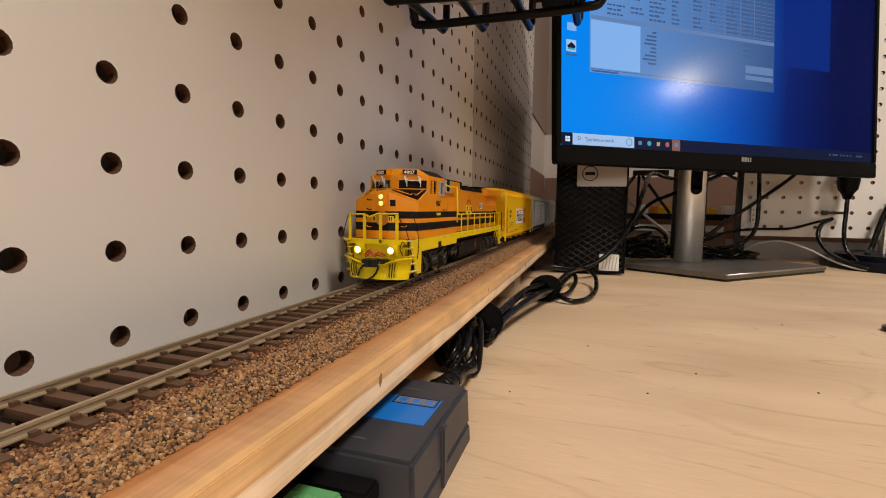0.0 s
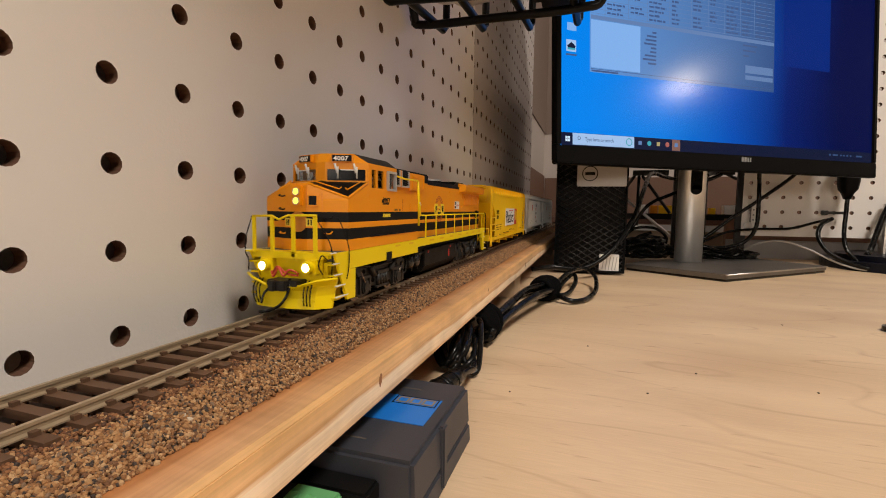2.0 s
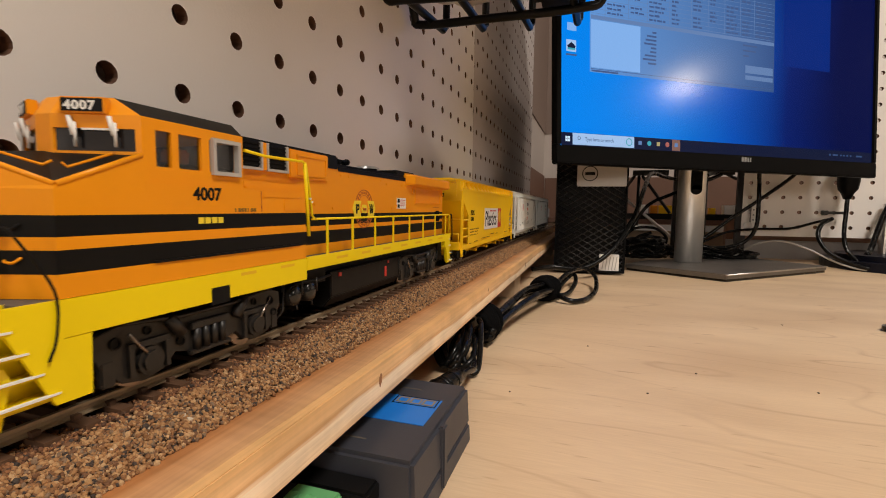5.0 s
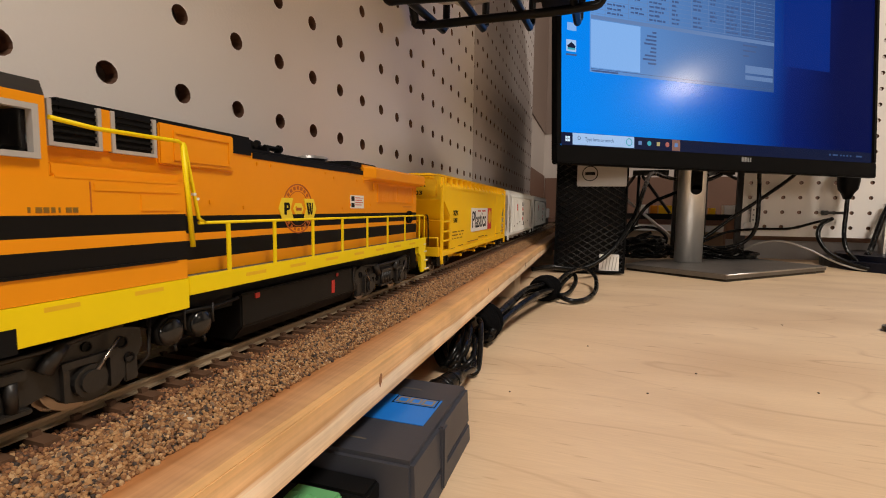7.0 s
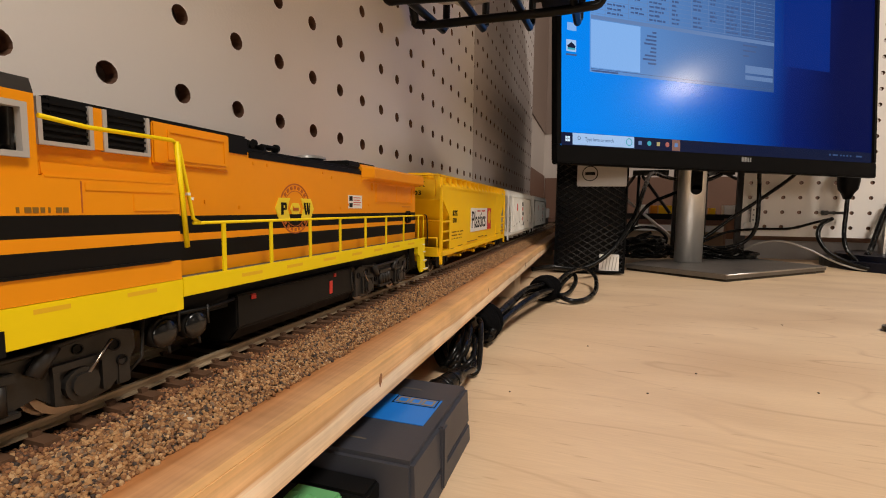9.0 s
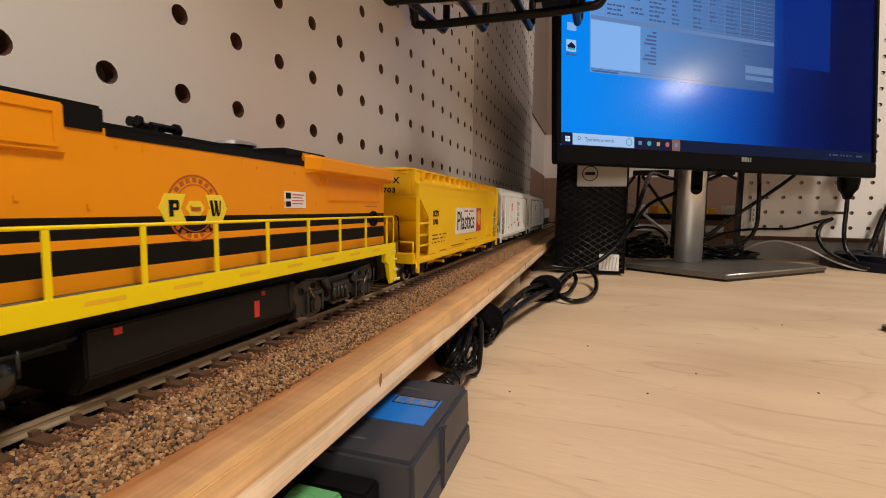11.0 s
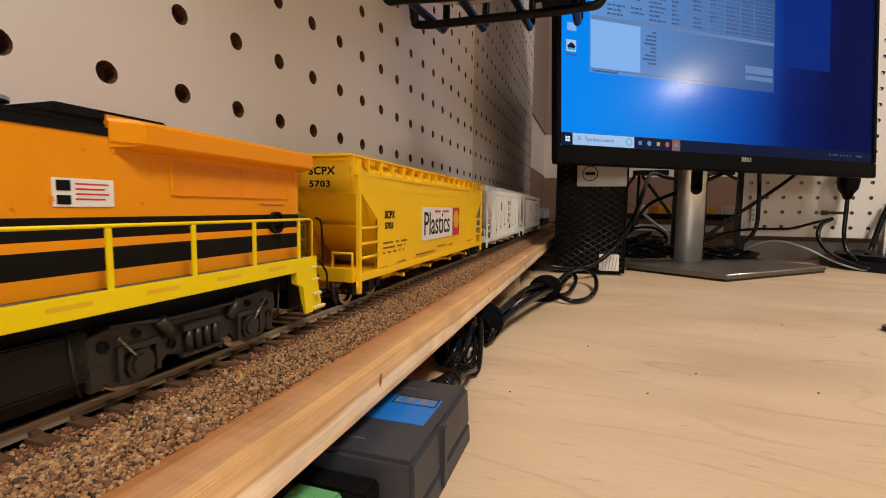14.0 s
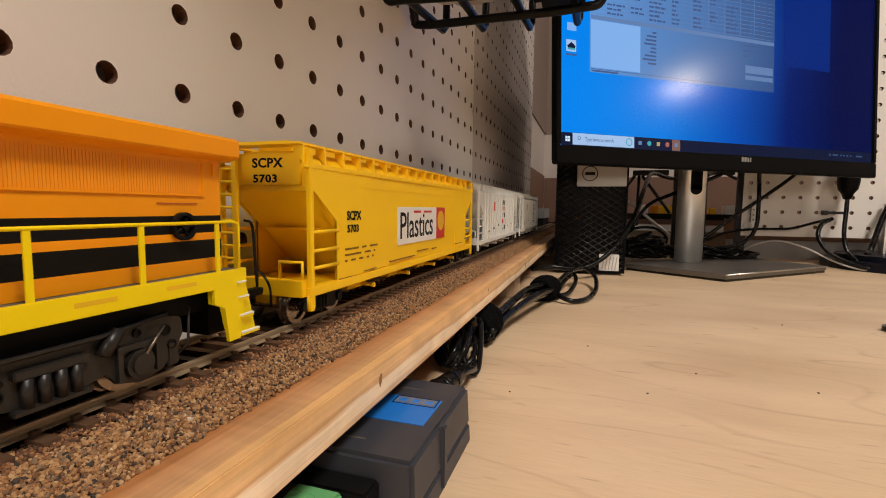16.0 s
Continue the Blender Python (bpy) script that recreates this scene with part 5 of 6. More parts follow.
    part("red_wire", wires((0.00038, [(-0.0062, 0.0000, 0.0152), (-0.0040, -0.0018, 0.0138), (-0.0018, -0.0020, 0.0168), (0.0006, -0.0024, 0.0142), (0.0026, -0.0020, 0.0164), (0.0050, 0.0000, 0.0148)]), (0.00038, [(-0.0056, 0.0000, 0.0148), (-0.0025, -0.0014, 0.0172), (0.0012, -0.0016, 0.0150), (0.0048, 0.0000, 0.0142)]), curved=True), M_WIRE_RED, t, "loose red wire loop")
    for x in (-0.0092, 0.0086):
        bm = bmesh.new()
        disc(bm, (x, 0.0012, 0.0172), "y", 0.0022, -0.0026, 16, 0.0015)
        lamp_body = part("ditch_light", bm, M_YELLOW, t, "round ditch light")
        bm = bmesh.new()
        disc(bm, (x, -0.0004, 0.0172), "y", 0.00155, -0.0008, 16)
        part("bulb", bm, M_GLOW, lamp_body, "glowing white bulb")
    # front railing
    rail = wires((0.00042, [(-0.0160, 0.0030, 0.0345), (-0.0071, 0.0020, 0.0347), (-0.0040, 0.0016, 0.0334), (0.0, 0.0015, 0.0349), (0.0085, 0.0018, 0.0350), (0.0112, 0.0020, 0.0350)]))
    part("front_rail", rail, M_YELLOW, t, "yellow end railing")
    for x, y in ((-0.0157, 0.0030), (-0.0071, 0.0020), (0.0020, 0.0015), (0.0105, 0.0020)):
        part("rail_post", boxes((x - 0.0007, x + 0.0007, y - 0.0003, y + 0.0003, 0.0205, 0.0345)), M_YELLOW, t)
    for pts in ([(0.0082, 0.0035, 0.0340), (0.0110, 0.0030, 0.0330), (0.0155, 0.0040, 0.0240), (0.0158, 0.0036, 0.0130)], [(0.0165, 0.0060, 0.0345), (0.0175, 0.0066, 0.0330), (0.0182, 0.0112, 0.0240), (0.0182, 0.0112, 0.0165), (0.0182, 0.0098, 0.0125)],
                [(-0.0164, 0.0028, 0.0345), (-0.0180, 0.0014, 0.0270), (-0.0182, 0.0012, 0.0215), (-0.0168, 0.0010, 0.0190), (-0.0172, 0.0014, 0.0150)], [(0.0150, 0.0020, 0.0200), (0.0142, 0.0000, 0.0215), (0.0132, -0.0004, 0.0180), (0.0142, 0.0006, 0.0150)]):
        part("grab_iron", wires((0.00021, pts), curved=True), M_BLACK, t, "thin black grab iron")
    # cab and nose
    low = [(-0.0175, 0.0124), (-0.0036, 0.0074), (0.0036, 0.0074), (0.0175, 0.0124), (0.0175, 0.0815), (-0.0175, 0.0815)]
    part("cab_body", layers(low, [0.0223, 0.0264, 0.0304, 0.0326, 0.0362, 0.0405], [0, 1, 0, 1, 0]), paints, t, "orange cab side with black bands")
    part("cab_body", layers([(-0.0175, 0.0288), (0.0175, 0.0288), (0.0175, 0.0815), (-0.0175, 0.0815)], [0.0405, 0.0426], [0]), paints, t)
    # sloping nose roof, low at the outer corners
    bm = bmesh.new()
    ring0 = [(x, y, 0.0405) for x, y in low[:4]] + [(0.0175, 0.0300, 0.0405), (-0.0175, 0.0300, 0.0405)]
    ring1 = [(-0.0174, 0.0126, 0.0412), (-0.0036, 0.0079, 0.0464), (0.0036, 0.0079, 0.0464), (0.0174, 0.0126, 0.0412), (0.0172, 0.0300, 0.0482), (-0.0172, 0.0300, 0.0482)]
    va, vb = [bm.verts.new(p) for p in ring0], [bm.verts.new(p) for p in ring1]
    for k in range(6):
        l = (k + 1) % 6
        bm.faces.new((va[k], va[l], vb[l], vb[k]))
    mid = [bm.verts.new((0, 0.0222, 0.0482))]
    for k, m in ((0, 1), (1, 0), (2, 1), (3, 1), (4, 1), (5, 1)):
        f = bm.faces.new((vb[k], vb[(k + 1) % 6], mid[0]))
        f.material_index = m
    part("nose_roof", bm, paints, t, "sloping nose with black anti-glare panel")
    for s_ in (-1, 1):
        part("nose_trim", wires((0.00055, [(s_ * 0.0036, 0.0082, 0.0464), (s_ * 0.0172, 0.0129, 0.0413)]), (0.00055, [(s_ * 0.0172, 0.0129, 0.0413), (s_ * 0.0171, 0.0285, 0.0477)])), M_ORANGE, t)
        part("nose_grab", wires((0.00026, [(s_ * 0.0046, 0.0100, 0.0474), (s_ * 0.0128, 0.0140, 0.0446), (s_ * 0.0131, 0.0152, 0.0454)]), (0.00026, [(s_ * 0.0140, 0.0162, 0.0452), (s_ * 0.0146, 0.0166, 0.0444), (s_ * 0.0160, 0.0235, 0.0474)])), M_ORANGE, t, "orange grab iron on the black panel")
    # upper cab with window openings
    up = [(-0.0172, 0.0286), (-0.0020, 0.0222), (0.0020, 0.0222), (0.0172, 0.0286), (0.0172, 0.0558), (-0.0172, 0.0558)]
    part("cab_sill", layers(up, [0.0426, 0.0458], [0]), [M_ORANGE], t)
    part("cab_lintel", layers(up, [0.0530, 0.0552], [0]), [M_ORANGE], t)
    roof_plan = [(-0.0165, 0.0290), (-0.0020, 0.0226), (0.0020, 0.0226), (0.0165, 0.0290), (0.0165, 0.0552), (-0.0165, 0.0552)]
    bm = bmesh.new()
    tops = [(-0.0110, 0.0282), (-0.0020, 0.0244), (0.0020, 0.0244), (0.0110, 0.0282), (0.0110, 0.0590), (-0.0110, 0.0590)]
    va, vb = [bm.verts.new((x, y, 0.0552)) for x, y in up], [bm.verts.new((x, y, 0.0588)) for x, y in tops]
    for k in range(6):
        l = (k + 1) % 6
        f = bm.faces.new((va[k], va[l], vb[l], vb[k]))
        f.material_index = 0 if k in (0, 1, 2) else 1
    f = bm.faces.new(vb)
    f.material_index = 1
    bm.faces.new(va[::-1])
    part("cab_roof", bm, paints, t, "black cab roof with orange brow")
    part("window_post", boxes((-0.0020, 0.0020, 0.0222, 0.0234, 0.0458, 0.0530)), M_ORANGE, t)
    lerp = lambda a, b, k: (a[0] + (b[0] - a[0]) * k, a[1] + (b[1] - a[1]) * k)
    for s_ in (-1, 1):
        p, q = (s_ * 0.0020, 0.0222), (s_ * 0.0172, 0.0286)
        for k0, k1 in ((0.0, 0.03), (0.93, 1.0)):
            a, b = lerp(p, q, k0), lerp(p, q, k1)
            bm = bmesh.new()
            prism(bm, [a, b, (b[0], b[1] + 0.0010), (a[0], a[1] + 0.0010)], 0.0458, 0.0530)
            part("window_post", bm, M_ORANGE, t)
        bm = bmesh.new()
        a, b = lerp(p, q, 0.03), lerp(p, q, 0.93)
        prism(bm, [a, b, (b[0], b[1] + 0.0012), (a[0], a[1] + 0.0012)], 0.0458, 0.0483)
        prism(bm, [a, b, (b[0], b[1] + 0.0012), (a[0], a[1] + 0.0012)], 0.0526, 0.0530)
        part("window_frame", bm, M_ORANGE, t)
        bm = bmesh.new()
        prism(bm, [(a[0], a[1] + 0.0005), (b[0], b[1] + 0.0005), (b[0], b[1] + 0.0007), (a[0], a[1] + 0.0007)], 0.0483, 0.0526)
        part("windscreen", bm, M_DARKGLASS if s_ > 0 else M_GLASS, t, "dark windscreen pane" if s_ > 0 else "clear windscreen pane")
        bm = bmesh.new()
        c0, c1 = lerp(p, q, 0.36), lerp(p, q, 0.74)
        prism(bm, [(c0[0], c0[1] - 0.0004), (c1[0], c1[1] - 0.0004), (c1[0], c1[1] + 0.0002), (c0[0], c0[1] + 0.0002)], 0.0522, 0.0526)
        part("sun_visor", bm, M_WHITE, t, "narrow white visor bar")
        # wipers
        for k in (0.30, 0.74):
            c = lerp(p, q, k)
            part("wiper", wires((0.00044, [(c[0] - 0.0010, c[1] - 0.0009, 0.0548), (c[0] - 0.0001, c[1] - 0.0008, 0.0512)]), (0.00030, [(c[0] + 0.0003, c[1] - 0.0008, 0.0536), (c[0] + 0.0001, c[1] - 0.0006, 0.0490)]), seg=6), M_WHITE, t, "pale wiper arm and blade")
        # number board
        ang = math.atan2(0.0064, s_ * 0.0152) if s_ > 0 else -math.atan2(0.0064, 0.0152)
        c = lerp(p, q, 0.40)
        nb = part("number_board", boxes((-0.0042, 0.0042, -0.0006, 0.0012, 0.0, 0.0030)), M_ORANGE, t, "raised number board", bevel=0.0002)
        nb.matrix_basis = Matrix.Translation((c[0], c[1] - 0.0003, 0.0553)) @ Matrix.Rotation(ang, 4, "Z")
        part("board_face", boxes((-0.0037, 0.0037, -0.00075, -0.0006, 0.0003, 0.0027)), M_BLACK, nb)
        lettering("board_number", "4007", 0.0023, M_WHITE, nb, FRONT, (-0.0032, -0.00078, 0.00065), 1.13, 1.1, bold=0.00008)
        # side windows
        xs_ = sorted((s_ * 0.0160, s_ * 0.0172))
        for y0, y1 in ((0.0286, 0.0316), (0.0353, 0.0370), (0.0430, 0.0452), (0.0540, 0.0558)):
            part("window_post", boxes((*xs_, y0, y1, 0.0458, 0.0530)), M_ORANGE, t)
        for y0, y1 in ((0.0316, 0.0353), (0.0370, 0.0430)):
            part("side_window", boxes((*sorted((s_ * 0.0163, s_ * 0.0165)), y0, y1, 0.0458, 0.0530)), M_GLASS, t)
        fx = sorted((s_ * 0.0166, s_ * 0.0181))
        part("window_trim", boxes((*fx, 0.0456, 0.0465, 0.0451, 0.0535), (*fx, 0.0534, 0.0543, 0.0451, 0.0535), (*fx, 0.0465, 0.0534, 0.0451, 0.0460), (*fx, 0.0465, 0.0534, 0.0526, 0.0535)), M_FRAME_GREY, t, "pale grey framed sliding window")
        part("side_window", boxes((*sorted((s_ * 0.0163, s_ * 0.0165)), 0.0455, 0.0534, 0.0460, 0.0526)), M_GLASS, t)
    part("cab_interior", boxes((-0.0150, 0.0150, 0.0330, 0.0545, 0.0430, 0.0470), (-0.0150, 0.0150, 0.0535, 0.0550, 0.0470, 0.0535)), M_BLACK, t, "dark cab interior")
    part("seat", boxes((0.0080, 0.0130, 0.0400, 0.0440, 0.0470, 0.0505)), M_RUST, t, bevel=0.0006)
    # nose fittings
    part("headlight_box", boxes((-0.0019, 0.0019, 0.0062, 0.0080, 0.0384, 0.0454)), M_ORANGE, t, bevel=0.0002)
    for z in (0.0401, 0.0434):
        bm = bmesh.new()
        disc(bm, (0, 0.0062, z), "y", 0.0014, -0.0004, 18, 0.0011)
        hl = part("headlight", bm, M_SILVER, t, "round headlight")
        bm = bmesh.new()
        disc(bm, (0, 0.0062, z), "y", 0.0011, -0.0003, 16)
        part("bulb", bm, M_GLOW_Y, hl, "glowing yellow bulb")
    tilt = Matrix.Translation((0.0036, 0.0074, 0)) @ Matrix.Rotation(math.atan2(0.0050, 0.0139), 4, "Z")
    tilt_far = Matrix.Translation((-0.0036, 0.0074, 0)) @ Matrix.Rotation(-math.atan2(0.0050, 0.0139), 4, "Z")

    def on_nose(name, mat, turn, *dims, label=""):
        bm = boxes(*dims)
        bmesh.ops.transform(bm, matrix=turn, verts=bm.verts)
        part(name, bm, mat, t, label)

    on_nose("door_window", M_ORANGE, tilt, (0.0002, 0.0007, -0.0004, 0.0008, 0.0382, 0.0424), (0.0035, 0.0040, -0.0004, 0.0008, 0.0382, 0.0424), (0.0007, 0.0035, -0.0004, 0.0008, 0.0382, 0.0387), (0.0007, 0.0035, -0.0004, 0.0008, 0.0419, 0.0424), label="square nose door window")
    on_nose("door_pane", M_DARKGLASS, tilt, (0.0007, 0.0035, -0.00012, 0.0007, 0.0387, 0.0419))
    on_nose("door_edge", M_GRILLE, tilt, (0.0054, 0.0056, -0.00015, 0.0002, 0.0363, 0.0432), (-0.0003, -0.0001, -0.00015, 0.0002, 0.0363, 0.0450))
    bm = bmesh.new()
    disc(bm, (0, 0.0074, 0.0326), "y", 0.0036, -0.00012, 26)
    disc(bm, (0, 0.0073, 0.0326), "y", 0.0037, -0.00015, 26, 0.0034)
    part("nose_emblem", bm, M_EMBLEM, t, "round amber emblem")
    for turn, d in ((tilt, 1), (tilt_far, -1)):
        on_nose("emblem_bar", M_LOGO_Y, turn, (*sorted((-d * 0.0004, d * 0.0026)), -0.0002, 0.0002, 0.0310, 0.0338))
        on_nose("emblem_mark", M_BLACK, turn, (*sorted((d * 0.0003, d * 0.0008)), -0.0003, -0.0001, 0.0314, 0.0334), (*sorted((d * 0.0013, d * 0.0018)), -0.0003, -0.0001, 0.0314, 0.0334))
    for x, y, z, m in ((-0.0076, 0.0088, 0.0424, M_BLACK), (-0.0076, 0.0088, 0.0376, M_BLACK), (-0.0076, 0.0088, 0.0334, M_ORANGE), (-0.0076, 0.0088, 0.0288, M_ORANGE), (0.0108, 0.0100, 0.0290, M_ORANGE), (0.0108, 0.0100, 0.0345, M_BLACK)):
        part("lift_ring", wires((0.00024, [(x - 0.0013, y + 0.0004, z), (x - 0.0012, y - 0.0006, z - 0.0004), (x + 0.0008, y - 0.0006, z - 0.0006), (x + 0.0014, y + 0.0004, z + 0.0002)]), curved=True), m, t)
    lettering("cab_number", "4007", 0.0040, M_BLACK, t, SIDE, (0.01753, 0.0400, 0.0393), 1.0, 1.0, bold=0.00012)
    lettering("cab_number", "4007", 0.0036, M_BLACK, t, SIDE @ Matrix.Rotation(math.pi, 4, "Y"), (-0.01753, 0.0490, 0.0395), 1.0, 1.0)
    for k in range(4):
        part("mark_bar", boxes((0.01752, 0.01762, 0.0412 + k * 0.0019, 0.0427 + k * 0.0019, 0.0340, 0.0354)), M_LOGO_Y, t, "small yellow letter bar")
    for k, w in enumerate((0.0004, 0.0009, 0.0008, 0.0006, 0.0003, 0.0009, 0.0008)):
        part("print_bar", boxes((0.01752, 0.01760, 0.0523 + k * 0.0011, 0.0523 + k * 0.0011 + w, 0.0366, 0.0375)), M_PRINT, t)
    # body behind the cab
    part("battery_box", side_plate(-0.0168, 0.0168, [(0.0562, 0.0426), (0.0808, 0.0426), (0.0808, 0.0444), (0.0562, 0.0448)]), M_ORANGE, t, bevel=0.0002)
    part("ledge", boxes((0.0166, 0.0176, 0.0562, 0.0806, 0.0422, 0.0430)), M_ORANGE, t, bevel=0.0002)
    part("access_door", boxes((0.0174, 0.01772, 0.0712, 0.0798, 0.0368, 0.0400)), M_ORANGE, t, "recessed-edge access door", bevel=0.0001)
    part("access_door", boxes((0.0174, 0.01768, 0.0625, 0.0800, 0.0404, 0.0418)), M_ORANGE, t, bevel=0.0001)
    part("panel_line", boxes((0.01745, 0.01762, 0.0618, 0.0620, 0.0366, 0.0420)), M_RUST, t)
    part("belt_line", boxes((0.0174, 0.01785, 0.0300, 0.0790, 0.0264, 0.0269)), M_STRIPE, t)
    # long hood
    hood = [(-0.0135, 0.0559), (0.0135, 0.0559), (0.0135, 0.2285), (-0.0135, 0.2285)]
    part("long_hood", layers(hood, [0.0223, 0.0256, 0.0300, 0.0317, 0.0357, 0.0522], [0, 1, 0, 1, 0]), paints, t, "orange hood with black bands")
    rnd_ = random.Random(4)
    for k in range(16):
        y, z = 0.092 + k * 0.0056, rnd_.choice((0.0372, 0.0385, 0.0478, 0.0490))
        part("latch", boxes((0.0134, 0.0138, y, y + 0.0006, z, z + 0.0009)), M_ORANGE, t)
    part("roof_edge", boxes((-0.0137, 0.0137, 0.1073, 0.1700, 0.0508, 0.0524)), M_BLACK, t)
    part("hood_roof", boxes((-0.013, 0.013, 0.0600, 0.1965, 0.0522, 0.0535)), M_BLACK, t, "black hood roof", bevel=0.0004)
    part("exhaust_box", boxes((-0.0138, 0.0138, 0.0595, 0.1072, 0.0508, 0.0562)), M_BLACK, t, bevel=0.0006)
    part("raised_panel", boxes((0.013, 0.0143, 0.0786, 0.0998, 0.0466, 0.0553)), M_ORANGE, t, "orange side box", bevel=0.0003)
    part("louvre_post", boxes((0.0133, 0.0142, 0.0668, 0.0686, 0.0480, 0.0555)), M_ORANGE, t)
    part("raised_panel", boxes((-0.0143, -0.013, 0.0812, 0.0992, 0.0468, 0.0550)), M_ORANGE, t, bevel=0.0003)
    part("panel_frame", boxes((0.0142, 0.0146, 0.0820, 0.0984, 0.0535, 0.0541), (0.0142, 0.0146, 0.0820, 0.0984, 0.0477, 0.0483), (0.0142, 0.0146, 0.0820, 0.0826, 0.0483, 0.0535), (0.0142, 0.0146, 0.0978, 0.0984, 0.0483, 0.0535)), M_ORANGE, t)
    for y0, y1 in ((0.0585, 0.0660), (0.0692, 0.0772)):
        part("louvre_frame", boxes((0.0133, 0.0145, y0 - 0.0007, y0, 0.0478, 0.0555), (0.0133, 0.0145, y1, y1 + 0.0007, 0.0478, 0.0555), (0.0133, 0.0145, y0, y1, 0.0478, 0.0485)), M_FRAME_GREY, t, "pale grey framed louvre")
        part("louvre_back", boxes((0.0133, 0.0136, y0, y1, 0.0486, 0.0555)), M_BLACK, t)
        for k in range(6):
            z = 0.0492 + k * 0.0011
            part("louvre_slat", boxes((0.0135, 0.0141, y0, y1, z, z + 0.0005)), M_BLACK, t)
    # horn cluster and fan
    horn = bmesh.new()
    for o, l in ((-0.0024, 0.006), (0.0, 0.009), (0.0024, 0.0065)):
        tube(horn, [(o, 0.126, 0.0566), (o, 0.126 + l, 0.0566)], 0.0007, 8, 1, False)
        disc(horn, (o, 0.126 + l, 0.0566), "y", 0.0013, 0.0010, 12)
    for o in (-0.0012, 0.0012):
        disc(horn, (o, 0.1245, 0.0572), "y", 0.0012, -0.0008, 12)
    box(horn, -0.0030, 0.0030, 0.1265, 0.1275, 0.0534, 0.0566)
    part("horn", horn, M_BLACK, t, "black three-chime horn")
    fan = bmesh.new()
    disc(fan, (0, 0.1553, 0.0535), "z", 0.0050, 0.0022, 28)
    part("fan_housing", fan, M_BLACK, t)
    fan = bmesh.new()
    disc(fan, (0, 0.1558, 0.0557), "z", 0.0057, 0.0007, 28)
    disc(fan, (0, 0.1558, 0.0564), "z", 0.0046, 0.0004, 28)
    part("fan_cap", fan, M_SILVER, t, "silver round fan cap")
    part("roof_hatch", boxes((-0.013, 0.013, 0.1611, 0.1833, 0.0535, 0.0556)), M_BLACK, t, bevel=0.0004)
    # radiator wings at the rear
    half_ = [(0.0135, 0.0488), (0.0166, 0.0496), (0.0170, 0.0500), (0.0170, 0.0536), (0.0164, 0.0543), (0.0135, 0.0549)]
    ring_ = half_ + [(-x, z) for x, z in half_[::-1]]
    ring2 = [(x * (0.82 if abs(x) > 0.0140 else 1), z) for x, z in ring_]
    part("radiator_wing", loft_y([(0.1698, ring2), (0.1748, ring_), (0.2315, ring_)]), M_ORANGE, t, "overhanging orange radiator housing")
    part("grille_frame", boxes((0.0133, 0.0139, 0.1828, 0.2235, 0.0402, 0.0406), (0.0133, 0.0139, 0.1828, 0.1834, 0.0406, 0.0478), (0.0133, 0.0139, 0.2229, 0.2235, 0.0406, 0.0478), (0.0133, 0.0138, 0.2041, 0.2044, 0.0406, 0.0478)), M_ORANGE, t)
    gr = bmesh.new()
    for k in range(64):
        y = 0.1840 + k * 0.00060
        box(gr, 0.0133, 0.01358, y, y + 0.00042, 0.0406, 0.0478)
    tagged(part("grille", gr, M_GRILLE, t, "fine upright grille bars"), kind="stuff")
    part("vent_line", boxes((0.0134, 0.0137, 0.2110, 0.2215, 0.0383, 0.0386)), M_RUST, t)
    for k in range(2):
        part("gusset", boxes((0.0133, 0.0141, 0.1790 + k * 0.047, 0.1798 + k * 0.047, 0.0450, 0.0480)), M_ORANGE, t)
    wheel = bmesh.new()
    disc(wheel, (0.0137, 0.2170, 0.0334), "x", 0.0031, 0.0012, 22, 0.0024)
    disc(wheel, (0.0137, 0.2170, 0.0334), "x", 0.0009, 0.0012, 10)
    for k in range(5):
        a = 2 * math.pi * k / 5
        tube(wheel, [(0.0143, 0.2170, 0.0334), (0.0143, 0.2170 + 0.0026 * math.cos(a), 0.0334 + 0.0026 * math.sin(a))], 0.0003, 5, 1, False)
    part("brake_wheel", wheel, M_BLACK, t, "black hand brake wheel")
    ladder = [(0.0003, [(0.0055, 0.2312, 0.0225), (0.0055, 0.2312, 0.0500)]), (0.0003, [(0.0085, 0.2312, 0.0225), (0.0085, 0.2312, 0.0500)])]
    for k in range(9):
        ladder.append((0.00028, [(0.0055, 0.2312, 0.024 + k * 0.003), (0.0085, 0.2312, 0.024 + k * 0.003)]))
    part("rear_ladder", wires(*ladder), M_YELLOW, t)
    # logo and sticker on the hood
    cy, cz = 0.1272, 0.0374
    em = bmesh.new()
    disc(em, (0.0134, cy, cz), "x", 0.0077, 0.00025, 36, 0.0073)
    disc(em, (0.0134, cy, cz), "x", 0.0055, 0.00022, 30, 0.0053)
    part("hood_emblem", em, M_RUST, t, "round dark orange emblem ring")
    hx = bmesh.new()
    for c, w in ((cy - 0.0058, 0.0038), (cy + 0.0058, 0.0038)):
        pts = [(c - w, cz), (c - w * 0.55, cz + 0.0032), (c + w * 0.8, cz + 0.0032), (c + w * 0.45, cz), (c + w * 0.8, cz - 0.0032), (c - w * 0.55, cz - 0.0032)]
        if c > cy:
            pts = [(2 * c - y, z) for y, z in pts]
        lo, hi = [hx.verts.new((0.0134, y, z)) for y, z in pts], [hx.verts.new((0.0138, y, z)) for y, z in pts]
        hx.faces.new(lo)
        hx.faces.new(hi)
        for k in range(6):
            l = (k + 1) % 6
            hx.faces.new((lo[k], lo[l], hi[l], hi[k]))
    part("emblem_shield", hx, M_LOGO_Y, t, "bright yellow arrow shields")
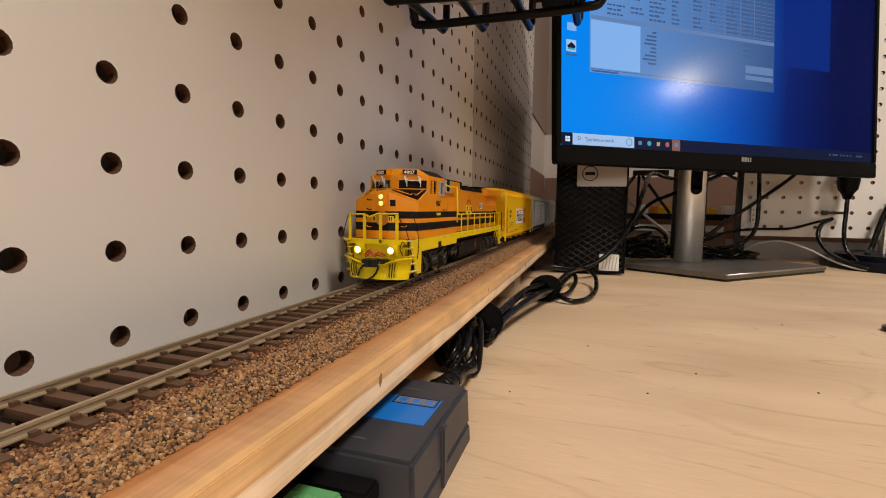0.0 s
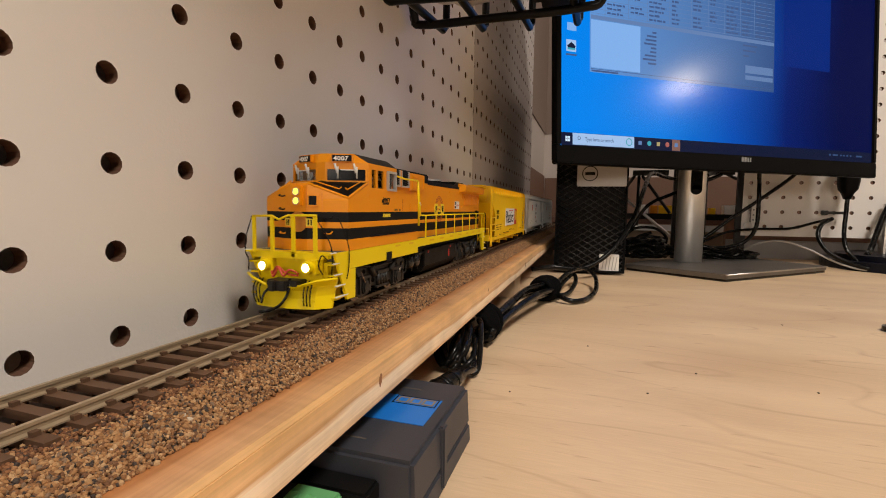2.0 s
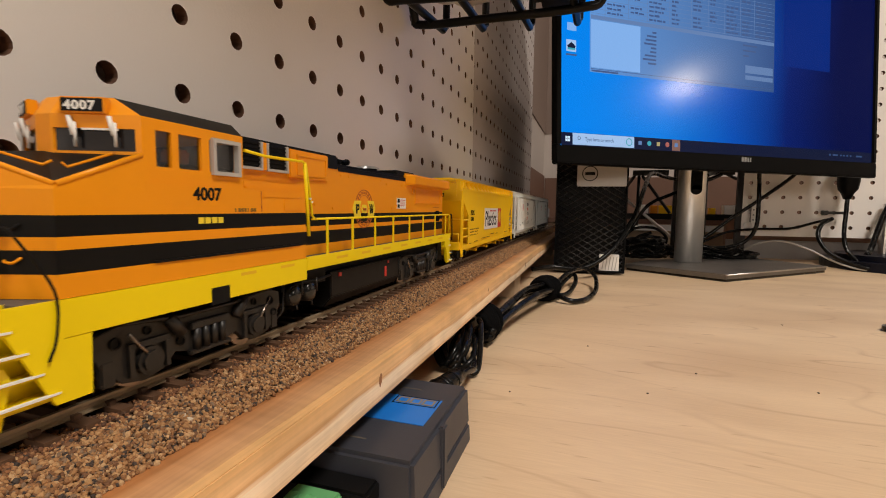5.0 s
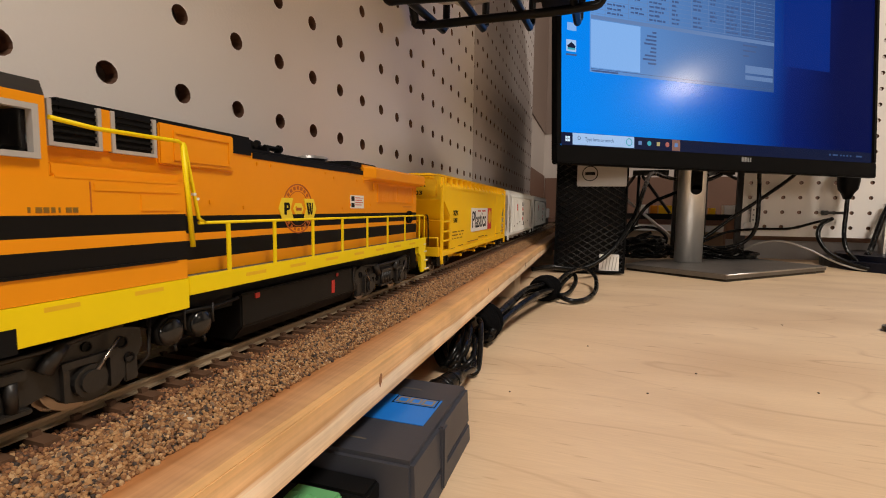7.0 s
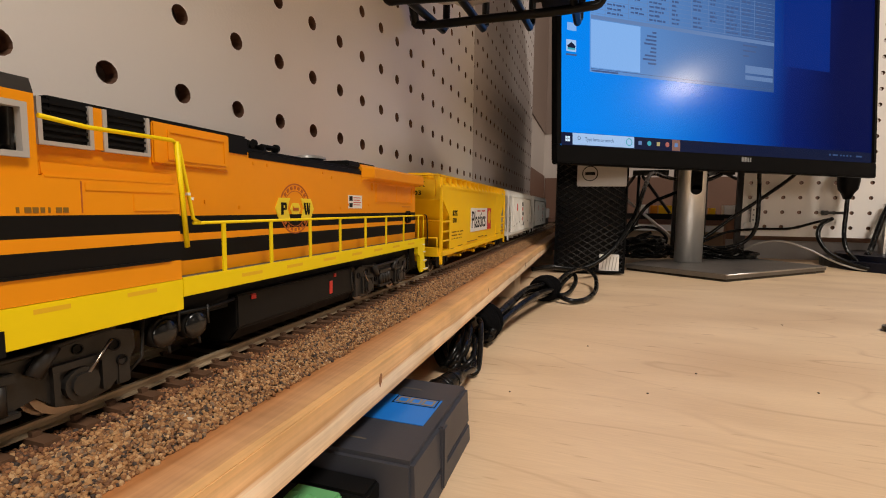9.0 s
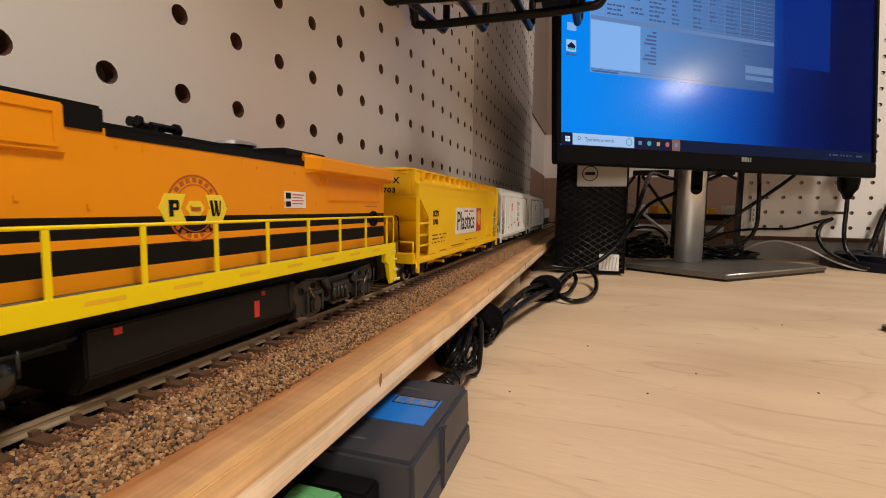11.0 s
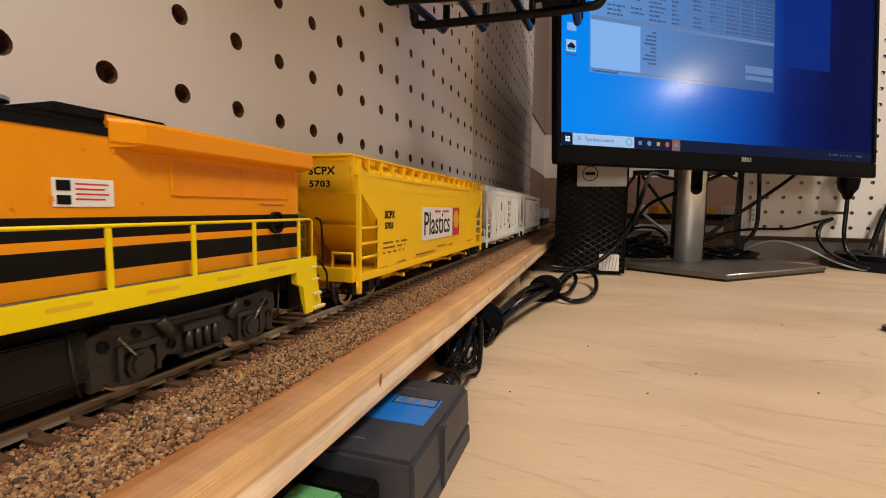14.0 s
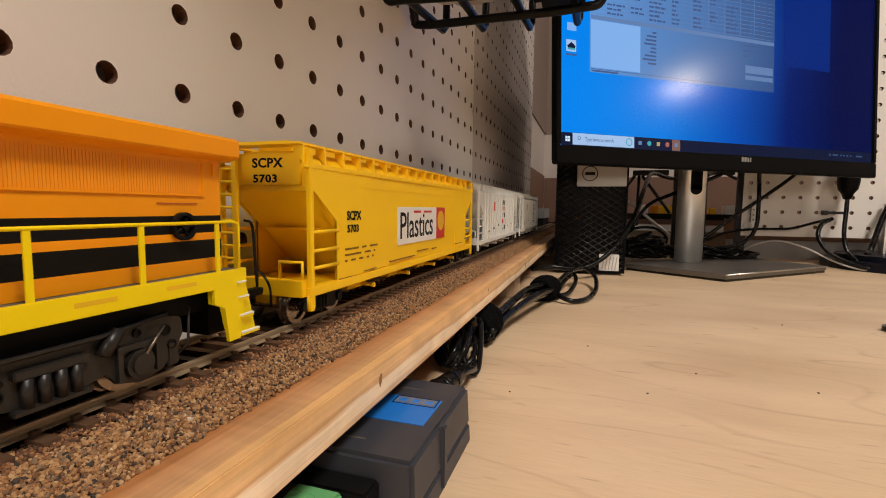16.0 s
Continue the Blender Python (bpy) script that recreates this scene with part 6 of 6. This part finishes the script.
    part("emblem_mark", boxes((0.0137, 0.0139, cy - 0.0072, cy - 0.0061, cz - 0.0018, cz + 0.0018), (0.0137, 0.0139, cy - 0.0061, cy - 0.0048, cz + 0.0010, cz + 0.0018), (0.0137, 0.0139, cy - 0.0061, cy - 0.0048, cz - 0.0004, cz + 0.0002), (0.0137, 0.0139, cy - 0.0053, cy - 0.0046, cz - 0.0001, cz + 0.0015)), M_BLACK, t)
    for k in (0, 1):
        y = cy + 0.0040 + k * 0.0014
        part("emblem_mark", side_plate(0.0137, 0.0139, [(y, cz + 0.0019), (y + 0.0009, cz + 0.0019), (y + 0.0015, cz - 0.0019), (y + 0.0008, cz - 0.0019)]), M_BLACK, t)
        part("emblem_mark", side_plate(0.0137, 0.0139, [(y + 0.0015, cz - 0.0019), (y + 0.0018, cz - 0.0010), (y + 0.0021, cz + 0.0019), (y + 0.0017, cz + 0.0019)]), M_BLACK, t)
    part("emblem_heart", side_plate(0.0134, 0.0137, [(cy - 0.0026, cz), (cy - 0.0015, cz + 0.0017), (cy + 0.0015, cz + 0.0017), (cy + 0.0026, cz), (cy + 0.0015, cz - 0.0017), (cy - 0.0015, cz - 0.0017)]), M_LOGO_Y, t)
    part("emblem_mark", boxes((0.0136, 0.0139, cy - 0.0013, cy + 0.0013, cz - 0.0006, cz + 0.0003)), M_RUST, t)
    for k in range(22):
        ang = 2 * math.pi * (k + 0.5) / 22
        if abs(math.sin(ang)) > 0.42:
            u, v = math.cos(ang), math.sin(ang)
            ring = [(cy + u * q - v * w, cz + v * q + u * w) for q, w in ((0.0059, -0.0005), (0.0069, -0.0005), (0.0069, 0.0005), (0.0059, 0.0005))]
            part("emblem_print", side_plate(0.0133, 0.01362, ring), M_RUST, t)
    st = part("sticker", boxes((0.0134, 0.0137, 0.1597, 0.1703, 0.0376, 0.0426)), M_WHITE, t, "white sticker with small print")
    part("sticker_mark", boxes((0.0136, 0.0138, 0.1603, 0.1626, 0.0404, 0.0422), (0.0136, 0.0138, 0.1603, 0.1626, 0.0380, 0.0396)), M_BLACK, st)
    for k in range(4):
        part("sticker_line", boxes((0.0136, 0.01375, 0.1634, 0.1694 - 0.0008 * (k % 2), 0.0415 - k * 0.0009, 0.0418 - k * 0.0009)), M_RED, st)
    # side railings
    for s_ in (-1, 1):
        x = s_ * 0.0174
        part("hand_rail", wires((0.00038, [(x, 0.0850, 0.0342), (x, 0.2285, 0.0342), (x, 0.2300, 0.0336), (x, 0.2300, 0.0225)])), M_YELLOW, t, "yellow walkway railing")
        for y in (0.0938, 0.1108, 0.1292, 0.1472, 0.1661, 0.1849, 0.2041, 0.2232):
            part("rail_post", boxes((x - 0.0002, x + 0.0002, y - 0.00055, y + 0.00055, 0.0225, 0.0344)), M_YELLOW, t)
        part("cab_rail", wires((0.00045, [(s_ * 0.0176, 0.0560, 0.0519), (s_ * 0.0180, 0.0632, 0.0512), (s_ * 0.0178, 0.0800, 0.0514), (s_ * 0.0176, 0.0818, 0.0508), (s_ * 0.0175, 0.0850, 0.0352), (s_ * 0.0174, 0.0868, 0.0342)]), (0.00055, [(s_ * 0.0177, 0.0812, 0.0513), (s_ * 0.0175, 0.0832, 0.0290)])), M_YELLOW, t, "yellow grab rail behind the cab")
        part("rail_clip", boxes((*sorted((s_ * 0.0172, s_ * 0.0181)), 0.0834, 0.0840, 0.0402, 0.0408), (*sorted((s_ * 0.0172, s_ * 0.0181)), 0.0842, 0.0848, 0.0392, 0.0398)), M_WHITE, t)
        part("rear_grab", wires((0.00036, [(s_ * 0.0176, 0.2320, 0.0345), (s_ * 0.0178, 0.2345, 0.0330), (s_ * 0.0179, 0.2352, 0.0240), (s_ * 0.0176, 0.2360, 0.0180)]), curved=True), M_BLACK, t)
    # fuel tank and trucks
    tank = [(-0.0105, 0.0022), (0.0105, 0.0022), (0.0140, 0.0060), (0.0140, 0.0150), (-0.0140, 0.0150), (-0.0140, 0.0060)]
    part("fuel_tank", loft_y([(0.1012, tank), (0.1640, tank)]), M_TRUCK, t, "black fuel tank", bevel=0.0004)
    part("tank_mark", boxes((0.0139, 0.0142, 0.1453, 0.1472, 0.0076, 0.0121)), M_RED, t, "red filler mark")
    part("tank_mark", boxes((0.0139, 0.0144, 0.1064, 0.1080, 0.0130, 0.0144)), M_RED, t)
    part("tank_mark", boxes((0.0139, 0.0144, 0.1482, 0.1494, 0.0132, 0.0144)), M_RED, t)
    for y in (0.0790, 0.0870):
        bm = bmesh.new()
        tube(bm, [(0.0120, y, 0.0110), (0.0150, y, 0.0110)], 0.0034, 14, 1, False)
        part("air_tank", bm, M_TRUCK, t)
        dome = bmesh.new()
        bmesh.ops.create_uvsphere(dome, u_segments=18, v_segments=10, radius=0.0031)
        for v in dome.verts:
            v.co = Vector((0.0150 + v.co.x * 0.45, y + v.co.y, 0.0108 + v.co.z))
        part("tank_cap", dome, M_GLOSS, t, "glossy black domed cap", smooth=True)
        part("drain_cock", wires((0.0003, [(0.0150, y + 0.0008, 0.0080), (0.0150, y + 0.0010, 0.0062)]), (0.0003, [(0.0156, y + 0.0030, 0.0150), (0.0156, y + 0.0030, 0.0105)]), seg=6), M_SIDEFRAME, t)
    part("pipe", wires((0.0005, [(0.0152, 0.078, 0.0145), (0.0152, 0.092, 0.0140), (0.0150, 0.099, 0.0146)])), M_TRUCK, t)
    loco_truck(t, 0.0462)
    loco_truck(t, 0.1890)
    return t


loco = locomotive()


def wagon_truck(parent, yc):
    truck = part("truck", boxes((-0.0111, 0.0111, yc - 0.003, yc + 0.003, 0.0060, 0.0100)), M_TRUCK, parent, "dark sprung truck")
    for s_ in (-1, 1):
        bm = bmesh.new()
        a, b = sorted((s_ * 0.0112, s_ * 0.0128))
        outline = [(-0.0135, 0.0072), (-0.0110, 0.0042), (-0.0060, 0.0028), (0.0060, 0.0028), (0.0110, 0.0042), (0.0135, 0.0072), (0.0060, 0.0092), (-0.0060, 0.0092)]
        lo, hi = [bm.verts.new((a, yc + y, z)) for y, z in outline], [bm.verts.new((b, yc + y, z)) for y, z in outline]
        bm.faces.new(lo)
        bm.faces.new(hi)
        for k in range(8):
            l = (k + 1) % 8
            bm.faces.new((lo[k], lo[l], hi[l], hi[k]))
        for o in (-0.0105, 0.0105):
            disc(bm, (s_ * 0.0128, yc + o, 0.0056), "x", 0.0017, s_ * 0.0008, 12)
        for o in (-0.002, 0.0, 0.002):
            tube(bm, [(s_ * 0.0129, yc + o, 0.0036), (s_ * 0.0129, yc + o, 0.0076)], 0.0008, 6, 1, False)
        part("sideframe", bm, M_TRUCK, truck)
    for o in (-0.0105, 0.0105):
        wheelset(truck, yc + o, 0.0055)


def hopper_wagon(label, paint, length, marked):
    t = thing("hopper_wagon", label, "wagon", (TRACK_X, 0, RAIL_Z), "train wagons")
    e = 0.0205
    lo, mid, top = 0.0100, 0.0300, 0.0505

    def ring(f):
        return [(-0.0120, lo + 0.001 + f), (0.0120, lo + 0.001 + f), (0.0166, lo + 0.0028 + f), (0.0174, mid), (0.0170, top), (0.0125, 0.0558), (0.0, 0.0572), (-0.0125, 0.0558), (-0.0170, top), (-0.0174, mid), (-0.0166, lo + 0.0028 + f)]

    part("hatch_trough", boxes((-0.0072, 0.0072, 0.0120, length - 0.0120, 0.0556, 0.0592)), paint, t, "long raised hatch along the roof", bevel=0.0006)

    # tapered slope sheets at both ends
    def ring_end():
        return [(-0.0158, 0.0440), (0.0158, 0.0440), (0.0163, 0.0446), (0.0165, 0.0470), (0.0164, top), (0.0122, 0.0550), (0.0, 0.0560), (-0.0122, 0.0550), (-0.0164, top), (-0.0165, 0.0470), (-0.0163, 0.0446)]

    part("body", loft_y([(0.0086, ring_end()), (0.0420, ring(0.002)), (0.0460, ring(0.0)), (length - 0.0460, ring(0.0)), (length - 0.0420, ring(0.002)), (length - 0.0086, ring_end())]), paint, t, "rounded hopper body", bevel=0.0)
    for s_ in (-1, 1):
        for y0, y1, d in ((0.0066, 0.0245, 1), (length - 0.0245, length - 0.0066, -1)):
            a, b = sorted((s_ * 0.0166, s_ * 0.0174))
            bm = bmesh.new()
            tri = [(y0, top), (y1, top), (y1, 0.0310), (y0, 0.0440)] if d > 0 else [(y0, top), (y1, top), (y1, 0.0440), (y0, 0.0310)]
            lo_, hi_ = [bm.verts.new((a, y, z)) for y, z in tri], [bm.verts.new((b, y, z)) for y, z in tri]
            bm.faces.new(lo_)
            bm.faces.new(hi_)
            for k in range(4):
                l = (k + 1) % 4
                bm.faces.new((lo_[k], lo_[l], hi_[l], hi_[k]))
            part("side_gusset", bm, paint, t, "sloping side gusset")
        for y0, y1 in ((0.0215, 0.0470), (length - 0.0470, length - 0.0215)):
            part("side_sheet", boxes((*sorted((s_ * 0.0164, s_ * 0.01725)), y0, y1, 0.0127, top)), paint, t, bevel=0.0002)
        part("side_sill", boxes((*sorted((s_ * 0.0160, s_ * 0.0178)), 0.0050, length - 0.0050, 0.0096, 0.0126)), paint, t, bevel=0.0002)
        part("top_rail", boxes((*sorted((s_ * 0.0160, s_ * 0.0176)), 0.0030, length - 0.0030, top - 0.0006, top + 0.0010)), paint, t, bevel=0.0002)
        for y in (0.0052, length - 0.0072):
            part("corner_post", boxes((*sorted((s_ * 0.0162, s_ * 0.0178)), y, y + 0.0020, 0.0050, 0.0560)), paint, t, bevel=0.0002)
        for z in (0.0185, 0.0240, 0.0300):
            part("ladder_rung", wires((0.00062, [(s_ * 0.0172, 0.0060, z), (s_ * 0.0172, 0.0225, z)])), paint, t)
            part("ladder_rung", wires((0.00062, [(s_ * 0.0172, length - 0.0060, z), (s_ * 0.0172, length - 0.0225, z)])), paint, t)
        for y in (0.0215, length - 0.0225):
            part("ladder_post", boxes((*sorted((s_ * 0.0164, s_ * 0.0174)), y, y + 0.0010, 0.0126, 0.0330)), paint, t)
        for y in (0.0050, length - 0.0075):
            part("stirrup", wires((0.0005, [(s_ * 0.0168, y, 0.0100), (s_ * 0.0168, y, 0.0060), (s_ * 0.0168, y + 0.0030, 0.0060), (s_ * 0.0168, y + 0.0030, 0.0100)])), paint, t)
        # roof walk
        w = (s_ * 0.0128, s_ * 0.0162)
        part("roof_walk", boxes((*sorted(w), 0.0020, length - 0.0020, 0.0570, 0.0577)), paint, t, "roof walkway board")
        n = int(length / 0.0125)
        for k in range(n + 1):
            y = 0.0040 + (length - 0.0090) * k / n
            bm = bmesh.new()
            p = [(s_ * 0.0128, y, 0.0552), (s_ * 0.0164, y, 0.0515), (s_ * 0.0162, y, 0.0570), (s_ * 0.0128, y, 0.0570)]
            q = [(a, b + 0.0009, c) for a, b, c in p]
            lo_, hi_ = [bm.verts.new(v) for v in p], [bm.verts.new(v) for v in q]
            bm.faces.new(lo_)
            bm.faces.new(hi_)
            for j in range(4):
                l = (j + 1) % 4
                bm.faces.new((lo_[j], lo_[l], hi_[l], hi_[j]))
            part("walk_bracket", bm, paint, t)
    for y in (0.0020, length - 0.0095):
        part("roof_walk", boxes((-0.0127, 0.0127, y, y + 0.0075, 0.0570, 0.0580)), paint, t)
    for k in range(4):
        y = length * (0.17 + 0.22 * k)
        part("hatch", boxes((-0.0035, 0.0035, y - 0.012, y + 0.012, 0.0560, 0.0572)), paint, t, bevel=0.0004)
    for y, d in ((0.0, 1), (length, -1)):
        part("end_sill", boxes((-0.0160, 0.0160, *sorted((y + d * 0.0030, y + d * 0.0060)), 0.0096, 0.0150)), paint, t, bevel=0.0002)
        part("end_platform", boxes((-0.0158, 0.0158, *sorted((y + d * 0.0060, y + d * 0.030)), 0.0100, 0.0126)), paint, t)
        part("end_brace", wires((0.0006, [(0.0066, y + d * 0.0046, 0.0150), (0.0066, y + d * 0.0046, 0.0205), (0.0150, y + d * 0.0046, 0.0205), (0.0150, y + d * 0.0046, 0.0150)])), paint, t)
        part("end_post", boxes((-0.0118, -0.0096, *sorted((y + d * 0.0046, y + d * 0.0058)), 0.0140, 0.0572)), paint, t, bevel=0.0002)
        for k in range(9):
            part("end_rung", wires((0.0005, [(-0.0168, y + d * 0.0050, 0.0165 + 0.0042 * k), (-0.0110, y + d * 0.0050, 0.0165 + 0.0042 * k)])), paint, t)
        part("end_lip", boxes((-0.0160, 0.0160, *sorted((y + d * 0.0078, y + d * 0.0096)), 0.0430, 0.0442)), paint, t, bevel=0.0002)
        part("slope_rib", boxes((-0.0110, 0.0110, *sorted((y + d * 0.0200, y + d * 0.0225)), 0.0298, 0.0306)), paint, t, bevel=0.0002)
        part("coupler", boxes((-0.0016, 0.0016, *sorted((y - d * 0.0075, y + d * 0.003)), 0.0100, 0.0122)), M_TRUCK, t, bevel=0.0003)
    part("centre_sill", boxes((-0.0040, 0.0040, 0.006, length - 0.006, 0.0062, 0.0110)), paint, t)
    for k in range(4):
        y = length * (0.23 + 0.18 * k)
        bm = bmesh.new()
        va = [bm.verts.new((x, y + b, 0.0110)) for x, b in ((-0.013, -0.012), (0.013, -0.012), (0.013, 0.012), (-0.013, 0.012))]
        vb = [bm.verts.new((x, y + b, 0.0050)) for x, b in ((-0.009, -0.006), (0.009, -0.006), (0.009, 0.006), (-0.009, 0.006))]
        bm.faces.new(vb)
        for j in range(4):
            l = (j + 1) % 4
            bm.faces.new((va[j], va[l], vb[l], vb[j]))
        bm.faces.new(va)
        part("outlet", bm, paint, t, "sloping discharge chute")
        part("outlet_shaft", wires((0.0008, [(-0.0155, y + 0.004, 0.0062), (0.0155, y + 0.004, 0.0062)]), (0.0011, [(0.0145, y + 0.004, 0.0062), (0.0160, y + 0.004, 0.0062)])), paint, t)
    wagon_truck(t, 0.0190)
    wagon_truck(t, length - 0.0190)
    if marked == 1:
        part("end_panel", boxes((-0.0135, 0.0125, 0.0078, 0.0088, 0.0449, 0.0548)), paint, t, bevel=0.0002)
        lettering("end_lettering", "SCPX", 0.0042, M_BLACK, t, FRONT, (-0.0058, 0.0077, 0.0506), 1.12, 1.06, bold=0.00012)
        lettering("end_lettering", "5703", 0.0035, M_BLACK, t, FRONT, (-0.0056, 0.0077, 0.0458), 1.25, 1.12, bold=0.0001)
        lettering("side_lettering", "SCPX", 0.0045, M_BLACK, t, SIDE, (0.01745, 0.0282, 0.0335), 0.98, 1.0, bold=0.00012)
        lettering("side_lettering", "5703", 0.0038, M_BLACK, t, SIDE, (0.01745, 0.0284, 0.0290), 1.1, 1.05, bold=0.0001)
        sign = part("sign_board", boxes((0.0171, 0.01752, 0.0735, 0.1273, 0.0210, 0.0384)), M_WHITE, t, "white sign with a black word")
        lettering("sign_word", "Plastics", 0.0176, M_BLACK, sign, SIDE, (0.01755, 0.0752, 0.0238), 0.94, 0.97, bold=0.0001)
        part("sign_bars", boxes((0.0175, 0.01760, 0.093, 0.103, 0.0356, 0.0367), (0.0175, 0.01760, 0.107, 0.119, 0.0356, 0.0367)), M_RED, sign)
        sq = part("sign_square", boxes((0.0171, 0.01754, 0.1274, 0.1426, 0.0210, 0.0384)), M_RED, sign, "red square with a yellow disc")
        bm = bmesh.new()
        disc(bm, (0.0174, 0.135, 0.0310), "x", 0.0056, 0.0003, 24)
        part("sign_disc", bm, M_GOLD, sq)
        rr = random.Random(2)
        for k in range(3):
            y0 = 0.0270
            while y0 < 0.0520:
                w = rr.uniform(0.0006, 0.0016)
                part("print_bar", boxes((0.01725, 0.01748, y0, y0 + w, 0.0226 - k * 0.0021, 0.0233 - k * 0.0021)), M_PRINT, t)
                y0 += w + rr.choice((0.0005, 0.0005, 0.0005, 0.0032))
        for y0, y1, z in ((0.0225, 0.0320, 0.0125), (0.0410, 0.0520, 0.0132), (0.0660, 0.0950, 0.0142), (0.0990, 0.1150, 0.0160), (0.1220, 0.1290, 0.0155), (0.165, 0.182, 0.0150), (0.188, 0.196, 0.0170)):
            part("print_bar", boxes((0.0168, 0.0174, y0, y1, z, z + 0.0004)), M_PRINT, t)
        for z in (0.0452,):
            part("side_seam", boxes((0.0168, 0.01734, 0.0260, length - 0.0260, z, z + 0.0004)), paint, t, bevel=0.0001)
        part("hose", wires((0.0004, [(-0.002, 0.004, 0.011), (0.004, -0.002, 0.018), (0.0085, -0.003, 0.014), (0.0075, -0.001, 0.007)]), curved=True), M_CABLE, t)
    else:
        for s_ in (-1, 1):
            n = 15
            for k in range(n):
                y = 0.027 + (length - 0.055) * k / (n - 1)
                part("side_rib", boxes((*sorted((s_ * 0.0166, s_ * 0.0182)), y, y + 0.0014, 0.0126, top)), paint, t)
        rr = random.Random(marked)
        for k in range(6):
            y = 0.040 + 0.022 * k
            part("print_bar", boxes((0.0172, 0.0176, y, y + 0.006, 0.018 + 0.002 * (k % 3), 0.0195 + 0.002 * (k % 3))), M_DECK, t)
        yl = length * (0.55 if marked == 2 else 0.70)
        for k in range(5):
            part("logo_bar", boxes((0.0172, 0.0178, yl + rr.uniform(-0.004, 0.0), yl + rr.uniform(0.004, 0.010), 0.018 + k * 0.006, 0.0222 + k * 0.006)), M_RED if k % 2 else M_BLACK, t, "red and black logo bar")
        part("logo_bar", boxes((0.0172, 0.0178, length * 0.33, length * 0.36, 0.036, 0.044)), M_RED, t)
    return t


wagon = hopper_wagon("golden yellow covered hopper wagon with a plastics sign", M_HOPPER, 0.2125, 1)
grey_wagon = hopper_wagon("pale grey ribbed covered hopper wagon with red logo", M_GREY, 0.195, 2)
grey_wagon_b = hopper_wagon("pale grey ribbed hopper wagon at the end of the train", M_GREY, 0.197, 3)

TRAIN = [(0.0, 0.2046), (0.5, 0.1876), (1.0, 0.1706), (1.5, 0.1526), (2.0, 0.1349), (2.5, 0.1182), (3.0, 0.1021), (3.5, 0.0859), (4.0, 0.0695), (4.2, 0.0631), (5.2, 0.0340),
         (6.3, 0.0060), (6.5, 0.0028), (7.0, -0.0040), (7.3, -0.0055), (9.2, -0.0055), (9.45, -0.0085), (10.4, -0.0300), (11.3, -0.0495), (11.5, -0.0536), (12.0, -0.0636),
         (12.5, -0.0738), (13.0, -0.0843), (13.5, -0.0955), (14.0, -0.1054), (14.5, -0.1154), (15.0, -0.1248), (15.5, -0.1324), (16.0, -0.1370)]


def motions():
    for car, gap in ((loco, 0.0), (wagon, 0.2552), (grey_wagon, 0.4790), (grey_wagon_b, 0.6930)):
        walk(car, [(t, pose(TRACK_X, y + gap, RAIL_Z)) for t, y in TRAIN])
    times = [0.15 * k for k in range(107)]
    for wheel, y0, radius in WHEELS:
        rows_ = []
        for t in times:
            run = TRAIN[0][1] - float(np.interp(t, [a for a, b in TRAIN], [b for a, b in TRAIN]))
            rows_.append((t, pose(0, y0, radius, math.degrees(run / radius))))
        walk(wheel, rows_)


motions()
